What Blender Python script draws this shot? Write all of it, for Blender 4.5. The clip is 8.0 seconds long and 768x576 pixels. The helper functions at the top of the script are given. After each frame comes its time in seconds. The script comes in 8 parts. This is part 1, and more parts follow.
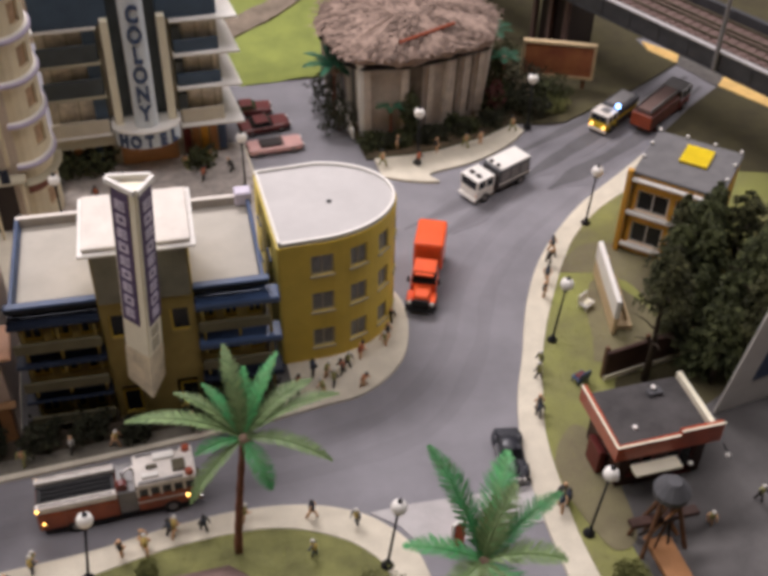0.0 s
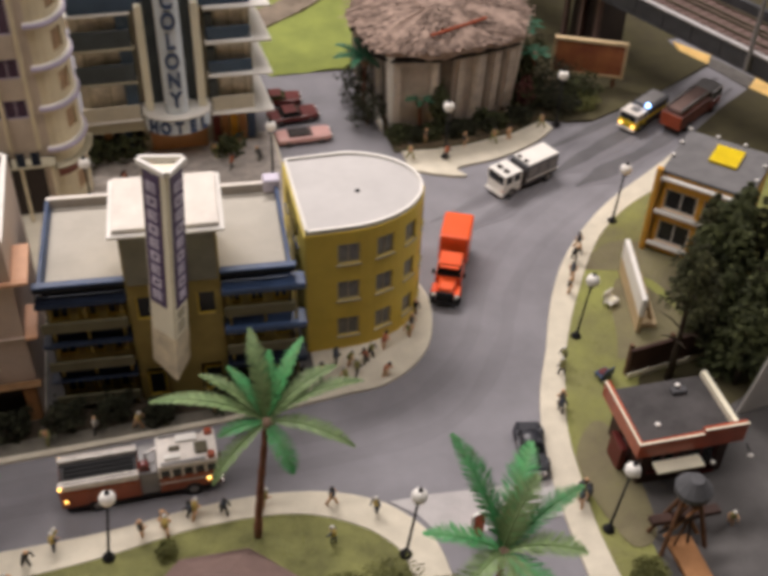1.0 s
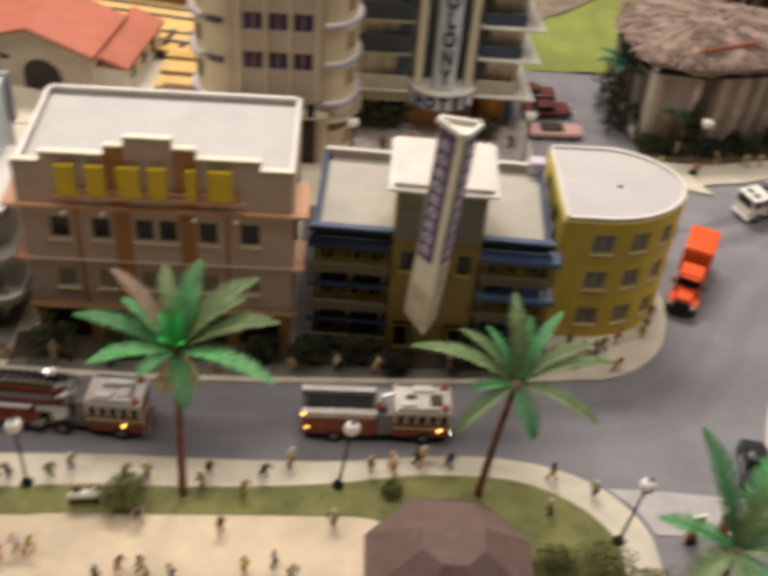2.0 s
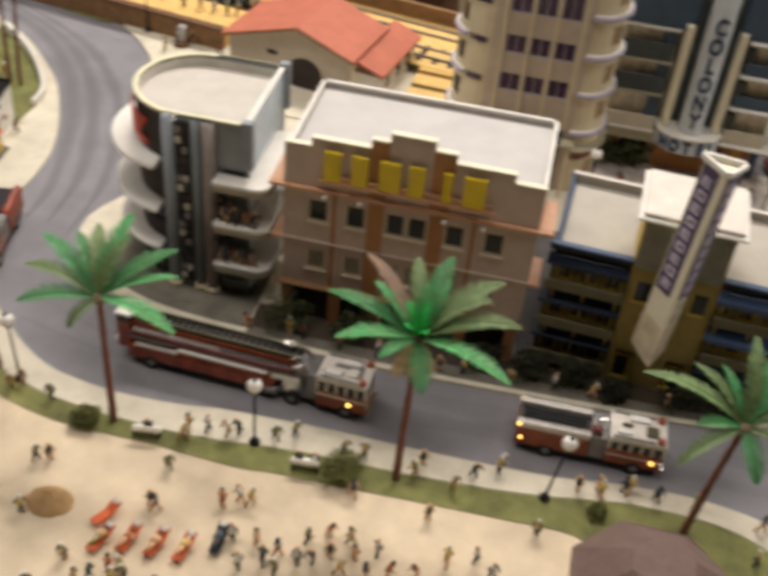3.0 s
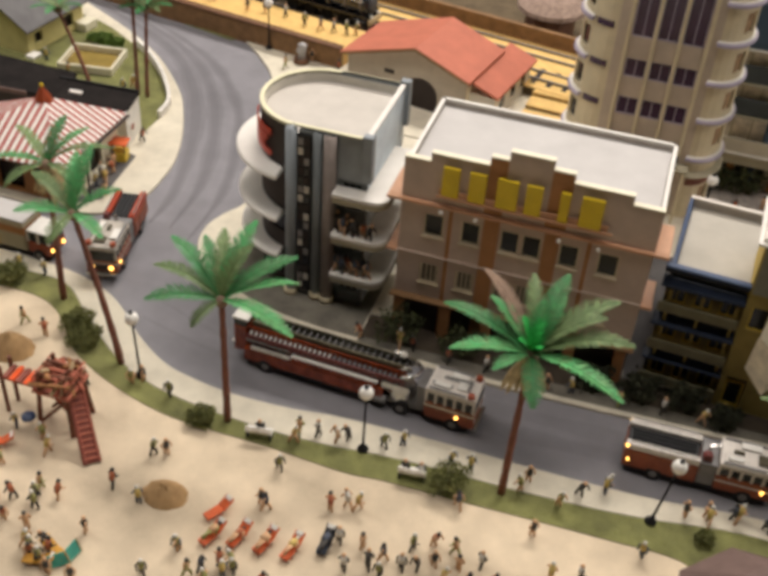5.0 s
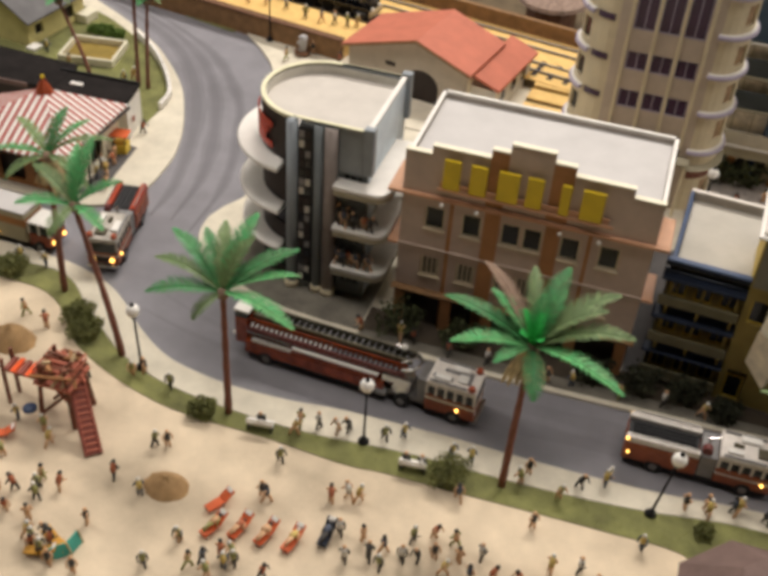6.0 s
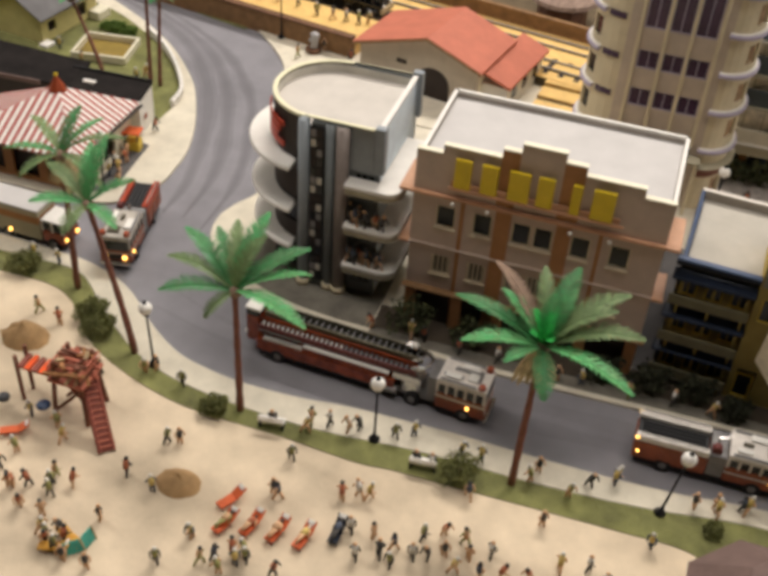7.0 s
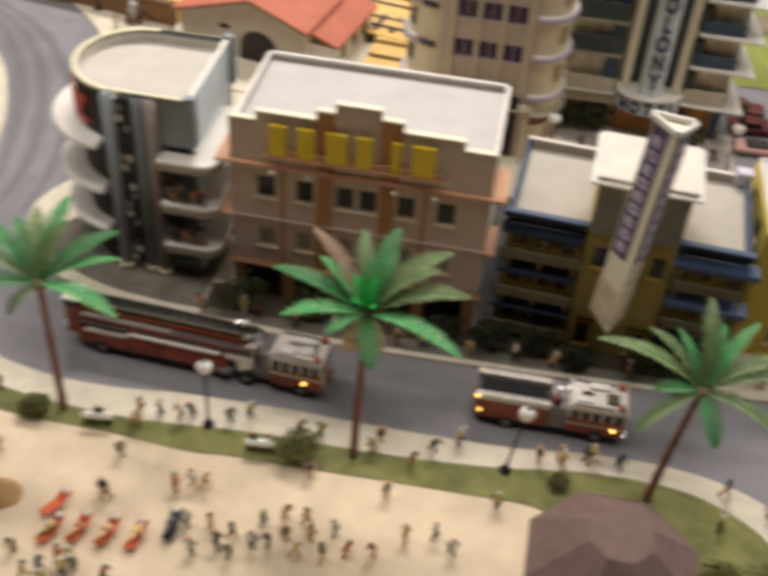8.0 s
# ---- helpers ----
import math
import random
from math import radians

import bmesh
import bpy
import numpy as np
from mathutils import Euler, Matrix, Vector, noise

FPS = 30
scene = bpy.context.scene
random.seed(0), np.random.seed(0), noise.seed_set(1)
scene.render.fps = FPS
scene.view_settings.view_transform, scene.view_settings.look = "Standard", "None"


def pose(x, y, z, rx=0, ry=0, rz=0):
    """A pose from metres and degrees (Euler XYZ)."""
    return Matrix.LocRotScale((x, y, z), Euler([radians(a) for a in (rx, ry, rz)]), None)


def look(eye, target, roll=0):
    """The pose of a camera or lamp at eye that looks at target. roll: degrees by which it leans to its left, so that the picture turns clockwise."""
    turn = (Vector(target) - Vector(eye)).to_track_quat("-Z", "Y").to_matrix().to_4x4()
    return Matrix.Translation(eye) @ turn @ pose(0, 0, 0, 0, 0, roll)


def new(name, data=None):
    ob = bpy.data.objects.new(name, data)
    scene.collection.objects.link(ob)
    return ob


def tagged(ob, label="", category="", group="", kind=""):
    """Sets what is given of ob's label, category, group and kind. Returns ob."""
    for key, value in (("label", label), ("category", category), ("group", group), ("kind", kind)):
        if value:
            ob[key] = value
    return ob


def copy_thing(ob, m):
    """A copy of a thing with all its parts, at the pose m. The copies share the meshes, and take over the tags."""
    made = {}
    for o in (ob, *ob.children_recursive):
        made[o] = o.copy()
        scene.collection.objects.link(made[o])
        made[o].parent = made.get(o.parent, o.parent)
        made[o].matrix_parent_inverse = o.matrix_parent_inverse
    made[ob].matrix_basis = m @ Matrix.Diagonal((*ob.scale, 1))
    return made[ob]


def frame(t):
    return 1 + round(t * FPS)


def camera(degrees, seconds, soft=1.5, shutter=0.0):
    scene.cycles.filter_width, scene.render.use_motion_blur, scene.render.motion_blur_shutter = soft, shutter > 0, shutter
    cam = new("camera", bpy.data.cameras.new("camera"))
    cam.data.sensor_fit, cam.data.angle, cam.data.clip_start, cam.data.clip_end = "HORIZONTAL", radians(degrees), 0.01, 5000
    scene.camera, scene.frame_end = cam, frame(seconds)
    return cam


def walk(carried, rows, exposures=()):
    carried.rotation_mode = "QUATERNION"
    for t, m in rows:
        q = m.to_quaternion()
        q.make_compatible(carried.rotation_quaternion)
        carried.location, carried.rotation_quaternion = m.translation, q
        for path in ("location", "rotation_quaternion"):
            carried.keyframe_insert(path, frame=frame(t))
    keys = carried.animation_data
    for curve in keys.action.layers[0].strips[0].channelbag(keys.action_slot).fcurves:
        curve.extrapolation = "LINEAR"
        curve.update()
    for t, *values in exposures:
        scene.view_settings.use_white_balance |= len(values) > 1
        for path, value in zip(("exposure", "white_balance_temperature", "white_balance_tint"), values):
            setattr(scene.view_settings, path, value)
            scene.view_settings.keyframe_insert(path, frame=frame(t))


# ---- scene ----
cam = camera(39.95, 8.0, soft=4.3, shutter=0.65)
PATH = [
    (0, (0.16998, -0.40454, 0.57943), (0.33922, 0.17653, 0.05625), 1.39),
    (0.5, (0.16756, -0.40261, 0.57350), (0.33599, 0.17885, 0.05049), 1.54),
    (1, (0.16440, -0.40842, 0.57506), (0.31941, 0.17590, 0.05108), 2.14),
    (1.5, (0.13541, -0.41891, 0.57578), (0.24455, 0.17731, 0.05366), 3.36),
    (2, (0.09167, -0.43852, 0.57027), (0.13124, 0.16505, 0.04669), 5.05),
    (2.2, (0.08006, -0.44879, 0.56435), (0.09510, 0.16135, 0.04714), 5.29),
    (3.3, (0.04080, -0.48317, 0.56784), (-0.08783, 0.12068, 0.05910), 5.08),
    (3.5, (0.03624, -0.48941, 0.56543), (-0.10960, 0.11394, 0.06075), 4.42),
    (4, (0.03427, -0.49276, 0.56671), (-0.11684, 0.11207, 0.06537), 4.45),
    (4.5, (0.03827, -0.49204, 0.56708), (-0.12373, 0.11032, 0.06617), 4.09),
    (6, (0.03752, -0.49267, 0.56776), (-0.12329, 0.10538, 0.06132), 4.37),
    (6.5, (0.03663, -0.49322, 0.57175), (-0.13070, 0.10063, 0.06249), 3.86),
    (7, (0.03669, -0.49354, 0.57298), (-0.13009, 0.09931, 0.06238), 4.11),
    (7.5, (0.03636, -0.49013, 0.57440), (-0.11542, 0.10306, 0.05953), 4.69),
    (7.8, (0.05330, -0.47037, 0.56594), (-0.05320, 0.12425, 0.04145), 4.32),
    (8, (0.07354, -0.45734, 0.55789), (-0.00671, 0.14063, 0.03254), 4.39),
]
walk(cam, [(t, look(eye, target, roll)) for t, eye, target, roll in PATH],
     exposures=[(0.0, 0.22, 6200, 20.0), (0.5, 0.22, 6330, 18.5), (1.0, 0.22, 6450, 17.0), (1.5, 0.19, 6780, 16.0), (2.0, 0.25, 6760, 14.0), (3.3, 0.26, 6620, 12.0), (4.5, 0.21, 6600, 12.0), (7.5, 0.2, 6600, 12.0), (8.0, 0.28, 6600, 12.5)])

# ---- light: a dim exhibition hall with strip lamps on its ceiling ----
U = 0.012  # one plan unit of this model town, in metres
world = bpy.data.worlds.new("hall_air")
scene.world = world
world.use_nodes = True
world.node_tree.nodes["Background"].inputs[0].default_value = (1.0, 0.86, 0.70, 1)
world.node_tree.nodes["Background"].inputs[1].default_value = 0.23


def ceiling_lamp(x, y, z, sx, sy, watts, colour, tx, ty):
    data = bpy.data.lights.new("strip_lamp", "AREA")
    data.shape, data.size, data.size_y, data.energy, data.color = "RECTANGLE", sx, sy, watts, colour
    ob = new("strip_lamp", data)
    ob.matrix_world = look((x, y, z), (tx, ty, 0))
    return ob


WARM = (1.0, 0.945, 0.88)
ceiling_lamp(-0.05, 1.55, 2.0, 1.6, 0.35, 50, WARM, -0.05, 0.42)
ceiling_lamp(1.9, 0.5, 1.05, 0.4, 1.4, 9.5, WARM, 0.1, 0.4)
ceiling_lamp(-1.7, 0.3, 1.2, 0.4, 1.4, 8.5, WARM, 0.0, 0.3)
ceiling_lamp(-0.15, -0.15, 2.15, 2.2, 0.4, 17.5, WARM, 0.0, 0.25)


# ---- materials ----
def mat(name, col, rough=0.7, vary=0.18, scale=120.0, bump=0.15, fine=900.0, metal=0.0, col2=None, spec=0.4, rand=0.0, emit=None, coat=0.0, isle=0.0):
    m = bpy.data.materials.new(name)
    m.use_nodes = True
    nt = m.node_tree
    b = nt.nodes["Principled BSDF"]
    b.inputs["Roughness"].default_value = rough
    b.inputs["Metallic"].default_value = metal
    b.inputs["Specular IOR Level"].default_value = spec
    b.inputs["Coat Weight"].default_value = coat
    c2 = col2 or tuple(max(0.0, c * (1 - 1.6 * vary)) for c in col)
    c1 = col if col2 else tuple(min(1.0, c * (1 + vary)) for c in col)
    tc = nt.nodes.new("ShaderNodeTexCoord")
    n1 = nt.nodes.new("ShaderNodeTexNoise")
    n1.inputs["Scale"].default_value, n1.inputs["Detail"].default_value, n1.inputs["Roughness"].default_value = scale, 5.0, 0.6
    n2 = nt.nodes.new("ShaderNodeTexNoise")
    n2.inputs["Scale"].default_value, n2.inputs["Detail"].default_value = fine, 3.0
    nt.links.new(tc.outputs["Object"], n1.inputs["Vector"])
    nt.links.new(tc.outputs["Object"], n2.inputs["Vector"])
    add = nt.nodes.new("ShaderNodeMath")
    add.operation = "MULTIPLY_ADD"
    add.inputs[1].default_value = 0.35
    nt.links.new(n2.outputs["Fac"], add.inputs[0])
    nt.links.new(n1.outputs["Fac"], add.inputs[2])
    ramp = nt.nodes.new("ShaderNodeMapRange")
    ramp.inputs[1].default_value, ramp.inputs[2].default_value = 0.42, 0.92
    nt.links.new(add.outputs[0], ramp.inputs[0])
    mix = nt.nodes.new("ShaderNodeMix")
    mix.data_type = "RGBA"
    mix.inputs["A"].default_value, mix.inputs["B"].default_value = (*c2, 1), (*c1, 1)
    nt.links.new(ramp.outputs[0], mix.inputs["Factor"])
    out = mix.outputs["Result"]
    if rand:
        info = nt.nodes.new("ShaderNodeObjectInfo")
        hsv = nt.nodes.new("ShaderNodeHueSaturation")
        mr = nt.nodes.new("ShaderNodeMapRange")
        mr.inputs[3].default_value, mr.inputs[4].default_value = 1 - rand, 1 + rand
        nt.links.new(info.outputs["Random"], mr.inputs[0])
        nt.links.new(mr.outputs[0], hsv.inputs["Value"])
        nt.links.new(out, hsv.inputs["Color"])
        out = hsv.outputs["Color"]
    if isle:
        geo = nt.nodes.new("ShaderNodeNewGeometry")
        tone = nt.nodes.new("ShaderNodeHueSaturation")
        span = nt.nodes.new("ShaderNodeMapRange")
        span.inputs[3].default_value, span.inputs[4].default_value = 1 - isle, 1 + isle
        nt.links.new(geo.outputs["Random Per Island"], span.inputs[0])
        nt.links.new(span.outputs[0], tone.inputs["Value"])
        nt.links.new(out, tone.inputs["Color"])
        out = tone.outputs["Color"]
    nt.links.new(out, b.inputs["Base Color"])
    if bump:
        bp = nt.nodes.new("ShaderNodeBump")
        bp.inputs["Strength"].default_value, bp.inputs["Distance"].default_value = bump, 0.0008
        nt.links.new(n2.outputs["Fac"], bp.inputs["Height"])
        nt.links.new(bp.outputs[0], b.inputs["Normal"])
    if emit:
        b.inputs["Emission Color"].default_value, b.inputs["Emission Strength"].default_value = (*emit[0], 1), emit[1]
    return m


ASPHALT = mat("asphalt", (0.230, 0.222, 0.238), 0.8, 0.12, 22, 0.35, 1400)
PAVING = mat("paving", (0.64, 0.585, 0.465), 0.85, 0.10, 60, 0.3, 900)
CONCRETE = mat("pale_concrete", (0.46, 0.44, 0.43), 0.85, 0.10, 60, 0.3, 900)
SAND = mat("beach_sand", (0.66, 0.54, 0.385), 0.95, 0.26, 11, 0.5, 1300)
WETSAND = mat("dark_sand", (0.42, 0.26, 0.12), 0.95, 0.2, 90, 0.6, 1300)
TURF = mat("turf", (0.265, 0.268, 0.092), 0.95, 0.3, 34, 0.8, 900, col2=(0.085, 0.085, 0.034))
WORNTURF = mat("worn_turf", (0.31, 0.33, 0.085), 0.95, 0.3, 13, 0.8, 900, col2=(0.15, 0.13, 0.075))
TUFT = mat("grass_tuft", (0.30, 0.31, 0.085), 0.9, 0.3, 60, 0, 900, col2=(0.21, 0.21, 0.065), isle=0.22)
MEADOW = mat("meadow", (0.27, 0.31, 0.07), 0.95, 0.15, 30, 0.8, 900, col2=(0.17, 0.20, 0.05))
SOIL = mat("soil", (0.13, 0.095, 0.055), 0.95, 0.3, 40, 0.8, 900)
BALLAST = mat("grey_ballast", (0.12, 0.11, 0.10), 0.9, 0.25, 90, 0.5)
# paving with the hotels' shade put into its colour
SHADEPAVE = mat("shaded_paving", (0.17, 0.155, 0.125), 0.95, 0.25, 60, 0.6)
LANE = mat("lane_dirt", (0.22, 0.175, 0.13), 0.95, 0.25, 60, 0.6)
TRODDEN = mat("trodden_olive_earth", (0.225, 0.205, 0.105), 0.95, 0.25, 30, 0.7, 900, col2=(0.15, 0.125, 0.08))
SCRUB = mat("dry_scrub", (0.088, 0.078, 0.034), 0.95, 0.3, 40, 0.8, 900, col2=(0.055, 0.045, 0.025))
HEDGE = mat("hedge_leaf", (0.23, 0.235, 0.075), 0.9, 0.4, 90, 0.0, 700, col2=(0.085, 0.09, 0.03), isle=0.35)
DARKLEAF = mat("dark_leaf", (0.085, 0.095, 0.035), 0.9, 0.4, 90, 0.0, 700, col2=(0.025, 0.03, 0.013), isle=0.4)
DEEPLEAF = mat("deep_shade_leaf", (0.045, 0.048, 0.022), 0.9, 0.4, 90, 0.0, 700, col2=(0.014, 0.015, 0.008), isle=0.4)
# soil darkened by the shade at the hotel fronts
BEDSOIL = mat("shaded_bed_soil", (0.06, 0.045, 0.03), 0.95, 0.3, 40, 0.8, 900)
BARK = mat("bark", (0.12, 0.075, 0.05), 0.9, 0.3, 200, 0.6)
PALMBARK = mat("palm_bark", (0.22, 0.085, 0.055), 0.75, 0.25, 300, 0.6)
FROND = mat("fresh_frond", (0.06, 0.37, 0.12), 0.6, 0.35, 160, 0.1, rand=0.3, col2=(0.12, 0.25, 0.095), isle=0.3)
OLIVE = mat("olive_frond", (0.21, 0.29, 0.12), 0.6, 0.3, 160, 0.1, rand=0.2, col2=(0.12, 0.2, 0.07), isle=0.3)
TEAL = mat("dark_teal_frond", (0.03, 0.14, 0.075), 0.6, 0.3, 160, 0.1, rand=0.2, isle=0.3)
HEARTLEAF = mat("bright_young_frond", (0.035, 0.46, 0.09), 0.5, 0.25, 160, 0.1, isle=0.25)
PLAZA = mat("plaza_paving", (0.48, 0.43, 0.385), 0.85, 0.25, 130, 0.4, 900)
DRY = mat("dry_frond", (0.27, 0.18, 0.125), 0.8, 0.25, 200, 0.1)
WHITE = mat("white_paint", (0.78, 0.75, 0.69), 0.5, 0.06, 60, 0.1)
CREAM = mat("cream_plastic", (0.80, 0.75, 0.58), 0.5, 0.06, 60, 0.1)
ROOFGREY = mat("roof_felt", (0.52, 0.50, 0.48), 0.75, 0.06, 40, 0.2)
ROOFBEIGE = mat("roof_beige", (0.44, 0.41, 0.35), 0.75, 0.08, 40, 0.2)
PINKWALL = mat("dusty_pink_plaster", (0.55, 0.44, 0.36), 0.75, 0.08, 80, 0.2)
OCHRE = mat("ochre_plaster", (0.40, 0.19, 0.075), 0.7, 0.12, 80, 0.2)
WALLBROWN = mat("brown_timber_wall", (0.24, 0.13, 0.055), 0.75, 0.2, 90, 0.3)
LOUNGE = mat("orange_cloth", (0.66, 0.12, 0.03), 0.6, 0.15, 90, 0.05)
SKIRT = mat("dry_leaf_skirt", (0.56, 0.43, 0.23), 0.85, 0.3, 200, 0.2)
CABROOF = mat("aged_cream_paint", (0.72, 0.665, 0.60), 0.5, 0.14, 160, 0.15)
COPPER = mat("copper_trim", (0.62, 0.34, 0.20), 0.5, 0.1, 80, 0.1)
YELLOW = mat("yellow_plastic", (0.66, 0.47, 0.055), 0.5, 0.08, 60, 0.1)
SIGNYEL = mat("sign_yellow", (0.72, 0.52, 0.01), 0.4, 0.1, 60, 0.05)
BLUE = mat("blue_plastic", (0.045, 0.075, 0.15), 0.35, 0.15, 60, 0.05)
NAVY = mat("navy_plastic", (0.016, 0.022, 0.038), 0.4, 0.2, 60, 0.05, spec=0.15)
SKYBLUE = mat("pale_blue", (0.64, 0.70, 0.74), 0.5, 0.08, 60, 0.05)
STEELBLUE = mat("grey_blue_plaster", (0.185, 0.205, 0.21), 0.55, 0.1, 60, 0.1)
PURPLE = mat("violet_plastic", (0.42, 0.37, 0.47), 0.5, 0.12, 60, 0.05)
PLUM = mat("plum_glass", (0.055, 0.025, 0.06), 0.25, 0.2, 60, 0.0, spec=0.6)
BEIGE = mat("beige_plaster", (0.66, 0.575, 0.39), 0.6, 0.08, 60, 0.15)
GREIGE = mat("grey_beige_plaster", (0.42, 0.38, 0.27), 0.7, 0.08, 60, 0.15)
GLASS = mat("dark_glass", (0.02, 0.021, 0.023), 0.15, 0.2, 60, 0.0, spec=0.35)
GREYGLASS = mat("curtained_glass", (0.20, 0.19, 0.17), 0.25, 0.2, 200, 0.0, spec=0.6)
DARK = mat("dark_brown", (0.03, 0.02, 0.017), 0.6, 0.2, 60, 0.1)
BLACK = mat("black_rubber", (0.012, 0.012, 0.013), 0.6, 0.2, 100, 0.1)
IRON = mat("black_iron", (0.018, 0.018, 0.02), 0.6, 0.2, 100, 0.05, spec=0.2)
GLOBE = mat("opal_globe", (0.85, 0.82, 0.76), 0.25, 0.03, 60, 0.0)
RED = mat("signal_red", (0.32, 0.062, 0.022), 0.4, 0.12, 90, 0.05, coat=0.15)
DARKRED = mat("dark_red", (0.14, 0.024, 0.02), 0.45, 0.15, 90, 0.05, coat=0.1)
ORANGE = mat("orange_red", (0.86, 0.115, 0.025), 0.35, 0.08, 90, 0.05, coat=0.3)
CHROME = mat("chrome", (0.62, 0.6, 0.57), 0.25, 0.1, 90, 0.02, metal=0.9)
GREYMETAL = mat("grey_metal", (0.24, 0.23, 0.225), 0.5, 0.15, 90, 0.05, metal=0.3)
TERRACOTTA = mat("terracotta", (0.50, 0.155, 0.095), 0.7, 0.1, 60, 0.3)
THATCH = mat("thatch", (0.31, 0.225, 0.18), 0.95, 0.25, 150, 1.0, 700, col2=(0.13, 0.09, 0.07), isle=0.45)
SLATE = mat("slate_felt", (0.085, 0.085, 0.09), 0.8, 0.2, 60, 0.3)
WOOD = mat("brown_wood", (0.155, 0.072, 0.035), 0.6, 0.25, 150, 0.3)
PALEWOOD = mat("pale_wood", (0.56, 0.42, 0.24), 0.7, 0.15, 120, 0.3)
PLATFORM = mat("platform_board", (0.72, 0.47, 0.16), 0.7, 0.12, 80, 0.2)
HUTROOF = mat("brown_hut_felt", (0.155, 0.10, 0.085), 0.8, 0.15, 90, 0.3)
LAMPYEL = mat("amber_lamp", (0.9, 0.55, 0.1), 0.3, 0.05, 60, 0, emit=((1.0, 0.55, 0.12), 3.5))
LAMPBLUE = mat("blue_lamp", (0.2, 0.4, 0.9), 0.3, 0.05, 60, 0, emit=((0.25, 0.5, 1.0), 5.0))
PINK = mat("pink_lacquer", (0.72, 0.42, 0.38), 0.3, 0.1, 60, 0, coat=0.4)
VIOLET = mat("deep_violet", (0.10, 0.07, 0.145), 0.5, 0.15, 60, 0.05)
BRONZE = mat("dark_bronze", (0.11, 0.095, 0.06), 0.5, 0.2, 90, 0.05, metal=0.3)
YARD = mat("dark_yard", (0.11, 0.103, 0.10), 0.85, 0.2, 30, 0.4, 1200)
SHOPYEL = mat("shop_orange_plaster", (0.62, 0.31, 0.035), 0.6, 0.1, 60, 0.1)
HALLWALL = mat("hall_wall", (0.10, 0.085, 0.07), 0.9, 0.1, 3, 0.1, 60)
HALLCEIL = mat("hall_ceiling", (0.16, 0.15, 0.14), 0.9, 0.1, 3, 0.1, 60)


# ---- building blocks ----
def thing(name, x, y, z, label, category, group="", kind="", rz=0.0):
    ob = new(name)
    ob.empty_display_size = 0.01
    ob.matrix_world = Matrix.Translation((x * U, y * U, z * U)) @ Matrix.Rotation(radians(rz), 4, "Z")
    return tagged(ob, label, category, group, kind)


def part(name, bm, material, parent=None, label="", bev=0.0, smooth=False, seg=1):
    """One mesh object from a bmesh in plan units; under a thing its numbers are local to that thing."""
    me = bpy.data.meshes.new(name)
    bmesh.ops.recalc_face_normals(bm, faces=bm.faces)
    for v in bm.verts:
        v.co *= U
    if smooth:
        for f in bm.faces:
            f.smooth = True
    bm.to_mesh(me)
    bm.free()
    me.materials.append(material)
    ob = new(name, me)
    if parent is not None:
        ob.parent = parent
    if label:
        ob["label"] = label
    if bev:
        mod = ob.modifiers.new("edge", "BEVEL")
        mod.width, mod.segments, mod.limit_method = bev * U, seg, "ANGLE"
    return ob


def structure(name, bm, material, label, category, bev=0.0, smooth=False):
    return tagged(part(name, bm, material, None, "", bev, smooth), label, category, "", "structure")


def B():
    return bmesh.new()


def box(bm, x0, x1, y0, y1, z0, z1):
    vs = [bm.verts.new((x, y, z)) for z in (z0, z1) for x, y in ((x0, y0), (x1, y0), (x1, y1), (x0, y1))]
    for idx in ((0, 1, 2, 3), (4, 5, 6, 7), (0, 1, 5, 4), (1, 2, 6, 5), (2, 3, 7, 6), (3, 0, 4, 7)):
        bm.faces.new([vs[i] for i in idx])
    return bm


def prism(bm, poly, z0, z1, top=None):
    """A slab over a plan outline; top: an outline for its upper face."""
    lo = [bm.verts.new((x, y, z0)) for x, y in poly]
    hi = [bm.verts.new((x, y, z1)) for x, y in (top or poly)]
    n = len(lo)
    bm.faces.new(lo)
    bm.faces.new(hi)
    for i in range(n):
        bm.faces.new((lo[i], lo[(i + 1) % n], hi[(i + 1) % n], hi[i]))
    return bm


def tube(bm, pts, radii, n=8):
    """A round bar along points, with a radius at each."""
    rings = []
    for i, p in enumerate(pts):
        p = Vector(p)
        d = (Vector(pts[min(i + 1, len(pts) - 1)]) - Vector(pts[max(i - 1, 0)])).normalized()
        a = d.cross(Vector((0.3, 1, 0.1))).normalized()
        b = d.cross(a)
        r = radii[i] if isinstance(radii, (list, tuple)) else radii
        rings.append([bm.verts.new(p + r * (math.cos(2 * math.pi * k / n) * a + math.sin(2 * math.pi * k / n) * b)) for k in range(n)])
    for q, w in zip(rings, rings[1:]):
        for k in range(n):
            bm.faces.new((q[k], q[(k + 1) % n], w[(k + 1) % n], w[k]))
    bm.faces.new(rings[0])
    bm.faces.new(rings[-1])
    return bm


def ball(bm, x, y, z, r, sx=1.0, sy=1.0, sz=1.0, seg=12):
    m = Matrix.Translation((x, y, z)) @ Matrix.Diagonal((sx, sy, sz, 1))
    bmesh.ops.create_uvsphere(bm, u_segments=seg, v_segments=max(5, seg // 2 + 1), radius=r, matrix=m)
    return bm


def arc(cx, cy, r, a0, a1, n, ry=None):
    return [(cx + r * math.cos(radians(a0 + (a1 - a0) * i / n)), cy + (ry or r) * math.sin(radians(a0 + (a1 - a0) * i / n))) for i in range(n + 1)]


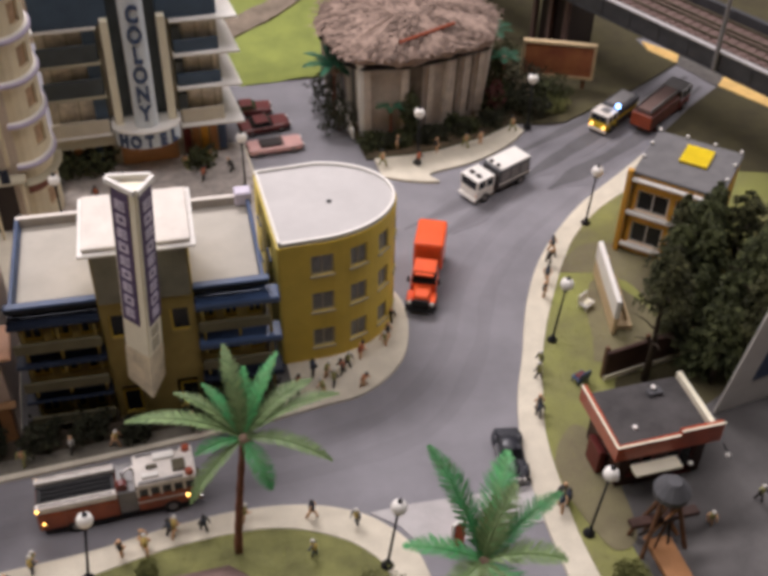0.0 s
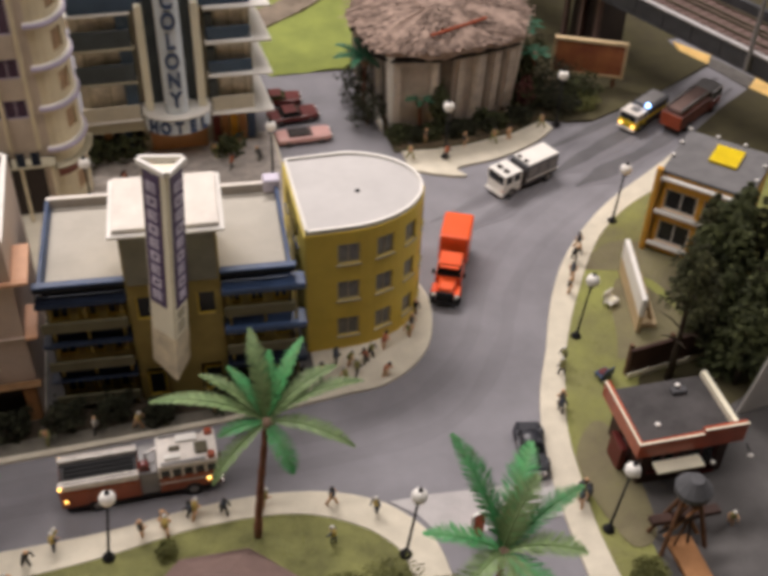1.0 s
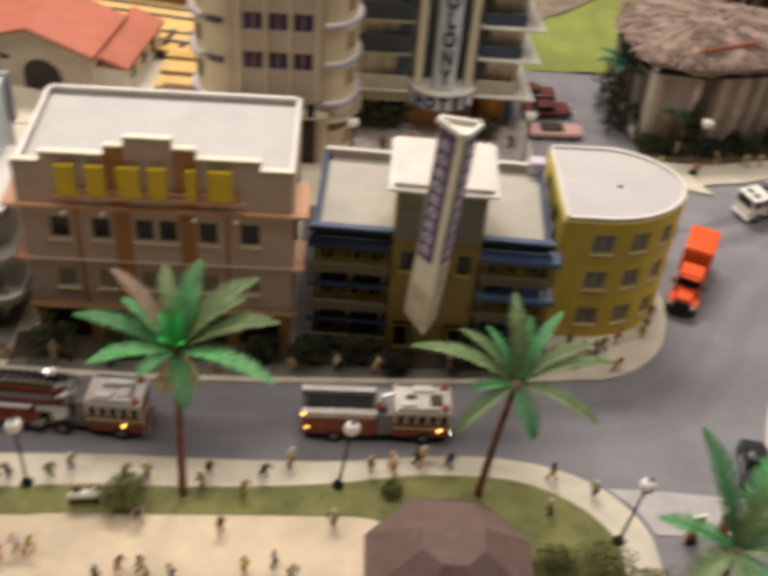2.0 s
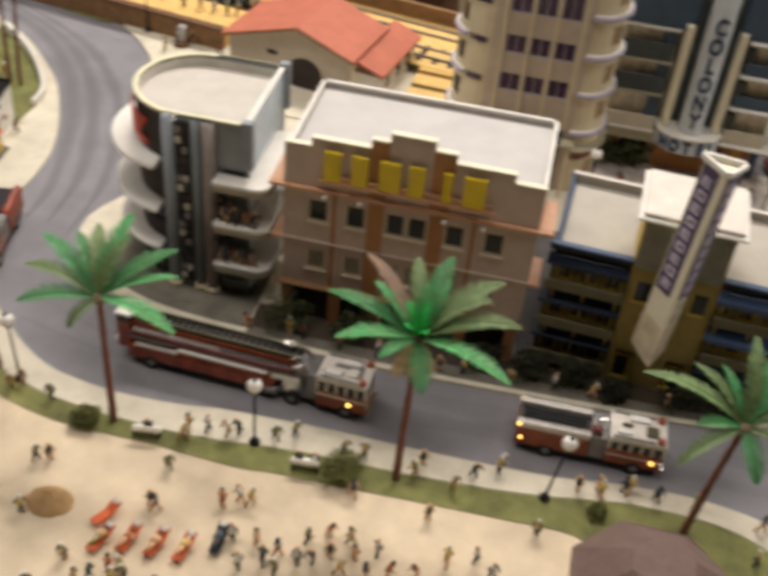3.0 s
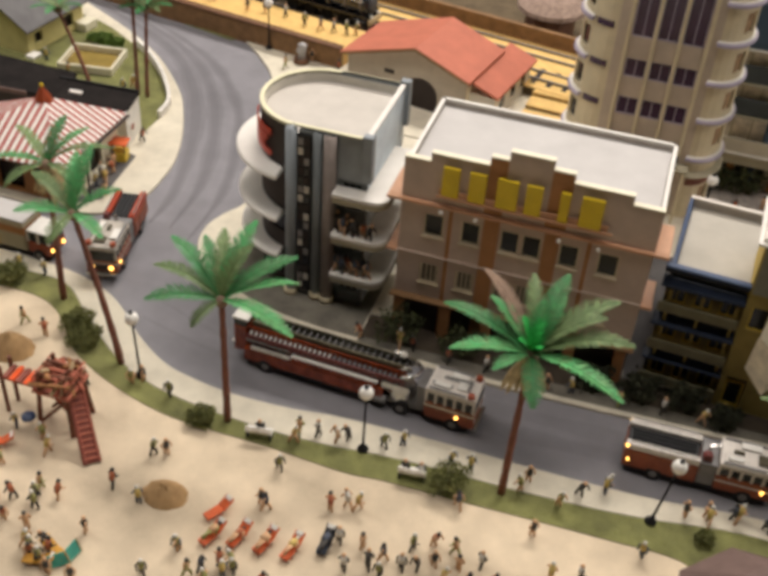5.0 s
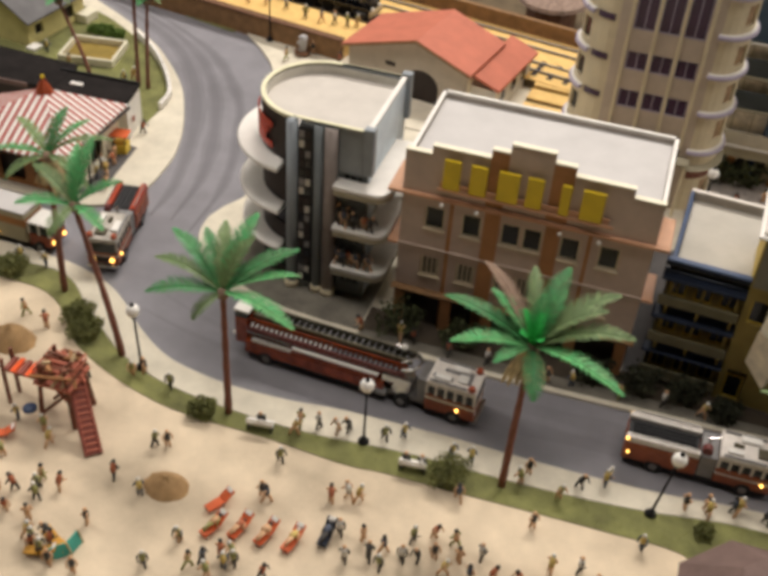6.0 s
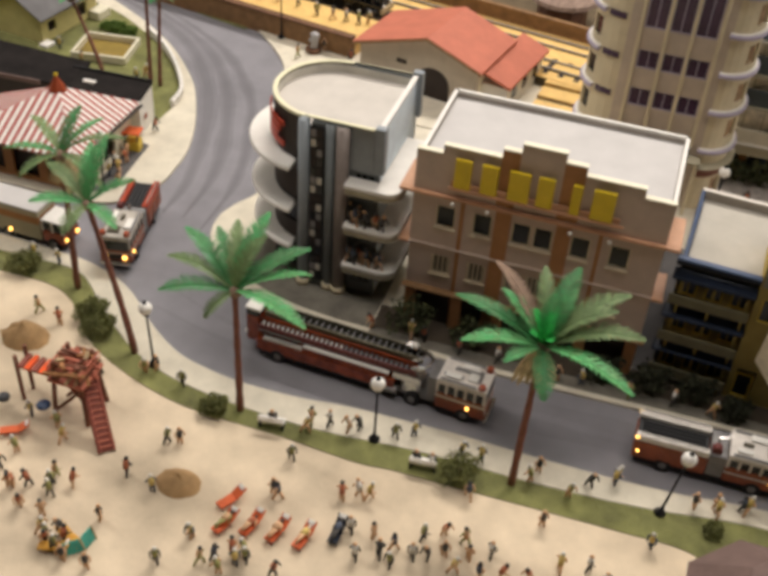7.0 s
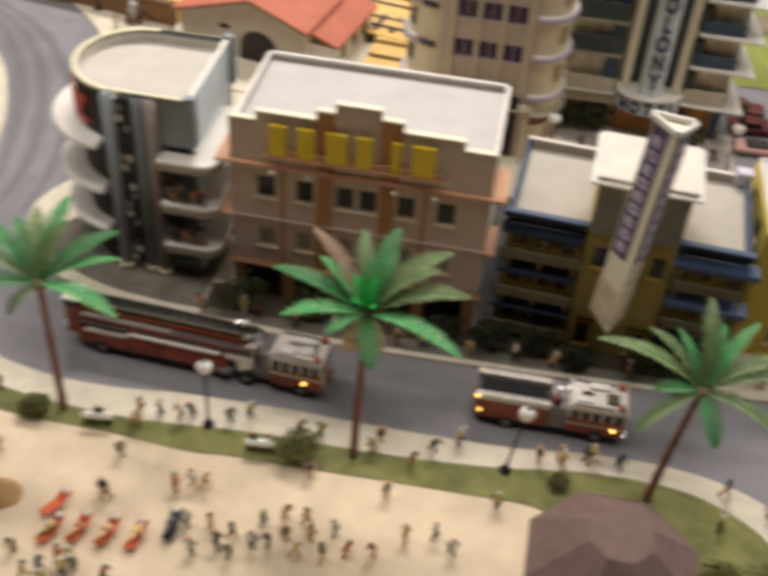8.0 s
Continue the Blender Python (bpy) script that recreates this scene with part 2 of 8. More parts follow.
def flow(pts, n=6):
    """A smooth line through plan points."""
    p = [Vector((*q, 0)) for q in pts]
    p = [2 * p[0] - p[1], *p, 2 * p[-1] - p[-2]]
    out = []
    for a, b, c, d in zip(p, p[1:], p[2:], p[3:]):
        for i in range(n):
            t = i / n
            v = 0.5 * (2 * b + (c - a) * t + (2 * a - 5 * b + 4 * c - d) * t * t + (3 * b - a - 3 * c + d) * t**3)
            out.append((v.x, v.y))
    return [*out, (p[-2].x, p[-2].y)]


def facade(bm, path, z0, z1, holes, thick=0.25, inward=1):
    """A wall of real thickness along a plan line, with openings (s0, s1, z0, z1) counted along it."""
    pts = [Vector((*q, 0)) for q in path]
    run = [0.0]
    for a, b in zip(pts, pts[1:]):
        run.append(run[-1] + (b - a).length)

    def at(s):
        for i in range(len(pts) - 1):
            if s <= run[i + 1] + 1e-3:
                f = (s - run[i]) / (run[i + 1] - run[i])
                break
        p = pts[i].lerp(pts[i + 1], f)
        j = min((k for k in range(len(run))), key=lambda k: abs(run[k] - s))
        d = (pts[i + 1] - pts[i]).normalized()
        if abs(run[j] - s) < 1e-3 and 0 < j < len(pts) - 1:
            d = ((pts[j + 1] - pts[j]).normalized() + (pts[j] - pts[j - 1]).normalized()).normalized()
        return p, Vector((-d.y, d.x, 0)) * inward

    ss = sorted({round(v, 4) for v in [*run, *(h[0] for h in holes), *(h[1] for h in holes)]})
    zs = sorted({round(v, 4) for v in [z0, z1, *(h[2] for h in holes), *(h[3] for h in holes)]})
    solid = {}
    for i in range(len(ss) - 1):
        for k in range(len(zs) - 1):
            sm, zm = (ss[i] + ss[i + 1]) / 2, (zs[k] + zs[k + 1]) / 2
            solid[i, k] = not any(h[0] < sm < h[1] and h[2] < zm < h[3] for h in holes)
    verts = {}

    def v(i, k, d):
        if (i, k, d) not in verts:
            p, nrm = at(ss[i])
            q = p + nrm * thick * d
            verts[i, k, d] = bm.verts.new((q.x, q.y, zs[k]))
        return verts[i, k, d]

    for (i, k), full in solid.items():
        if not full:
            continue
        for d in (0, 1):
            bm.faces.new((v(i, k, d), v(i + 1, k, d), v(i + 1, k + 1, d), v(i, k + 1, d)))
        for (ni, nk), e in (((i - 1, k), ((i, k), (i, k + 1))), ((i + 1, k), ((i + 1, k), (i + 1, k + 1))), ((i, k - 1), ((i, k), (i + 1, k))), ((i, k + 1), ((i, k + 1), (i + 1, k + 1)))):
            if not solid.get((ni, nk), False):
                (a, b), (c, d2) = e
                bm.faces.new((v(a, b, 0), v(c, d2, 0), v(c, d2, 1), v(a, b, 1)))
    return bm


def window(parent, p, q, z0, z1, glass=None, frame_mat=None, bars=1, sill=True, depth=0.14, fr=0.1, name="window"):
    """A window between two plan points: frame, panes and sill, set into its opening."""
    a, b = Vector((*p, 0)), Vector((*q, 0))
    d = (b - a).normalized()
    nrm = Vector((-d.y, d.x, 0))
    w = (b - a).length

    def blk(bm, s0, s1, zz0, zz1, d0, d1):
        c = [a + d * s + nrm * e for s, e in ((s0, d0), (s1, d0), (s1, d1), (s0, d1))]
        return prism(bm, [(v.x, v.y) for v in c], zz0, zz1)

    bm = B()
    blk(bm, 0, fr, z0, z1, depth - 0.04, depth + 0.08)
    blk(bm, w - fr, w, z0, z1, depth - 0.04, depth + 0.08)
    blk(bm, fr, w - fr, z0, z0 + fr, depth - 0.04, depth + 0.08)
    blk(bm, fr, w - fr, z1 - fr, z1, depth - 0.04, depth + 0.08)
    for i in range(bars):
        s = w * (i + 1) / (bars + 1)
        blk(bm, s - fr * 0.35, s + fr * 0.35, z0 + fr, z1 - fr, depth - 0.03, depth + 0.07)
    win = part(name, bm, frame_mat or WHITE, parent)
    part("pane", blk(B(), fr, w - fr, z0 + fr, z1 - fr, depth + 0.01, depth + 0.04), glass or GLASS, win)
    if sill:
        part("sill", blk(B(), -0.08, w + 0.08, z0 - 0.1, z0 - 0.003, -0.12, depth), frame_mat or WHITE, win)
    return win


def inside(poly, x, y):
    hit = False
    for (x0, y0), (x1, y1) in zip(poly, poly[1:] + poly[:1]):
        if (y0 > y) != (y1 > y) and x < (x1 - x0) * (y - y0) / (y1 - y0) + x0:
            hit = not hit
    return hit


def scatter(bm, poly, count, size, z, rng, spread=1.0):
    """Small upright blades over a plan outline."""
    xs, ys = [p[0] for p in poly], [p[1] for p in poly]
    while count:
        x, y = rng.uniform(min(xs), max(xs)), rng.uniform(min(ys), max(ys))
        if not inside(poly, x, y):
            continue
        count -= 1
        a, s = rng.uniform(0, 6.28), size * rng.uniform(0.5, 1.3)
        dx, dy = math.cos(a) * s * 0.3, math.sin(a) * s * 0.3
        lx, ly = rng.uniform(-1, 1) * s * spread, rng.uniform(-1, 1) * s * spread
        bm.faces.new([bm.verts.new(p) for p in ((x - dx, y - dy, z), (x + dx, y + dy, z), (x + lx, y + ly, z + s))])
    return bm


def leaf_cloud(bm, count, cx, cy, cz, rx, ry, rz, size, rng, hollow=0.35):
    """Loose leaves through an uneven crown."""
    for _ in range(count):
        while True:
            p = Vector((rng.uniform(-1, 1), rng.uniform(-1, 1), rng.uniform(-1, 1)))
            wob = 0.78 + 0.5 * noise.noise(p * 1.7 + Vector((cx, cy, cz)))
            if hollow < p.length < wob:
                break
        c = Vector((cx + p.x * rx, cy + p.y * ry, cz + p.z * rz))
        a = Vector((rng.uniform(-1, 1), rng.uniform(-1, 1), rng.uniform(-0.4, 1))).normalized()
        b = a.orthogonal().normalized()
        b = Matrix.Rotation(rng.uniform(0, 6.28), 3, a) @ b
        e, s = a.cross(b), size * rng.uniform(0.6, 1.3)
        bm.faces.new([bm.verts.new(c + q) for q in (-b * s, e * s * 0.45, b * s, -e * s * 0.45)])
    return bm


# ---- the table that carries the town, and the hall round it ----
structure("ground", box(B(), -95, 112, -60, 126, -3.0, -0.06), SOIL, "brown scenic base of the model town", "ground")
structure("table_skirt", box(B(), -93, 110, -58, 124, -75, -3.0), HALLWALL, "dark panelled skirt under the model table", "table")
structure("hall_floor", box(B(), -330, 330, -330, 330, -78, -75), HALLWALL, "dark floor of the exhibition hall", "floor")
for nm, a in (("wall_south", (-330, 330, -333, -330)), ("wall_north", (-330, 330, 330, 333)), ("wall_west", (-333, -330, -333, 333)), ("wall_east", (330, 333, -333, 333))):
    structure(nm, box(B(), *a, -78, 200), HALLWALL, "plain dark wall of the exhibition hall", "wall")
structure("ceiling", box(B(), -333, 333, -333, 333, 200, 204), HALLCEIL, "plain dark ceiling of the exhibition hall", "ceiling")

structure("road", box(B(), -64, 75, -16, 62, -0.06, 0.0), ASPHALT, "smooth grey asphalt street with a bend and junction", "road")

KERB = flow([(-70, 9.6), (-48, 9.6), (-40.5, 9.5), (-36.2, 9.3), (-33.0, 9.0), (-30.4, 8.2), (-28.3, 7.0), (-25.5, 4.6), (-22.8, 2.9), (-20.2, 2.2), (-17.5, 1.9), (-14, 2.0), (-10.6, 2.4), (-4.3, 2.6), (-0.7, 2.55), (2.8, 2.55), (6.1, 2.6), (9.4, 2.8), (13, 3.25), (17, 3.4), (20.4, 2.9), (23.0, 1.8), (24.6, 0.4), (25.7, -1.5), (26.0, -4), (26, -9)])
VERGE = flow([(-70, 7.4), (-45, 7.6), (-38.8, 7.8), (-34.3, 7.9), (-32.2, 7.3), (-29.8, 5.2), (-26.2, 2.4), (-23.3, 1.0), (-21.0, 0.4), (-18, 0.0), (-14, -0.2), (-10.9, -0.1), (-7, 0.3), (-3.8, 0.45), (-0.2, 0.45), (2.4, 0.55), (5.5, 0.75), (8.6, 1.1), (12.8, 1.8), (16.5, 1.9), (19.2, 1.5), (21.5, 0.4), (23, -0.9), (23.9, -2.9), (24, -9)])
SHORE = flow([(-70, 5.0), (-45, 5.6), (-37.0, 5.9), (-33.9, 5.8), (-32.0, 5.0), (-30.6, 3.7), (-29.2, 2.2), (-27.1, 0.9), (-24.2, -0.3), (-21.2, -1.1), (-18.6, -1.35), (-14.1, -1.4), (-9.1, -1.7), (-6.7, -1.5), (-2.1, -1.4), (2.3, -1.25), (6.7, -1.15), (9.6, -1.1), (11, -1.5), (12, -3), (12, -9)])
structure("pavement_front", prism(B(), KERB + VERGE[::-1], -0.06, 0.22), PAVING, "cream paved footway along the beach street", "pavement", bev=0.05)
structure("lawn_front", prism(B(), VERGE + SHORE[::-1], -0.06, 0.18), TURF, "narrow strip of olive turf between footway and sand", "lawn")
structure("beach", prism(B(), SHORE + [(12, -58), (-70, -58)], -0.06, 0.12), SAND, "pale yellow beach of fine sand", "beach")
structure("lawn_corner", prism(B(), [(12, -9), (24, -9), (40, -9), (40, -20), (12, -20)], -0.06, 0.14), TURF, "patch of olive turf by the foreground hut", "lawn")
rng = random.Random(4)
STRIP = VERGE + SHORE[::-1]
tagged(part("grass", scatter(B(), STRIP, 9000, 0.13, 0.12, rng), TUFT), "short tufts of olive grass on the verge", "grass", "", "stuff")
structure("driveway", prism(B(), [(23.9, 1.5), (26.4, 1.5), (29.8, 1.25), (33.5, 1.0), (33.3, -1.5), (26.2, -1.6), (25.3, 0.2)], -0.06, 0.06), CONCRETE, "pale concrete crossing at the street corner", "driveway")

# island of buildings
ISLAND = flow([(20, 9.6), (23.3, 10), (25.7, 10.3), (28, 11.6), (29.6, 13.6), (30.5, 16.6), (30.4, 19), (29.2, 21.5), (27, 23.6)]) + [(24.2, 25), (23.6, 30), (23.4, 40.4), (-6, 40.4), (-8, 36), (-29.5, 36)] + flow([(-28.6, 30), (-26.6, 25), (-25.4, 21.6), (-26.3, 19.4), (-26.8, 17.2), (-26, 14.4), (-23, 11), (-18.2, 9.4), (-12, 8.8), (-4, 8.6), (2.4, 8.7), (10, 9.0), (16, 9.3)])
structure("pavement_island", prism(B(), ISLAND, -0.06, 0.22), PAVING, "cream paved footway round the hotel block", "pavement", bev=0.05)
# brown overlay painting the shade the hotels throw towards the kerb
structure("shaded_footway", prism(B(), [(-12, 9.2), (-4, 9.0), (2.4, 9.1), (10, 9.35), (16, 9.65), (19.6, 10.0), (19.8, 10.6), (-12, 10.6)], 0.1, 0.24), SHADEPAVE, "footway before the hotels with their shade painted in brown", "footway")
# shade below the terraces is put into this soil colour
structure("shade_garden", prism(B(), [(-12, 9.9), (20.2, 10.5), (20.8, 12.3), (-12, 12.3)], 0.1, 0.26), BEDSOIL, "planted strip before the hotel terraces with shade painted into its soil", "planting bed")

# dark strips over the paving paint the shade in the gaps
for nm, x0, x1 in (("alley_west", 5.3, 7.2), ("alley_east", 20.3, 21.7)):
    structure(nm, box(B(), x0, x1, 12.3, 27.0, 0.1, 0.25), YARD, "narrow alley between the hotels with shade painted as dark ground", "alley")
# dark overlay painting the hotel's shade on the pale forecourt
structure("hotel_forecourt", prism(B(), flow([(-24.6, 14.4), (-22.6, 12.0), (-19.0, 10.4), (-15, 9.8), (-12.1, 9.7)]) + [(-12.1, 16), (-22, 19)], 0.1, 0.25), SHADEPAVE, "forecourt before the round hotel with the building's shade painted in", "forecourt")
structure("pavilion_strip", prism(B(), [(-37.5, 24.4), (-36.2, 24.2), (-35.7, 17.6), (-37.3, 16.4)], 0.1, 0.25), YARD, "dark asphalt strip beside the striped pavilion", "path")
structure("plaza", prism(B(), [(7.5, 24), (23.4, 26), (23.2, 40.2), (7.5, 40.2)], 0.1, 0.26), PLAZA, "grey-pink speckled plaza before the hotel", "plaza")

# east side
EKERB = flow([(54.8, 30.8), (52.0, 28.9), (47.3, 25.8), (43.8, 22.7), (41.2, 19.7), (39.3, 16.7), (38.0, 14.1), (36.7, 11.1), (35.3, 8.2), (34.4, 5.7), (33.7, 3.1), (33.4, 0.8), (33.2, -1.7), (33.1, -3.9), (33, -9)])
ELAWN = flow([(55.4, 28.4), (52.0, 26.7), (48.3, 24.7), (45.1, 22.0), (42.8, 19.0), (41.0, 16.2), (39.4, 13.5), (37.9, 10.5), (36.8, 7.7), (35.9, 5.2), (35.4, 3.0), (35.1, 0.6), (34.8, -1.6), (34.7, -4.0), (34.8, -9)])
structure("pavement_east", prism(B(), EKERB + ELAWN[::-1], -0.06, 0.22), PAVING, "cream paved footway along the curved lawn", "pavement", bev=0.05)
structure("lawn_east", prism(B(), ELAWN + [(45, -9), (45, 4), (48, 9), (52, 12), (75, 14), (75, 22), (58.5, 27.5)], -0.06, 0.2), WORNTURF, "olive green lawn with worn patches", "lawn")
structure("scrub_east", prism(B(), [(55.3, 28.5), (58.5, 27.5), (75, 22), (75, 24), (66.4, 39.3), (62.2, 36.6), (58.2, 33.5), (54.9, 30.7)], -0.06, 0.2), SCRUB, "dry olive scrub below the viaduct", "lawn")
structure("yard_east", prism(B(), [(37.2, -9), (37.2, 1.2), (40, 4), (45, 5), (48, 9), (52, 12), (75, 14), (75, -9)], -0.06, 0.24), YARD, "dark grey paved yard round the diner", "yard")
structure("diner_apron", prism(B(), flow([(35.3, 2.2), (36.2, 3.6), (37.6, 4.6), (38.4, 3.0), (38.2, -1.7), (37.6, -4.0), (36.2, -4.4), (35.5, -2.5), (35.1, -0.3)]), 0.1, 0.243), TRODDEN, "trodden grey ground between footway and diner", "path")
ELPOLY = ELAWN + [(38, -9), (44, 6), (52, 14), (60, 28)]
tagged(part("grass", scatter(B(), ELPOLY, 8000, 0.14, 0.14, rng), TUFT), "short tufts of yellow-green grass on the lawn", "grass", "", "stuff")

# north side: footway before the thatched house, car park, meadow
NKERB = flow([(33.2, 32.8), (35.2, 31.7), (37.4, 31.1), (37.0, 32.3), (40.2, 32.9), (42.5, 33.7), (44.9, 35.0), (46.6, 36.5)])
structure("pavement_north", prism(B(), NKERB + [(46.2, 37.8), (43, 36.3), (39, 35.4), (36, 35.2), (33.2, 35.4)], -0.06, 0.22), PAVING, "cream paved footway before the thatched house", "pavement", bev=0.05)
structure("garden_north", prism(B(), [(32.6, 35.5), (36, 35.3), (39, 35.5), (43, 36.4), (46.2, 37.9), (48.2, 37.2), (50.4, 36.9), (58.6, 40.6), (64.7, 44.0), (63.2, 46.8), (62, 62), (32, 62)], -0.06, 0.2), SCRUB, "dark overgrown garden round the thatched house", "lawn")

structure("bed_north", prism(B(), [(33.0, 35.7), (36, 35.5), (39, 35.7), (43, 36.6), (46.2, 38.1), (49.0, 38.6), (50, 44), (46, 48), (32.3, 48)], 0.1, 0.23), SOIL, "dark planted soil round the thatched house", "planting bed")
structure("worn_path", prism(B(), flow([(42.2, 18.3), (43.4, 19.9), (46.4, 20.8), (50.5, 17.5), (50, 13), (47.4, 13.0), (46.6, 16.0), (44.8, 17.6)]), 0.1, 0.215), TRODDEN, "grey trodden path across the lawn", "path")
structure("bare_patch", prism(B(), flow([(41.0, 9.4), (41.8, 11.4), (42.6, 14.2), (44.4, 17.0), (46.4, 14.4), (46.8, 10.4), (44.6, 8.9), (42.6, 8.7)]), 0.1, 0.213), TRODDEN, "bare brown ground round the leaning board", "path")
structure("tree_bed", prism(B(), flow([(42.0, 4.2), (46.5, 4.2), (52, 8), (53, 13.5), (48.5, 14), (47.2, 10.2), (44.6, 8.1), (41.8, 7.6), (41.0, 5.6)]), 0.1, 0.2455), SCRUB, "dark ground below the trees", "planting bed")
structure("crossing_east", prism(B(), [(64.7, 44.0), (65.8, 45.6), (68.0, 40.9), (66.4, 39.3)], -0.03, 0.06), BALLAST, "grey level crossing below the viaduct", "road")


def slope(bm, x0, x1, y0, y1, height, n=22, seed=0.0):
    g = [[bm.verts.new((x0 + (x1 - x0) * i / n, y0 + (y1 - y0) * j / n, height(i / n, j / n) + 0.35 * noise.noise(Vector((i * 0.4, j * 0.4, seed))))) for j in range(n + 1)] for i in range(n + 1)]
    for i in range(n):
        for j in range(n):
            bm.faces.new((g[i][j], g[i + 1][j], g[i + 1][j + 1], g[i][j + 1]))
    return bm


structure("meadow", slope(B(), 19, 47, 49.5, 120, lambda u, v: 0.1 + 5 * v), MEADOW, "bright yellow-green meadow rising behind the hotel", "meadow", smooth=True)
structure("scrub_bank", slope(B(), 47, 100, 49.5, 120, lambda u, v: 0.1 + 5 * v, seed=3.0), SCRUB, "dark dry scrub rising beyond the viaduct", "bank", smooth=True)
lane = B()
near = flow([(20, 54.5), (25.3, 57.3), (28.9, 59.6), (32.8, 62.8), (40, 70), (50, 80)])
far = flow([(18, 58), (26.1, 61.0), (27.2, 61.8), (30.4, 63.9), (37, 71.5), (47, 83)])
for p, q, r, s in zip(near, near[1:], far[1:], far):
    lane.faces.new([lane.verts.new((x, y, 0.32 + 5 * (y - 49.5) / 70.5 + 0.12 * noise.noise(Vector((x, y, 0))))) for x, y in (p, q, r, s)])
bmesh.ops.remove_doubles(lane, verts=lane.verts, dist=0.3)
low = bmesh.ops.extrude_face_region(lane, geom=lane.faces[:])
bmesh.ops.translate(lane, verts=[v for v in low["geom"] if isinstance(v, bmesh.types.BMVert)], vec=(0, 0, -0.5))
structure("lane", lane, LANE, "brown dirt lane across the meadow", "lane")

# west side
WKERB = flow([(-70, 15.4), (-45, 15.2), (-37, 15.4), (-34.2, 16.6), (-32.9, 19), (-32.8, 22.4), (-33.1, 25.0), (-34.2, 28.5), (-36.0, 32.4), (-37.8, 35.4), (-40.8, 38.9), (-43.9, 41.8), (-48.6, 45.1), (-58, 50.4)])
WLAWN = flow([(-60, 47.5), (-51.5, 45.2), (-46.4, 42.3), (-43.7, 40.3), (-41.2, 37.8), (-39.0, 35.0), (-37.6, 32.6), (-37.3, 30.4)])
structure("pavement_west", prism(B(), WKERB + WLAWN + [(-37.4, 28), (-50, 24), (-70, 24)], -0.06, 0.22), PAVING, "broad cream footway at the street corner", "pavement", bev=0.05)
structure("lawn_west", prism(B(), WLAWN + [(-37.4, 28), (-50, 24), (-75, 24), (-75, 46)], -0.06, 0.2), TURF, "olive lawn behind the striped pavilion", "lawn")
structure("pavement_northwest", prism(B(), flow([(-29.5, 35), (-30, 37.6), (-31.4, 41.4), (-33.5, 44.2), (-37.2, 47.9)]) + [(-30, 49.5), (-6, 49.5), (-6, 40.6), (-8.2, 36.2), (-29.2, 36.2)], -0.06, 0.2), PAVING, "sandy paved forecourt by the red-roofed house", "pavement")


structure("verge_northwest", prism(B(), [(-46.5, 50.0), (-44.3, 49.6), (-40.6, 49.0), (-37.4, 48.1), (-37.9, 47.0), (-41.2, 47.8), (-44.6, 48.6)], -0.05, 0.12), TURF, "patchy grass at the foot of the retaining wall", "verge")


# ---- street lamps ----
def street_lamp():
    ob = thing("street_lamp", 0, 0, 0, "black iron street lamp with white globe on the footway", "street lamp", "globe street lamps")
    bm = B()
    tube(bm, [(0, 0, 0), (0, 0, 0.12), (0, 0, 0.3), (0, 0, 0.55)], [0.36, 0.34, 0.16, 0.1], 10)
    part("base", bm, IRON, ob, smooth=True)
    part("post", tube(B(), [(0, 0, 0.5), (0, 0, 4.1)], [0.085, 0.065], 8), IRON, ob, smooth=True)
    part("collar", tube(B(), [(0, 0, 4.05), (0, 0, 4.2), (0, 0, 4.34)], [0.1, 0.2, 0.26], 10), IRON, ob, smooth=True)
    part("globe", ball(B(), 0, 0, 4.68, 0.44, seg=16), GLOBE, ob, "white opal glass globe", smooth=True)
    part("cap", tube(B(), [(0, 0, 5.1), (0, 0, 5.2), (0, 0, 5.32)], [0.16, 0.12, 0.03], 8), IRON, ob, smooth=True)
    return ob


LAMPS = [(8.5, 0.95, 7, 2), (-8.55, 0.35, 0, 0), (-23.7, 1.3, -2, 0), (23.9, -2.2, 7, 2), (46.4, 23.2, 3, 0), (39.1, 11.9, 6, 2), (22.4, 33.7, 0, 0), (35.2, -3.0, 8, 3), (36.4, 33.9, 0, 0), (8.7, 31.4, 0, 0), (-36.4, 17.2, 3, 0), (47.0, 36.8, 0, 0), (-33.8, 46.6, 0, 0)]
first = street_lamp()
for i, (x, y, tx, ty) in enumerate(LAMPS):
    m = pose(x * U, y * U, 0.2 * U, -ty, tx, 0)
    if i == 0:
        first.matrix_world = m
    else:
        copy_thing(first, m)


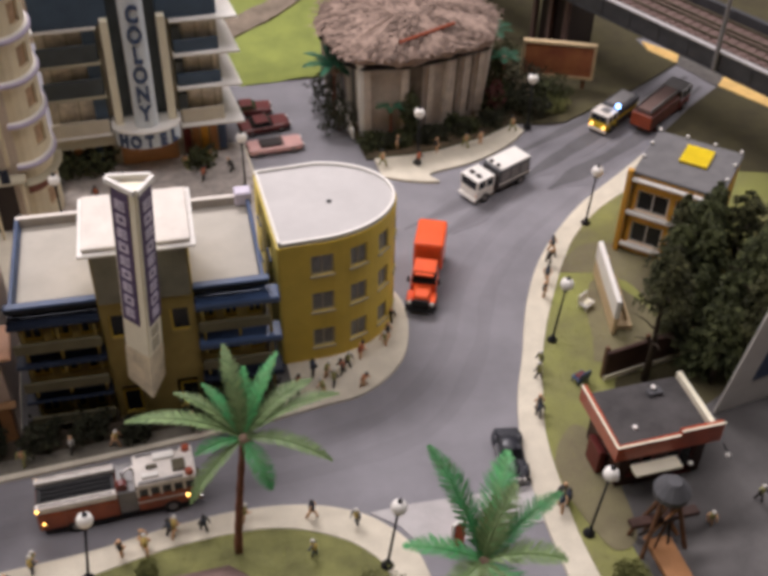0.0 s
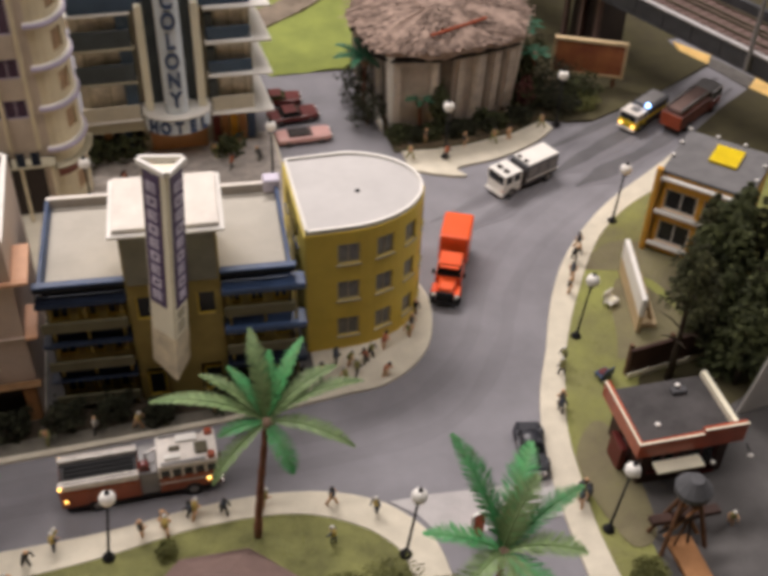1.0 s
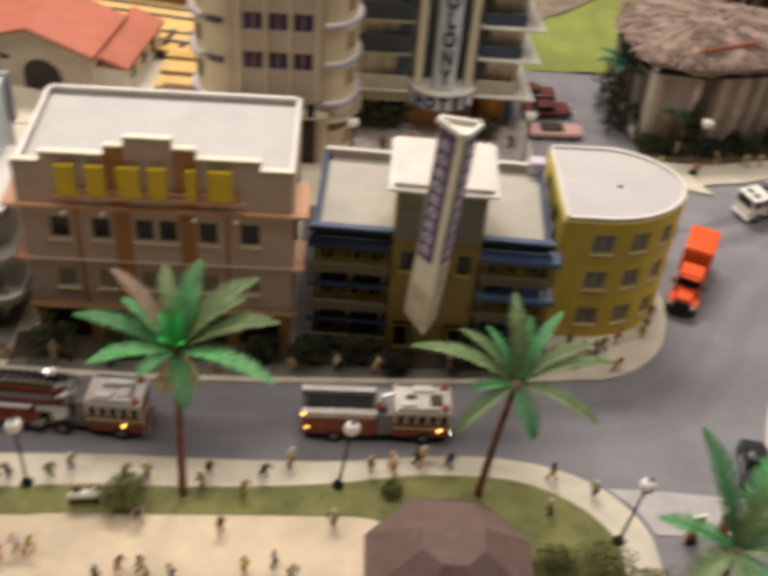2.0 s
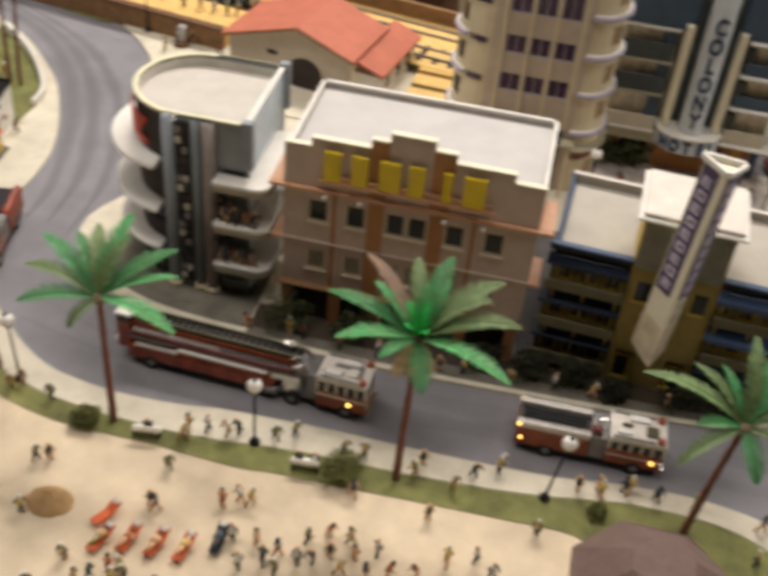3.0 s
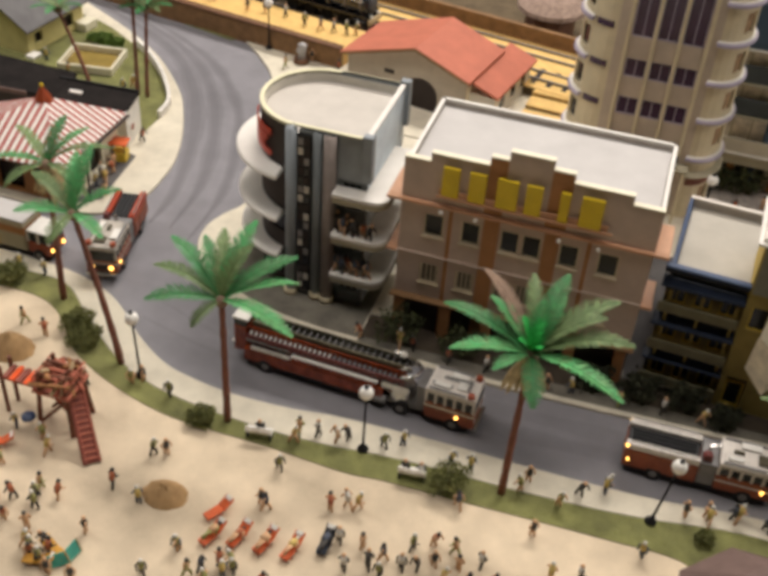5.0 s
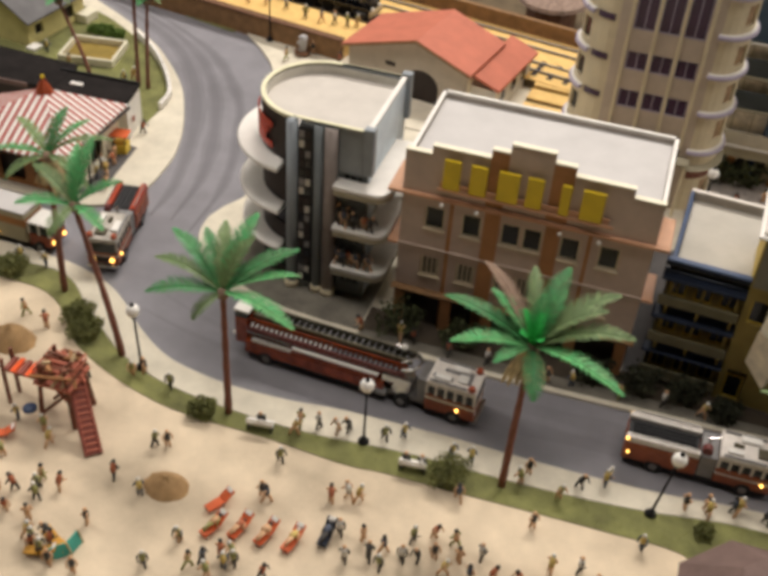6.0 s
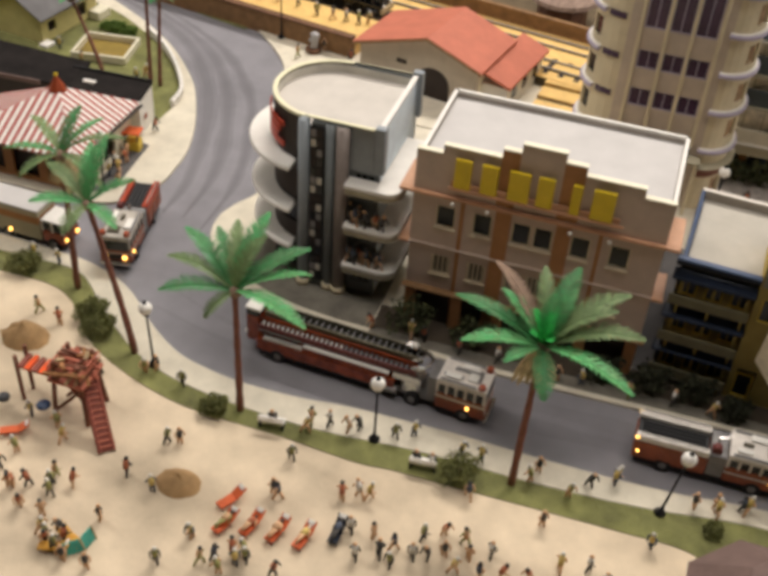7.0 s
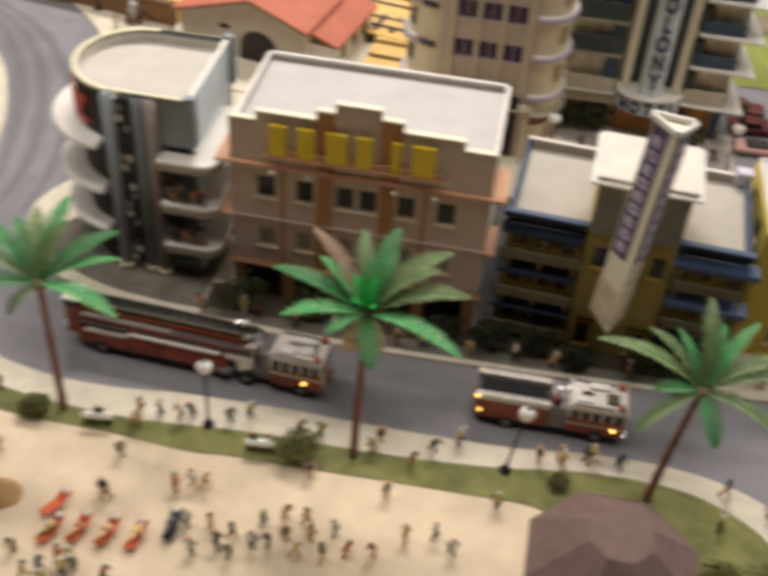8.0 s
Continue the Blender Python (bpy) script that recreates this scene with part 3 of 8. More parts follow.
# ---- palms ----
def frond(bm, az, el, length, width, rng, droop=50, n=26):
    """One palm leaf: two rows of pointed leaflets either side of a rib, arching over."""
    a = radians(az)
    side = Vector((-math.sin(a), math.cos(a), 0))
    p, pts, ups = Vector((0, 0, 0)), [], []
    for i in range(n + 1):
        e = radians(el + droop * 0.5 - droop * i / n)
        d = Vector((math.cos(a) * math.cos(e), math.sin(a) * math.cos(e), math.sin(e)))
        up = d.cross(side).normalized()
        pts.append(p.copy()), ups.append(up if up.z >= 0 else -up)
        p = p + d * length / n
    twist = rng.uniform(-0.2, 0.2)
    for s in (-1, 1):
        for i in range(n):
            for k in (0.0, 0.25, 0.5, 0.75):
                f = (i + k) / n
                w = width * min(1.0, 0.3 + 3.0 * f) * (1 - max(0.0, f - 0.55) ** 1.5 * 2.9 if f > 0.55 else 1.0) * rng.uniform(0.86, 1.1)
                fore = (pts[i + 1] - pts[i]).normalized()
                root = pts[i].lerp(pts[i + 1], k)
                reach = side * s * w + ups[i] * w * (0.22 + twist * s + rng.uniform(-0.14, 0.1)) + fore * w * rng.uniform(0.6, 1.0)
                half = fore * length / n * 0.19
                v = [bm.verts.new(q) for q in (root - half, root + half, root + reach * 0.65 + half * 0.95, root + reach, root + reach * 0.58 - half * 0.8)]
                bm.faces.new(v)
    tube(bm, [q + Vector((0, 0, 0.02)) for q in pts], [0.08 * (1 - 0.8 * i / n) for i in range(n + 1)], 5)
    return bm


def palm(x, y, top, fronds, label, seed, trunk=0.18, skirt=False, z=0.15):
    """top: offset of the crown from the foot. fronds: (azimuth, rise, length, width, kind)."""
    ob = thing("palm_tree", x, y, z, label, "palm tree", "beach street palms")
    rng = random.Random(seed)
    tx, ty, tz = top
    n = 12
    pts = [(tx * (i / n) ** 1.25, ty * (i / n) ** 1.25, tz * i / n) for i in range(n + 1)]
    part("trunk", tube(B(), pts, [trunk * (1.25 - 0.45 * i / n) + (0.035 if i % 2 else 0) for i in range(n + 1)], 9), PALMBARK, ob, "slim red-brown ringed trunk", smooth=True)
    part("crown_heart", ball(B(), tx, ty, tz, 0.42, 1, 1, 0.9), DRY, ob, smooth=True)
    for az, el, ln, w, kind in fronds:
        bm = frond(B(), az, el, ln, w * 0.95, rng, droop=45 if kind == "g" else 60)
        bmesh.ops.translate(bm, verts=bm.verts, vec=(tx, ty, tz + 0.1))
        part("frond", bm, {"g": FROND, "o": OLIVE, "d": DRY, "t": TEAL, "h": HEARTLEAF}[kind], ob)
    if skirt:
        bm = B()
        for k in range(16):
            frond(bm, k * 22.5, -64, rng.uniform(1.7, 2.8), 0.3, rng, droop=25, n=6)
        bmesh.ops.translate(bm, verts=bm.verts, vec=(tx, ty, tz - 0.1))
        part("dry_skirt", bm, SKIRT, ob, "hanging skirt of dry leaves")
    return ob


PALM_LABEL = "green plastic palm with slim brown trunk on the verge"
palm(0, 0, (0.1, 1.0, 10.0), [(75, 40, 4.8, 0.75, "g"), (105, 35, 4.6, 0.6, "o"), (35, 28, 5.6, 0.7, "o"), (5, 18, 5.6, 0.7, "o"), (-28, 6, 5.9, 0.75, "g"), (-75, -18, 3.3, 0.7, "g"), (135, 20, 5.8, 0.55, "d"), (165, 8, 5.6, 0.6, "g"), (196, 0, 4.4, 0.7, "g"), (230, 0, 2.6, 0.5, "g"), (60, 52, 3.6, 0.7, "g"), (88, 62, 3.0, 0.6, "g"), (20, 34, 4.6, 0.6, "o"), (150, 30, 3.8, 0.6, "g"), (70, 66, 2.4, 0.5, "h"), (140, 58, 2.2, 0.5, "h"), (220, 52, 1.6, 0.45, "h"), (300, 50, 1.6, 0.45, "h")], PALM_LABEL, 1, skirt=True)
palm(-17.0, -0.3, (-0.3, 0.6, 8.9), [(80, 40, 5.0, 0.7, "g"), (110, 35, 4.4, 0.6, "o"), (40, 22, 5.0, 0.7, "g"), (150, 18, 5.2, 0.65, "g"), (172, 8, 4.8, 0.6, "o"), (200, -2, 4.4, 0.7, "g"), (-20, 2, 5.4, 0.75, "g"), (240, -25, 2.4, 0.5, "o"), (20, 15, 4.6, 0.6, "g"), (60, 50, 3.8, 0.6, "o"), (130, 34, 4.0, 0.6, "g")], PALM_LABEL, 2)
palm(16.4, 0.7, (0.9, 0.4, 8.5), [(95, 48, 4.9, 0.58, "o"), (50, 35, 4.6, 0.5, "g"), (5, 14, 5.4, 0.6, "o"), (-30, -5, 4.8, 0.55, "o"), (-70, -30, 3.0, 0.65, "g"), (215, -25, 4.2, 0.55, "o"), (195, 2, 2.6, 0.5, "g"), (168, 12, 6.0, 0.5, "o"), (125, 35, 3.4, 0.45, "g"), (20, 22, 4.6, 0.6, "o"), (75, 52, 3.6, 0.55, "g"), (145, 25, 4.2, 0.5, "o")], PALM_LABEL, 3)
palm(-25.4, 1.9, (-3.3, 2.0, 9.4), [(85, 50, 4.4, 0.7, "g"), (30, 25, 3.4, 0.6, "g"), (160, 20, 4.0, 0.6, "o"), (200, 0, 3.6, 0.6, "g"), (-30, 0, 3.4, 0.6, "g"), (110, 40, 4.0, 0.6, "g"), (260, -20, 2.6, 0.6, "o")], "leaning green plastic palm with slim brown trunk", 4)
palm(-32.1, 6.2, (-0.6, 1.4, 9.8), [(80, 45, 3.4, 0.6, "g"), (20, 15, 4.6, 0.55, "o"), (150, 15, 4.0, 0.55, "o"), (195, 0, 3.8, 0.6, "g"), (-25, -8, 4.6, 0.55, "o"), (50, 30, 3.6, 0.55, "g"), (230, -20, 3.2, 0.5, "o")], "green plastic palm with a dry skirt under its crown", 5, skirt=True)
palm(26.6, -8.5, (0, 0.4, 7.8), [(112, 42, 5.9, 0.85, "g"), (58, 34, 5.2, 0.9, "g"), (22, 15, 5.0, 0.7, "g"), (160, 8, 3.8, 0.7, "g"), (-15, 0, 4.0, 0.75, "o"), (215, -6, 3.5, 0.75, "o"), (40, 50, 4.0, 0.85, "o"), (-60, -8, 3.5, 0.85, "g"), (270, -8, 3.5, 0.85, "o")], "young bright green plastic palm with broad fronds", 6, z=0.05)
for x, y, dx, dy, h, sd in ((-45.9, 33.6, -3.6, 2.0, 5.6, 7), (-40.9, 33.4, -0.6, 1.6, 8.9, 8), (-40.0, 33.4, -0.5, 2.0, 7.4, 9)):
    palm(x, y, (dx, dy, h), [(a, 12, 2.6, 0.5, "g" if a % 2 else "o") for a in (5, 50, 95, 142, 190, 235, 281, 326)], "slim bare-stemmed palm on the corner lawn", sd, trunk=0.14)


# ---- hotels of the front row ----
CURTAIN = mat("drawn_curtain_glass", (0.13, 0.105, 0.085), 0.3, 0.3, 250, 0.0, spec=0.5)


def pierced(parent, name, path, z0, z1, wins, material, glass=None, frame_mat=None, bars=1, thick=0.25, label="", sill=True, low=()):
    """A wall part along a plan line with its windows: wins are (start, end, z0, z1) along the line."""
    part(name, facade(B(), path, z0, z1, list(wins) + list(low), thick), material, parent, label)
    pts = [Vector((*q, 0)) for q in path]

    def at(s):
        for a, b in zip(pts, pts[1:]):
            ln = (b - a).length
            if s <= ln + 1e-3:
                v = a.lerp(b, s / ln)
                return (v.x, v.y)
            s -= ln
        return tuple(pts[-1][:2])

    for s0, s1, a, b in wins:
        window(parent, at(s0), at(s1), a, b, glass, frame_mat, bars, sill)
    for s0, s1, a, b in low:
        window(parent, at(s0), at(s1), a, b, CURTAIN, frame_mat, bars, sill)


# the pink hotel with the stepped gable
# parapet colour with the shade of the inner faces mixed in
PARSHADE = mat("shaded_parapet", (0.36, 0.325, 0.285), 0.75, 0.15, 60, 0.15)
ob = thing("pink_hotel", -2.6, 12.15, 0.2, "dusty pink hotel with stepped gable and yellow sign letters", "hotel")
W, D = 7.85, 9.05
rows = []
for z0, z1 in ((7.8, 9.45), (4.05, 5.55)):
    rows += [(1.55, 2.85, z0, z1), (3.95, 5.2, z0, z1), (6.45, 7.68, z0, z1), (7.82, 9.05, z0, z1), (10.15, 11.4, z0, z1), (12.55, 13.85, z0, z1)]
pierced(ob, "front_wall", [(-W, 0), (W, 0)], 0, 10.4, rows[:6], PINKWALL, frame_mat=BEIGE, bars=0, low=rows[6:])
part("side_wall", facade(B(), [(W, 0.25), (W, D)], 0, 12.6, []), PINKWALL, ob)
part("side_wall", facade(B(), [(-W, D), (-W, 0.25)], 0, 12.6, []), PINKWALL, ob)
part("back_wall", facade(B(), [(W, D), (-W, D)], 0, 12.6, []), PINKWALL, ob)
part("roof", box(B(), -W + 0.25, W - 0.25, 0.25, D - 0.25, 11.9, 12.28), ROOFGREY, ob, "flat pale grey roof")
gable = [(-W, 10.4), (W, 10.4), (W, 13.2), (6.0, 13.2), (6.0, 13.8), (2.45, 13.8), (2.45, 14.4), (1.15, 14.4), (1.15, 15.0), (-1.5, 15.0), (-1.5, 14.4), (-2.6, 14.4), (-2.6, 13.8), (-6.2, 13.8), (-6.2, 13.2), (-W, 13.2)]


def upright(bm, outline, y0, y1):
    """A plate standing on its edge: outline in x and z, thickness in y."""
    a = [bm.verts.new((x, y0, z)) for x, z in outline]
    b = [bm.verts.new((x, y1, z)) for x, z in outline]
    bm.faces.new(a), bm.faces.new(b)
    for i in range(len(a)):
        bm.faces.new((a[i], a[(i + 1) % len(a)], b[(i + 1) % len(a)], b[i]))
    return bm


part("stepped_gable", upright(B(), gable, -0.002, 0.3), PINKWALL, ob, "stepped parapet gable")
for x0, x1 in ((-2.6, -1.5), (1.15, 2.45)):
    part("gable_stripe", box(B(), x0, x1, -0.07, 0.0, 10.5, 14.38), OCHRE, ob, "ochre stripe")
for x0, x1 in ((-2.5, -1.5), (1.3, 2.25)):
    part("pilaster", box(B(), x0, x1, -0.1, 0.0, 0, 10.3), OCHRE, ob, "ochre pilaster")
for x in (-4.6, 4.05):
    part("pilaster", box(B(), x - 0.12, x + 0.12, -0.09, 0.0, 0, 10.3), OCHRE, ob, "ochre pilaster")
part("cornice", box(B(), -W - 0.9, W + 0.9, -0.3, 0.0, 10.15, 10.4), COPPER, ob, "salmon cornice", bev=0.05)
for s in (-1, 1):
    x0, x1 = sorted((s * W, s * (W + 0.9)))
    part("cornice", box(B(), x0, x1, 0.0, 3.2, 10.1, 10.4), COPPER, ob, "salmon cornice", bev=0.05)
part("string_course", box(B(), -W - 0.05, W + 0.05, -0.16, 0.0, 6.2, 6.36), PINKWALL, ob, "thin ledge", bev=0.03)
for s in (-1, 1):
    x0, x1 = sorted((s * W, s * (W + 0.7)))
    part("corner_ledge", box(B(), x0, x1, -0.3, 2.6, 6.2, 6.45), COPPER, ob, "salmon corner ledge", bev=0.05)
part("porch_roof", box(B(), -W - 0.2, W + 0.3, -0.6, -0.003, 2.75, 2.92), WALLBROWN, ob, "brown ledge over the ground floor", bev=0.05)
part("ground_glazing", box(B(), -W + 0.1, W - 0.1, -0.06, -0.003, 0.05, 2.7), DARK, ob, "dark ground floor glazing")
for x0, x1 in ((-6.3, -5.0), (-3.9, -2.65), (-1.4, -0.17), (-0.03, 1.2), (2.3, 3.55), (4.7, 6.0)):
    for n in range(4):
        x = x0 + 0.14 + n * (x1 - x0 - 0.34) / 3
        part("window_bar", box(B(), x, x + 0.07, -0.07, -0.02, 4.05, 5.55), BEIGE, ob, "pale window bar")
for x in (-7.4, -4.2, -1.4, 1.4, 4.2, 7.4):
    part("porch_pier", box(B(), x - 0.35, x + 0.35, -0.5, -0.063, 0, 2.747), OCHRE, ob, "ochre ground floor pier", bev=0.04)
steps = [(-W, -6.2, 13.2), (-6.2, -2.6, 13.8), (-2.6, -1.5, 14.4), (-1.5, 1.15, 15.0), (1.15, 2.45, 14.4), (2.45, 6.0, 13.8), (6.0, W, 13.2)]
for x0, x1, z in steps:
    part("gable_coping", box(B(), x0, x1, -0.06, 0.36, z + 0.003, z + 0.1), CREAM, ob, "pale coping")
part("sign_backing", box(B(), -5.5, 4.9, -0.28, -0.2, 11.2, 11.6), COPPER, ob, "dull salmon sign backing")
# sign letters stand as plain blocks before the gable
part("sign_rail", box(B(), -5.6, 5.2, -0.5, -0.4, 11.1, 11.25), COPPER, ob)
for x0, x1 in ((-5.3, -4.25), (-3.65, -2.6), (-1.95, -0.65), (-0.2, 0.8), (1.85, 2.45), (3.1, 4.45)):
    part("sign_block", box(B(), x0, x1, -0.5, -0.28, 11.28, 13.35), SIGNYEL, ob, "bright yellow sign block", bev=0.04)
for pth in ([(-W, 0.3), (-W, D)], [(-W, D), (W, D)], [(W, D), (W, 0.3)]):
    part("coping", facade(B(), pth, 12.6, 12.72, [], 0.24, -1), WHITE, ob, "white coping")
# inner faces painted darker than the walls to show their shade
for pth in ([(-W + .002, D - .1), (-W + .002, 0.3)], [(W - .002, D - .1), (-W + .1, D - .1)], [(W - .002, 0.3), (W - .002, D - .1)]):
    part("parapet_inside", facade(B(), pth, 11.9, 12.6, [], 0.26), PARSHADE, ob, "grey-brown parapet face with shade in its colour")
for x in (-5.2, -3.0, 2.2, 4.6):
    part("wall_lamp", ball(B(), x, -0.35, 9.95 - (x > 0) * 0.1, 0.16, seg=8), GLOBE, ob, "small white wall lamp", smooth=True)

# the grey-blue hotel with a round end
SIGNRED = mat("glowing_sign_red", (0.50, 0.05, 0.02), 0.4, 0.15, 90, 0.05)
WARMGREY = mat("warm_grey_column", (0.27, 0.225, 0.20), 0.6, 0.15, 60, 0.1)
RIMCREAM = mat("rim_cream", (0.76, 0.72, 0.50), 0.55, 0.08, 60, 0.1)
SIDEBLUE = mat("powder_blue_plaster", (0.70, 0.82, 0.94), 0.5, 0.12, 60, 0.05)
ROOFWARM = mat("warm_roof_felt", (0.55, 0.51, 0.455), 0.75, 0.08, 40, 0.2)
POSTBLUE = mat("light_grey_blue", (0.27, 0.30, 0.32), 0.5, 0.12, 60, 0.1)
PARLINE = mat("pale_parapet", (0.60, 0.565, 0.49), 0.7, 0.1, 60, 0.1)
ob = thing("round_hotel", -17.6, 17.0, 0.2, "grey-blue hotel with dark round end and white balconies", "hotel")
R = 4.0
OUT = arc(0, 0, R, 270, 90, 26) + [(4.6, 4.0), (4.6, -4.0)]
part("roof", prism(B(), [(x * 0.96, y * 0.96) for x, y in OUT], 12.0, 12.42), ROOFWARM, ob, "flat pale grey roof")
ring = arc(0, 0, R, 262, 90, 26)[::1]
part("round_wall", facade(B(), ring, 0, 13.1, [(0.5, 11.6, z, z + 1.9) for z in (0.9, 4.6)], 0.25, -1), DARK, ob, "dark glazed round wall")
part("ribbon_window", facade(B(), arc(0, 0, R - 0.14, 262, 92, 26), 0.85, 2.85, [], 0.05, -1), GLASS, ob)
part("ribbon_window", facade(B(), arc(0, 0, R - 0.14, 262, 92, 26), 4.55, 6.55, [], 0.05, -1), GLASS, ob)
part("parapet_lining", facade(B(), arc(0, 0, R - 0.27, 262, 90, 26) + [(4.3, 3.74)], 12.3, 12.98, [], 0.06, -1), PARLINE, ob, "pale inner parapet face")
part("rim", facade(B(), arc(0, 0, R + 0.05, 262, 90, 26) + [(4.5, 4.06)], 13.0, 13.2, [], 0.3, -1), RIMCREAM, ob, "pale yellow roof rim")
for z, r in ((9.35, 5.3), (5.95, 5.2), (2.9, 5.1)):
    pl = arc(-0.5, 0.2, r, 262, 95, 26)
    part("balcony", prism(B(), pl, z, z + 0.38), WHITE, ob, "white half-round balcony", bev=0.1)
for k, zz in enumerate((12.0, 11.5, 11.0, 10.5)):
    part("red_sign_bar", facade(B(), arc(0, 0, R + 0.16, 192 + 4 * (k % 2), 240 - 5 * (k % 3), 8), zz - 0.2, zz + 0.18, [], 0.1, -1), SIGNRED, ob, "red sign bar")
part("stair_tower", box(B(), 0.05, 2.6, -4.35, -3.6, 0, 13.2), STEELBLUE, ob, "grey-blue stair tower", bev=0.08)
for x, r, m in ((-0.42, 0.4, POSTBLUE), (1.35, 0.3, STEELBLUE), (2.2, 0.44, WARMGREY)):
    part("pillar", tube(B(), [(x, -4.35, 0), (x, -4.35, 13.15)], r, 14), m, ob, "round warm grey pillar" if m is WARMGREY else "round grey-blue pillar", smooth=True)
    part("pillar_foot", tube(B(), [(x, -4.4, 0), (x, -4.4, 0.5)], r + 0.1, 12), BEIGE, ob, "pale pillar foot", smooth=True)
part("stair_glazing", box(B(), 0.04, 0.98, -4.5, -4.352, 0.6, 12.9), BLACK, ob, "black stair glazing")
for i in range(17):
    for k in range(2):
        x = 0.1 + 0.42 * k
        z = 0.8 + i * 0.71
        part("glass_block", box(B(), x, x + 0.34, -4.56, -4.502, z, z + 0.5), (PARLINE, GLASS, DARK, GREYMETAL, DARK)[(i * 3 + k * (1 + i % 2)) % 5], ob, "stair window block")
part("front_wall", facade(B(), [(2.6, -4.0), (4.6, -4.0)], 0, 13.2, [(0.3, 1.7, z, z + 2.0) for z in (1.0, 4.4, 7.8)]), STEELBLUE, ob)
part("upper_block", box(B(), 2.62, 4.7, -4.12, -4.003, 10.0, 13.3), POSTBLUE, ob, bev=0.05)
part("side_wall", facade(B(), [(4.6, -3.75), (4.6, 3.9)], 0, 13.2, []), SIDEBLUE, ob, "pale blue side wall")
for y in (-4.05, 3.85):
    part("corner_post", box(B(), 4.25, 4.95, y - 0.28, y + 0.28, 10.2, 13.55), POSTBLUE, ob, "grey-blue corner post", bev=0.05)
part("front_rim", box(B(), -0.3, 4.2, -4.3, -4.02, 13.303, 13.42), RIMCREAM, ob, "pale yellow roof rim", bev=0.03)
part("side_coping", box(B(), 4.32, 4.68, -4.1, 4.1, 13.2, 13.36), WHITE, ob, "white coping", bev=0.04)
part("back_wall", facade(B(), [(4.6, 4.0), (0, 4.0)], 0, 13.2, []), STEELBLUE, ob)
for z in (9.2, 6.0, 2.8):
    part("balcony", prism(B(), [(2.6, -4.02), (2.6, -5.2)] + arc(5.3, -4.2, 1.0, 270, 360, 6) + [(6.3, 2.0), (4.62, 2.0), (4.62, -4.02)], z, z + 0.32), WHITE, ob, "white corner balcony", bev=0.06)
    part("balcony_rail", facade(B(), [(2.7, -5.1)] + arc(5.2, -4.1, 1.0, 270, 360, 6) + [(6.2, 1.9)], z - 0.36, z - 0.003, [], 0.1, -1), GREIGE, ob, "pale balcony face")
for z in (1.0, 4.4, 7.8):
    window(ob, (2.9, -4.0), (4.3, -4.0), z, z + 2.0, GLASS, STEELBLUE, 2, False)

CAPWHITE = mat("off_white_cap", (0.70, 0.645, 0.575), 0.7, 0.08, 60, 0.1)
RAILING = mat("olive_railing", (0.14, 0.125, 0.07), 0.7, 0.15, 60, 0.1)
TERRACE = mat("dull_yellow_plaster", (0.33, 0.25, 0.07), 0.7, 0.15, 60, 0.1)
# the blue and yellow building with the three-sided sign
ob = thing("blue_building", 13.7, 11.75, 0.2, "low blue and yellow terrace building with a tall pointed sign", "building", rz=-3.4)
XL, XR, DB = -7.3, 6.7, 8.6
BAYGREY = mat("dull_grey_plaster", (0.23, 0.22, 0.17), 0.7, 0.15, 60, 0.15)
for s0, s1 in ((XL, -2.6), (2.6, XR)):
    n = 3
    w = (s1 - s0) / n
    wins = [(i * w + 0.25, (i + 1) * w - 0.25, z, z + 1.7) for i in range(n) for z in (0.5, 3.6, 6.4)]
    pierced(ob, "front_wall", [(s0, 0.9), (s1, 0.9)], 0, 8.95, wins, TERRACE, GLASS, YELLOW, 1, sill=False)
part("centre_wall", facade(B(), [(-2.6, 0.1), (2.6, 0.1)], 0, 12.7, [(0.4, 1.6, 0.3, 2.6), (3.6, 4.8, 0.3, 2.6), (0.4, 1.4, 6.5, 8.2), (3.8, 4.8, 6.5, 8.2)]), TERRACE, ob, "dull yellow centre bay")
for x in (-2.2, 1.2):
    for z in (0.3, 6.5):
        window(ob, (x, 0.1), (x + 1.1, 0.1), z, z + 1.9, GLASS, YELLOW, 0, False)
for x in (-2.62, 2.42):
    part("bay_side", box(B(), x, x + 0.2, 0.352, 4.6, 8.7, 12.7), YELLOW, ob)
part("bay_front_panel", box(B(), -2.5, 2.5, -0.02, 0.098, 9.2, 12.65), BAYGREY, ob, "grey-beige upper panel")
part("side_wall", facade(B(), [(XR, 0.9), (XR, DB)], 0, 8.95, []), BLUE, ob)
part("side_wall", facade(B(), [(XL, DB), (XL, 0.9)], 0, 8.95, []), BLUE, ob)
# its inner face above the roof takes the shade-darkened parapet colour
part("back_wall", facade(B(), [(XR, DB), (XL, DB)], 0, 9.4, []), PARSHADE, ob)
part("roof", box(B(), XL + 0.27, XR - 0.27, 0.92, DB - 0.26, 8.6, 8.84), ROOFBEIGE, ob, "flat beige roof")
part("parapet_back", box(B(), XL, XR, DB - 0.25, DB + 0.05, 9.402, 9.5), CAPWHITE, ob)
for x in (XL - 0.15, XR - 0.35):
    part("parapet_side", box(B(), x + 0.08, x + 0.34, 0.3, DB, 8.952, 9.45), BLUE, ob, "blue side parapet", bev=0.06)
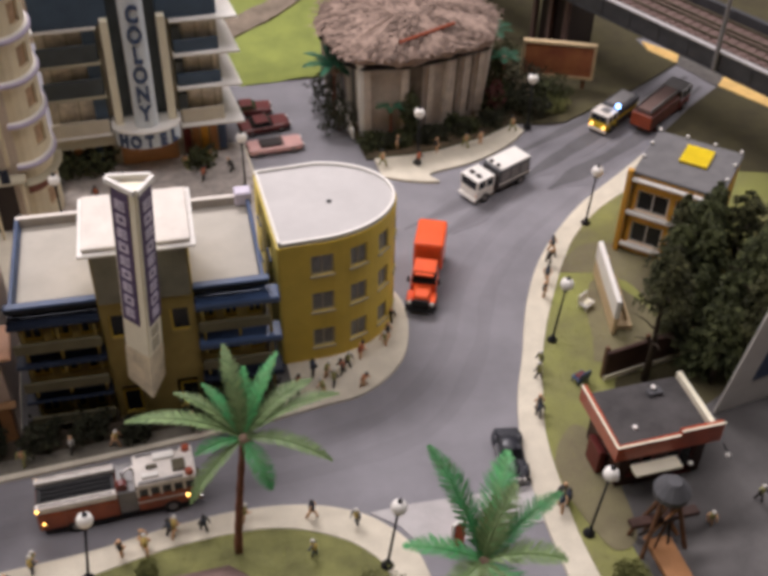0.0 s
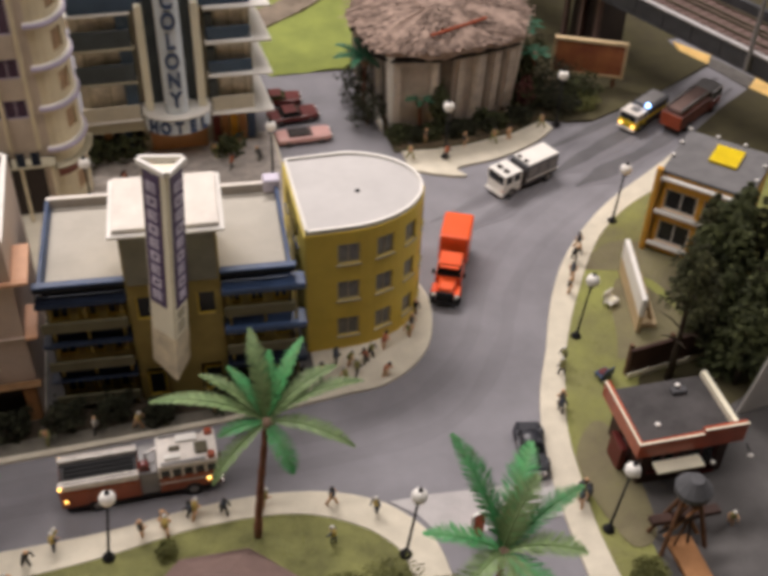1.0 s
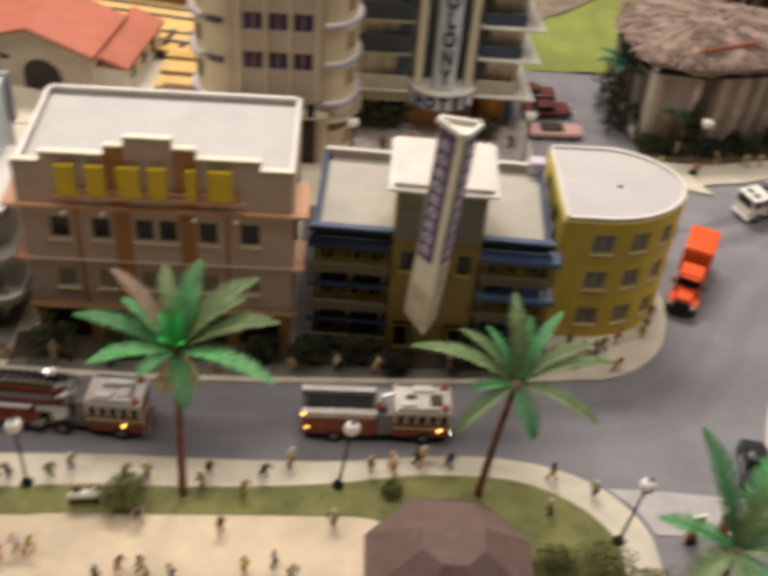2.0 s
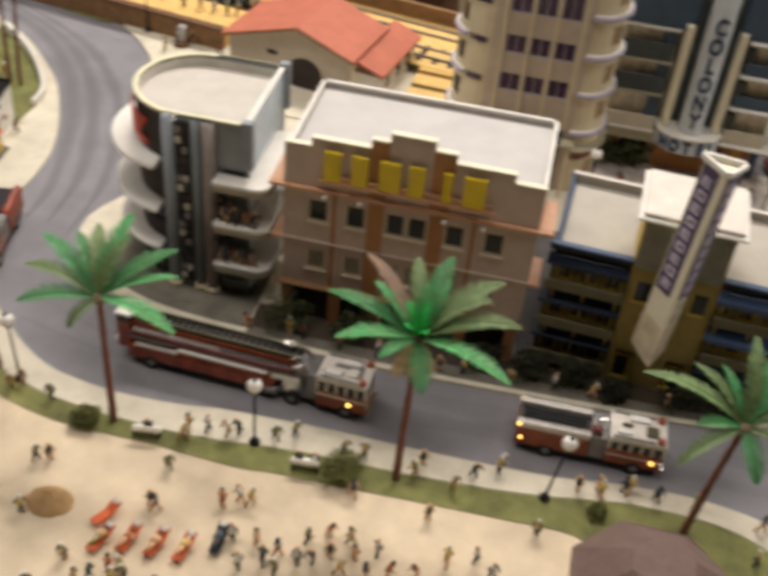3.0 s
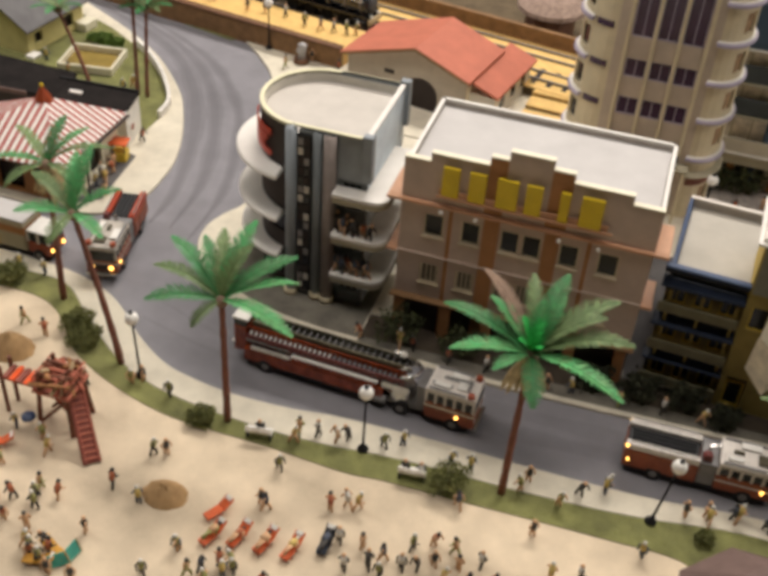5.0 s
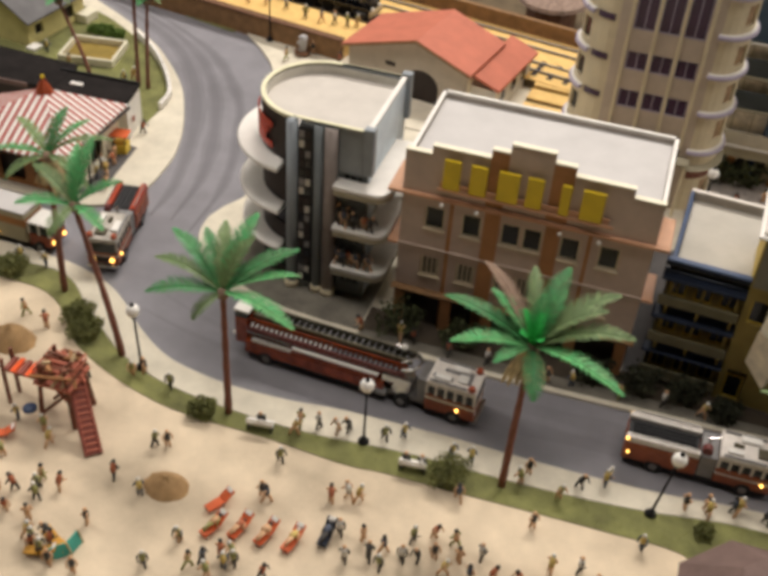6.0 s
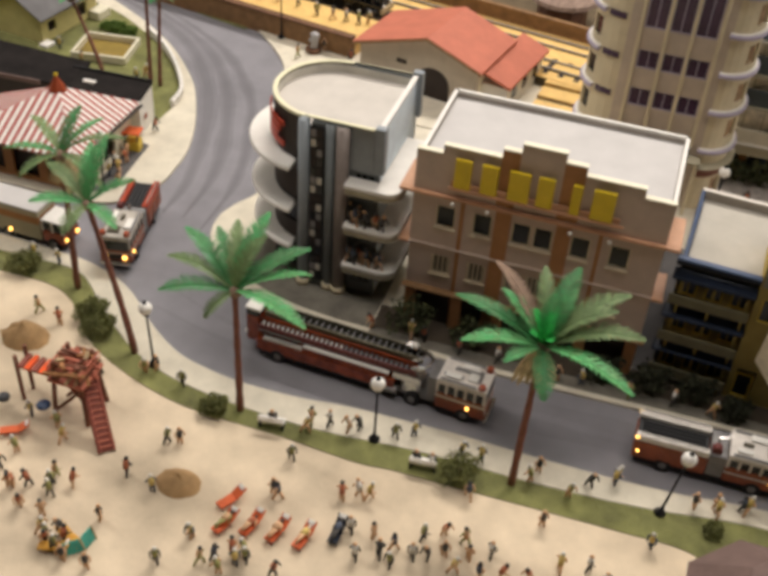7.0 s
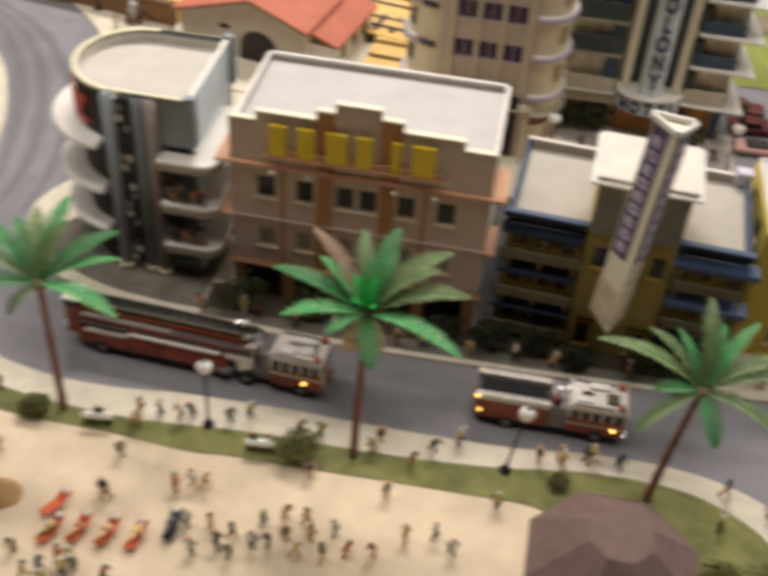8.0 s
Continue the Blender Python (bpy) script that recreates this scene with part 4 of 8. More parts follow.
for x0, x1 in ((XL - 0.3, -2.6), (2.6, XR + 0.2)):
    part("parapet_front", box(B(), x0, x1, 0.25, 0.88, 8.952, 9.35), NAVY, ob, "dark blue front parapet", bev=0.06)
    part("parapet_cap", box(B(), x0, x1, 0.1, 0.6, 9.39, 9.55), BLUE, ob, "blue capping", bev=0.05)
    for z, pr in ((8.6, 0.0), (5.75, -0.15), (2.9, -0.1)):
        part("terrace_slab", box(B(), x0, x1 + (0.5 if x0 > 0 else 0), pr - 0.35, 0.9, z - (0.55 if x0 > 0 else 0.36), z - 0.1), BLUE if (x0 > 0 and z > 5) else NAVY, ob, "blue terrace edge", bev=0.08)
        part("terrace_rail", box(B(), x0 + 0.1, x1 - 0.1, pr - 0.3, pr - 0.14, z - 2.2, z - 1.45), RAILING, ob, "dull olive balustrade", bev=0.04)
for x in (-6.9, -5.0, -3.0, 3.0, 5.0, 6.8):
    part("terrace_post", box(B(), x - 0.08, x + 0.08, -0.1, 0.05, 0, 8.0), TERRACE, ob, "yellow terrace post")
part("cap_roof", box(B(), -2.85, 2.85, -0.1, 4.75, 12.95, 13.2), CAPWHITE, ob, "off-white cap roof", bev=0.06)
part("cap_rim", box(B(), -3.1, 3.1, -0.35, 5.0, 12.72, 12.92), WHITE, ob, bev=0.05)
LAVENDER = mat("pale_lavender", (0.58, 0.53, 0.62), 0.5, 0.12, 60, 0.05)
part("corner_pillar", box(B(), XR - 0.95, XR + 0.1, DB - 0.6, DB + 0.3, 8.96, 9.9), LAVENDER, ob, "pale lavender corner pillar", bev=0.08)
TANFOOT = mat("tan_plaster", (0.66, 0.57, 0.40), 0.6, 0.25, 90, 0.15)
# three-sided sign, pointed towards the street, with plain bars for its lettering
TRI = [(-0.98, -1.15), (1.1, -1.2), (0.32, -2.5)]
sign = part("pylon", prism(B(), TRI, 7.0, 18.0), CREAM, ob, "tall cream three-sided sign", bev=0.08)
low = B()
lo = [low.verts.new((x, y, z)) for (x, y), z in zip(TRI, (4.5, 4.5, 3.95))]
hi = [low.verts.new((x, y, 7.0)) for x, y in TRI]
low.faces.new(lo), low.faces.new(hi)
for i in range(3):
    low.faces.new((lo[i], lo[(i + 1) % 3], hi[(i + 1) % 3], hi[i]))
leaning = [sign, part("pylon_foot", low, TANFOOT, ob, "slanted tan foot of the sign")]
rim = B()
for a, b in zip(TRI, TRI[1:] + TRI[:1]):
    facade(rim, [(a[0] * 1.04, a[1] * 1.02 + 0.03), (b[0] * 1.04, b[1] * 1.02 + 0.03)], 18.002, 18.3, [], 0.2)
leaning.append(part("pylon_rim", rim, WHITE, ob, "white open rim"))
for z0, z1 in ((7.3, 8.1), (8.3, 8.9)):
    slot = part("pylon_vent", facade(B(), [(0.55, -2.18), (0.92, -1.57)], z0, z1, [], 0.04), GREIGE, ob, "dull vent panel")
    leaning.append(slot)
tip = Vector((TRI[2][0], TRI[2][1], 0))
for bx, by in (TRI[0], TRI[1]):
    back = Vector((bx, by, 0))
    flip = 1 if bx < 0 else -1
    d = (tip - back).normalized() * flip
    nn = Vector((d.y, -d.x, 0)) * 0.05
    mid = back.lerp(tip, 0.42)
    p0, p1 = mid - d * 0.6 + nn, mid + d * 0.6 + nn
    panel = part("name_panel", facade(B(), [(p0.x, p0.y), (p1.x, p1.y)], 9.2, 17.8, [], 0.05), VIOLET, ob, "violet lettering panel")
    leaning.append(panel)
    for i in range(9):
        z = 9.6 + i * 0.88
        q0, q1 = mid - d * 0.33 + nn * 1.8, mid + d * 0.33 + nn * 1.8
        part("letter_bar", facade(B(), [(q0.x, q0.y), (q1.x, q1.y)], z, z + 0.58, [(0.16, 0.5, z + 0.14, z + 0.44)] if i % 2 else [(0.2, 0.66, z + 0.12, z + 0.24), (0.2, 0.66, z + 0.34, z + 0.46)], 0.04), LAVENDER, panel)
pivot = pose(0, -1.6 * U, 14.6 * U)
for o in leaning:
    o.matrix_local = pivot @ Matrix.Rotation(radians(3.4), 4, "Y") @ pivot.inverted()

# the yellow corner building with its curved front
# brighter copy of the wall yellow, with side light put into the colour
LITYEL = mat("lit_yellow_plaster", (0.78, 0.62, 0.14), 0.55, 0.08, 60, 0.1)
ob = thing("yellow_corner_building", 25.1, 17.75, 0.2, "yellow three-storey corner building with curved front", "building")
front = [(-3.5, -3.75)] + arc(-0.9, 0.35, 5.6, 272, 372, 18, 4.1)
wins = []
for z in (1.1, 4.1, 7.0):
    wins += [(1.9, 3.3, z, z + 1.5), (4.4, 5.6, z, z + 1.5), (6.6, 7.6, z, z + 1.5), (8.6, 9.5, z, z + 1.5)]
pierced(ob, "front_wall", front, 0, 9.4, wins, YELLOW, GREYGLASS, GREIGE, 1)
back = arc(-0.9, 0.35, 5.6, 12, 76, 10, 4.1) + [(-3.6, 4.25)]
part("back_wall", facade(B(), back, 0, 9.4, []), YELLOW, ob)
# west wall painted brighter than the front, as if lit from the west
pierced(ob, "side_wall", [(-3.6, 4.2), (-3.6, -3.6)], 0, 9.4, [(1.2, 2.2, z, z + 1.5) for z in (4.1, 7.0)] + [(4.6, 5.8, z, z + 1.5) for z in (4.1, 7.0)], LITYEL, GLASS, BLUE, 1)
ROOF = [(-3.5, -3.65)] + arc(-0.9, 0.35, 5.5, 272, 436, 30, 4.0) + [(-3.5, 4.15)]
part("roof", prism(B(), ROOF, 9.2, 9.55), ROOFGREY, ob, "flat white roof", bev=0.08)
part("roof_rim", facade(B(), ROOF + ROOF[:1], 9.56, 9.72, [], 0.18), WHITE, ob)
part("roof_drain", tube(B(), [(0.4, 0, 9.5), (0.4, 0, 9.6)], 0.17, 10), BLACK, ob)


# ---- hotels of the back row ----
CORNERGLASS = mat("brown_curtain_glass", (0.40, 0.26, 0.15), 0.4, 0.3, 120, 0.0)
HOARDINGRED = mat("brown_red_fascia", (0.20, 0.07, 0.045), 0.6, 0.25, 90, 0.1)
TOWERWALL = mat("pinkish_beige_plaster", (0.55, 0.465, 0.37), 0.65, 0.1, 60, 0.15)
ob = thing("tower_hotel", 3.2, 35.4, 0.2, "beige tower hotel with violet balcony edges and tall plum windows", "hotel")
H = 24.0
wins = []
for z in (8.0, 11.1):
    wins += [(x - 0.8, x + 0.8, z, z + 1.5) for x in (1.85, 3.65, 5.45)]
wins += [(x - 0.8, x + 0.8, 14.3, 22.0) for x in (1.85, 3.65, 5.45)]
pierced(ob, "front_wall", [(-3.85, -2.8), (3.35, -2.8)], 0, H, wins, TOWERWALL, PLUM, PURPLE, 1, sill=False)
for x in (-3.0, -1.1, 0.7, 2.6):
    part("fin", box(B(), x - 0.14, x + 0.14, -3.1, -2.8, 5.6, H), BEIGE, ob, "beige vertical fin", bev=0.04)
for s in (-1, 1):
    cx, rx = (-3.85, 2.75) if s < 0 else (3.35, 2.25)
    ends = arc(cx, 0, rx, 270, 270 + s * 180, 14, 2.8)
    run = 4.2 if s < 0 else 3.6
    part("corner_wall", facade(B(), ends, 0, H, [(run - 2.0, run - 0.8, z, z + 1.6) for z in (1.2, 6.4, 9.4, 12.5, 15.6, 18.7)], 0.25, s), BEIGE, ob, "rounded beige corner")
    part("corner_glazing", facade(B(), arc(cx, 0, rx - 0.2, 275, 270 + s * 170, 10, 2.6), 1.0, 22, [], 0.05, s), CORNERGLASS if s > 0 else GLASS, ob)
    for z in (5.5, 8.8, 11.9, 15.0, 18.0):
        lo, hi = (262, 452) if s > 0 else (232, 72)
        part("balcony_floor", prism(B(), arc(cx + 0.15 * s, -0.2, rx + 0.05, lo, hi, 18, 2.85), z + 0.062, z + 0.12), WHITE, ob, "white balcony floor")
        if s < 0:
            part("corner_slit", facade(B(), arc(-3.85, 0, 2.82, 264, 236, 6, 2.87), z - 0.35, z + 0.1, [], 0.08, -1), PLUM, ob, "dark violet corner slit")
        part("balcony", prism(B(), arc(cx + 0.15 * s, -0.2, rx + 0.2, lo, hi, 18, 3.0), z - 0.24, z + 0.06), PURPLE, ob, "round balcony with violet edge", bev=0.06)
part("body", box(B(), -3.85, 3.35, 2.55, 2.8, 0, H), BEIGE, ob)
part("roof", box(B(), -3.8, 3.3, -2.5, 2.5, H - 0.5, H - 0.1), ROOFBEIGE, ob)
part("canopy", box(B(), -3.9, 3.6, -4.0, -2.82, 4.6, 4.85), GREIGE, ob, "dull beige entrance canopy", bev=0.08)
for i in range(6):
    part("sign_bar", box(B(), -3.0 + i, -2.4 + i, -3.95, -3.82, 4.853, 5.9), NAVY, ob, "dark blue sign bar")
for x in (-3.4, -1.2, 1.2, 3.3):
    part("canopy_post", tube(B(), [(x, -3.8, 0), (x, -3.8, 4.6)], 0.12, 8), BEIGE, ob)
part("doorway", box(B(), -2.6, 2.6, -2.95, -2.803, 0.1, 4.2), DARK, ob, "dark glazed entrance")
part("fascia", facade(B(), arc(3.4, -0.1, 2.2, 275, 350, 10, 3.0), 3.2, 4.0, [], 0.1, 1), HOARDINGRED, ob, "brown-red curved shop fascia")
part("shop_ledge", prism(B(), arc(3.4, -0.1, 2.7, 262, 372, 14, 3.5) + [(3.4, 0.5)], 4.1, 4.25), GREIGE, ob, "thin curved shop canopy", bev=0.03)

DUSKTEAL = mat("dull_teal_panel", (0.055, 0.068, 0.072), 0.5, 0.2, 60, 0.05)
PALEBAND = mat("pale_beige_band", (0.60, 0.55, 0.43), 0.6, 0.1, 60, 0.1)
TEALBLUE = mat("deep_blue_panel", (0.05, 0.088, 0.14), 0.5, 0.15, 60, 0.05)
CURTAIN = mat("beige_curtain_glass", (0.66, 0.60, 0.50), 0.4, 0.25, 120, 0.0)
ob = thing("white_slab_hotel", 15.8, 39.5, 0.2, "white hotel with blue bands, balcony slabs and vertical sign", "hotel")
part("front_wall", box(B(), -7.0, 6.1, 0, 0.3, 0, 17), GREIGE, ob, "grey-beige wall")
part("body", box(B(), -7.0, 6.1, 0.3, 9, 0, 16.7), GREIGE, ob)
FLOORS = (3.2, 6.5, 9.3, 12.1)
for k, z in enumerate(FLOORS):
    top = FLOORS[k + 1] if k < 3 else None
    for x0, x1, side in ((-7.2, -2.6, -1), (2.6, 6.2, 1)):
        corner = [(x0, 0.0), (x0, -1.3), (x1 + 1.35, -1.5), (x1 + 0.8, 5.5), (x1, 5.5), (x1, 0.0)]
        plain = [(x0, -0.002), (x0, -1.1), (x1, -1.1), (x1, -0.002)]
        part("slab", prism(B(), corner if side > 0 else plain, z + 0.1, z + 0.3), WHITE if side > 0 or k in (0, 3) else GREIGE, ob, "white balcony slab", bev=0.05)
        if top:
            low, high = (z + 0.31, z + (1.3 if side > 0 else 1.75)) if k else (z + 0.31, z + 1.5)
            part("balustrade", box(B(), x0 + 0.15, x1 - 0.15, -0.95, -0.75, low, high), (TEALBLUE if side > 0 else DUSKTEAL) if k else PALEBAND, ob, "blue balcony balustrade" if k else "pale balcony balustrade", bev=0.05)
            win = part("window_band", box(B(), x0 + 0.4, x1 - 0.3, -0.12, -0.004, z + 0.35, top - 0.1), CURTAIN, ob, "long curtained window band")
            for i in range(3):
                x = x0 + 0.9 + i * (x1 - x0 - 1.6) / 2
                part("mullion", box(B(), x - 0.06, x + 0.06, -0.18, -0.122, z + 0.35, top - 0.1), GREIGE, win)
            part("balcony_divider", box(B(), *((x1 - 1.1, x1 - 0.12) if side < 0 else (x0 + 0.05, x0 + 0.75)), -0.7, -0.185, z + 0.32, top + (0.05 if side < 0 else -0.5)), TEALBLUE if side < 0 else DUSKTEAL, ob, "dark blue balcony screen", bev=0.03)
for x0, x1 in ((-7.0, -1.7), (1.7, 6.1)):
    part("fascia", box(B(), x0, x1, -0.9, -0.004, 12.42, 16.6), TEALBLUE, ob, "deep blue top fascia", bev=0.06)
    part("fascia_cap", box(B(), x0, x1, -1.0, -0.004, 16.603, 16.9), WHITE, ob, "white capping", bev=0.05)
part("lower_wall", box(B(), -7.1, -2.6, -0.9, -0.004, 2.4, 3.28), GREIGE, ob, "pale lower wall")
for x in (-2.0, 2.0):
    part("pilaster", box(B(), x - 0.3, x + 0.3, -1.5, -0.003, 3.3, 13.0), CREAM, ob, "cream flat pilaster", bev=0.05)
part("recess", box(B(), -2.1, 2.1, -0.3, -0.004, 3.0, 17), DUSKTEAL, ob)
part("pylon", prism(B(), [(-0.88, -0.5), (-0.88, -1.9)] + arc(0, -1.9, 0.88, 180, 360, 8, 0.5) + [(0.88, -0.5)], 4.403, 17.2), SKYBLUE, ob, "pale blue sign pylon", bev=0.03)


def lettering(parent, text, x, y, z, size, material, name="letter", depth=0.06, rz=0.0):
    cu = bpy.data.curves.new(name, "FONT")
    cu.body, cu.size, cu.align_x, cu.align_y, cu.extrude, cu.offset = text, size * U, "CENTER", "CENTER", depth * U, 0.075 * U
    tmp = bpy.data.objects.new(name, cu)
    scene.collection.objects.link(tmp)
    bpy.context.view_layer.update()
    me = bpy.data.meshes.new_from_object(tmp.evaluated_get(bpy.context.evaluated_depsgraph_get()))
    bpy.data.objects.remove(tmp)
    me.materials.clear()
    me.materials.append(material)
    o = new(name, me)
    o.parent = parent
    o.matrix_local = pose(x * U, y * U, z * U, 90, 0, rz) @ Matrix.Diagonal((0.74, 1, 1, 1))
    return o


for i, ch in enumerate("COLONY"):
    lettering(ob, ch, 0, -2.48, 13.7 - i * 1.6, 1.75, BLUE)
part("marquee", prism(B(), arc(0, -1.3, 2.5, 180, 360, 18, 1.6) + [(2.5, -0.02), (-2.5, -0.02)], 2.85, 4.2), SKYBLUE, ob, "half-round pale blue marquee", bev=0.05)
part("marquee_rim", prism(B(), arc(0, -1.3, 2.65, 180, 360, 18, 1.75) + [(2.65, -0.02), (-2.65, -0.02)], 4.203, 4.4), WHITE, ob, bev=0.05)
for i, ch in enumerate("HOTEL"):
    a = 222 + i * 24
    lettering(ob, ch, 2.56 * math.cos(radians(a)), -1.3 + 1.68 * math.sin(radians(a)), 3.5, 1.4, BLUE, rz=(a - 270) * 0.8)
part("entrance", box(B(), -2.2, 2.2, -0.4, -0.304, 0.1, 2.8), OCHRE, ob, "brown timber entrance")
for i in range(5):
    part("shop_panel", box(B(), 2.7 + i * 0.7, 3.3 + i * 0.7, -0.25, -0.003, 0.3, 2.7), (DARKRED, OCHRE, SHOPYEL, OCHRE, BLUE)[i], ob, "coloured shop window")
for i in range(5):
    part("shop_panel", box(B(), -6.6 + i * 0.8, -6.0 + i * 0.8, -0.25, -0.003, 0.3, 2.3), (DARK, OCHRE, DARK, BLUE, DARK)[i], ob, "dark shop window")


def bush(x, y, r, h, label, seed, count=900, leaf=0.16, m=None, z=0.18):
    o = thing("bush", x, y, z, label, "bush", "planted bushes")
    rg = random.Random(seed)
    part("stem", tube(B(), [(0, 0, 0), (0.05, 0, h * 0.5)], [0.14, 0.06], 6), BARK, o)
    part("foliage", leaf_cloud(B(), count, 0, 0, h * 0.5, r * 1.25, r * 1.25, h * 0.62, leaf, rg, 0.15), m or HEDGE, o)
    return o


for i, (x, y, r, h) in enumerate(((-18.4, -0.9, 0.85, 0.9), (-3.0, -0.6, 1.25, 1.5), (-29.6, 4.0, 1.1, 1.2), (-28.4, 2.8, 1.1, 1.2), (11.6, 0.6, 0.55, 0.5), (-36.5, 6.7, 1.2, 1.2), (22.6, -4.6, 1.8, 1.6), (25.2, -6.0, 1.6, 1.6), (20.2, -4.2, 1.2, 1.2), (36.2, -6.4, 1.0, 0.9))):
    bush(x, y, r, h, "low olive bush on the turf verge", 20 + i, 2200, 0.1)
# leaf colours darkened here to carry the shade at the hotel fronts
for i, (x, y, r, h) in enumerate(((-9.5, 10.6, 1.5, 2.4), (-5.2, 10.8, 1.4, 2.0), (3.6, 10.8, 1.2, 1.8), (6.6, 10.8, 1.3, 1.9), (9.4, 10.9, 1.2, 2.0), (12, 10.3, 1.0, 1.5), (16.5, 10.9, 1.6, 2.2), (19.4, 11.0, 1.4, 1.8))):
    bush(x, y, r, h, "shrub before the hotel terrace with shade painted into its leaves", 40 + i, 800, 0.17, DARKLEAF if x < 0 else DEEPLEAF)
for i, (x, y, r, h) in enumerate(((12.0, 38.4, 1.3, 2.2), (10.0, 38.6, 1.2, 1.9), (19.6, 37.6, 1.3, 1.8), (8.4, 38.2, 1.2, 1.8))):
    bush(x, y, r, h, "dark shrub beside the hotel entrance", 60 + i, 360, 0.25, DARKLEAF)

# ---- red-roofed house ----
def plate(bm, quad, t):
    lo = [bm.verts.new(p) for p in quad]
    hi = [bm.verts.new((p[0], p[1], p[2] + t)) for p in quad]
    bm.faces.new(lo), bm.faces.new(hi)
    for i in range(4):
        bm.faces.new((lo[i], lo[(i + 1) % 4], hi[(i + 1) % 4], hi[i]))
    return bm


HOUSEBEIGE = mat("warm_beige_plaster", (0.50, 0.435, 0.35), 0.75, 0.1, 60, 0.15)
ob = thing("red_roofed_house", -18.6, 41.6, 0.2, "beige house with terracotta gable roof", "house", rz=-11)
END = [(-5.9, 0), (5.9, 0), (5.9, 3.9), (1.0, 5.5), (-5.9, 3.3)]
DEEP = 6.6
part("front_wall", upright(B(), END, 0, 0.3), HOUSEBEIGE, ob)
part("back_wall", upright(B(), END, DEEP, DEEP + 0.3), HOUSEBEIGE, ob)
part("side_wall", box(B(), -5.9, -5.6, 0.3, DEEP, 0, 3.3), HOUSEBEIGE, ob)
part("side_wall", box(B(), 5.6, 5.9, 0.3, DEEP, 0, 3.9), CREAM, ob)
part("roof_slope", plate(B(), [(-6.5, -0.5, 3.15), (1.0, -0.5, 5.6), (1.0, DEEP + 0.6, 5.6), (-6.5, DEEP + 0.6, 3.15)], 0.28), TERRACOTTA, ob, "terracotta roof slope")
part("roof_slope", plate(B(), [(1.0, -0.5, 5.6), (6.4, -0.5, 3.8), (6.4, DEEP + 0.6, 3.8), (1.0, DEEP + 0.6, 5.6)], 0.28), TERRACOTTA, ob, "terracotta roof slope")
part("verge_board", plate(B(), [(1.0, -0.6, 5.62), (6.4, -0.6, 3.82), (6.4, -0.52, 3.82), (1.0, -0.52, 5.62)], 0.2), WALLBROWN, ob)
part("verge_board", plate(B(), [(-6.5, -0.6, 3.17), (1.0, -0.6, 5.62), (1.0, -0.52, 5.62), (-6.5, -0.52, 3.17)], 0.2), WALLBROWN, ob)
part("lean_to_roof", plate(B(), [(6.0, 0.5, 3.6), (8.7, 0.9, 2.45), (8.7, 9.9, 2.45), (6.0, 9.5, 3.6)], 0.26), TERRACOTTA, ob, "terracotta lean-to roof")
part("lean_to_wall", box(B(), 5.92, 8.35, 1.1, 9.4, 0, 2.4), WHITE, ob, "white lean-to wall")
for y in (2.0, 4.4, 6.8):
    part("lean_to_window", box(B(), 8.353, 8.4, y + 0.4, y + 1.3, 0.9, 1.9), GLASS, ob)
part("arch", upright(B(), [(-0.1, 0)] + [(1.6 + 1.7 * math.cos(radians(a)), 1.3 + 1.6 * math.sin(radians(a))) for a in range(180, -1, -15)] + [(3.3, 0)], -0.06, -0.003), DARK, ob, "dark arched gateway")
for x in (-2.1,):
    part("wall_slot", box(B(), x, x + 1.0, -0.05, -0.003, 2.5, 2.9), DARK, ob, "dark wall slot")

# ---- railway platform and tracks beyond the house ----
RAIL = thing("railway_platform", -18.9, 50.5, 0, "long ochre platform with brown retaining wall beside tracks", "platform", kind="structure", rz=-9.8)
part("retaining_wall", box(B(), -50, -6.2, -6.3, -5.7, -0.2, 2.2), WALLBROWN, RAIL, "brown retaining wall", bev=0.05)
part("wall_coping", box(B(), -50, -6.2, -6.4, -5.6, 2.203, 2.35), WOOD, RAIL, "dark coping")
part("deck", box(B(), -50, -6.2, -5.7, -1.0, -0.2, 1.9), PLATFORM, RAIL, "ochre platform deck")
part("trackbed", box(B(), -50, 24, -1.0, 3.4, -0.2, 1.0), SOIL, RAIL, "dark ballast")
part("boarded_crossing", box(B(), -4.5, 24, -0.98, 3.38, 0.95, 1.1), PLATFORM, RAIL, "ochre boarded crossing")
part("far_deck", box(B(), -50, 24, 3.4, 7.8, -0.2, 1.1), PLATFORM, RAIL, "ochre platform deck")
part("far_wall", box(B(), -50, 24, 7.8, 8.3, -0.2, 2.6), WALLBROWN, RAIL, "brown wall")
for y in (0.6, 2.2, 5.0, 6.6):
    part("rail", box(B(), -50, 24, y - 0.08, y + 0.08, 1.12, 1.35), GREYMETAL, RAIL)
first = part("sleeper", box(B(), -0.25, 0.25, -0.2, 3.0, 1.0, 1.12), DARK, RAIL)
for k in range(46):
    o = first.copy()
    scene.collection.objects.link(o)
    o.location = ((-48 + k * 1.55) * U, 0, 0)
first.location = (-49.4 * U, 0, 0)
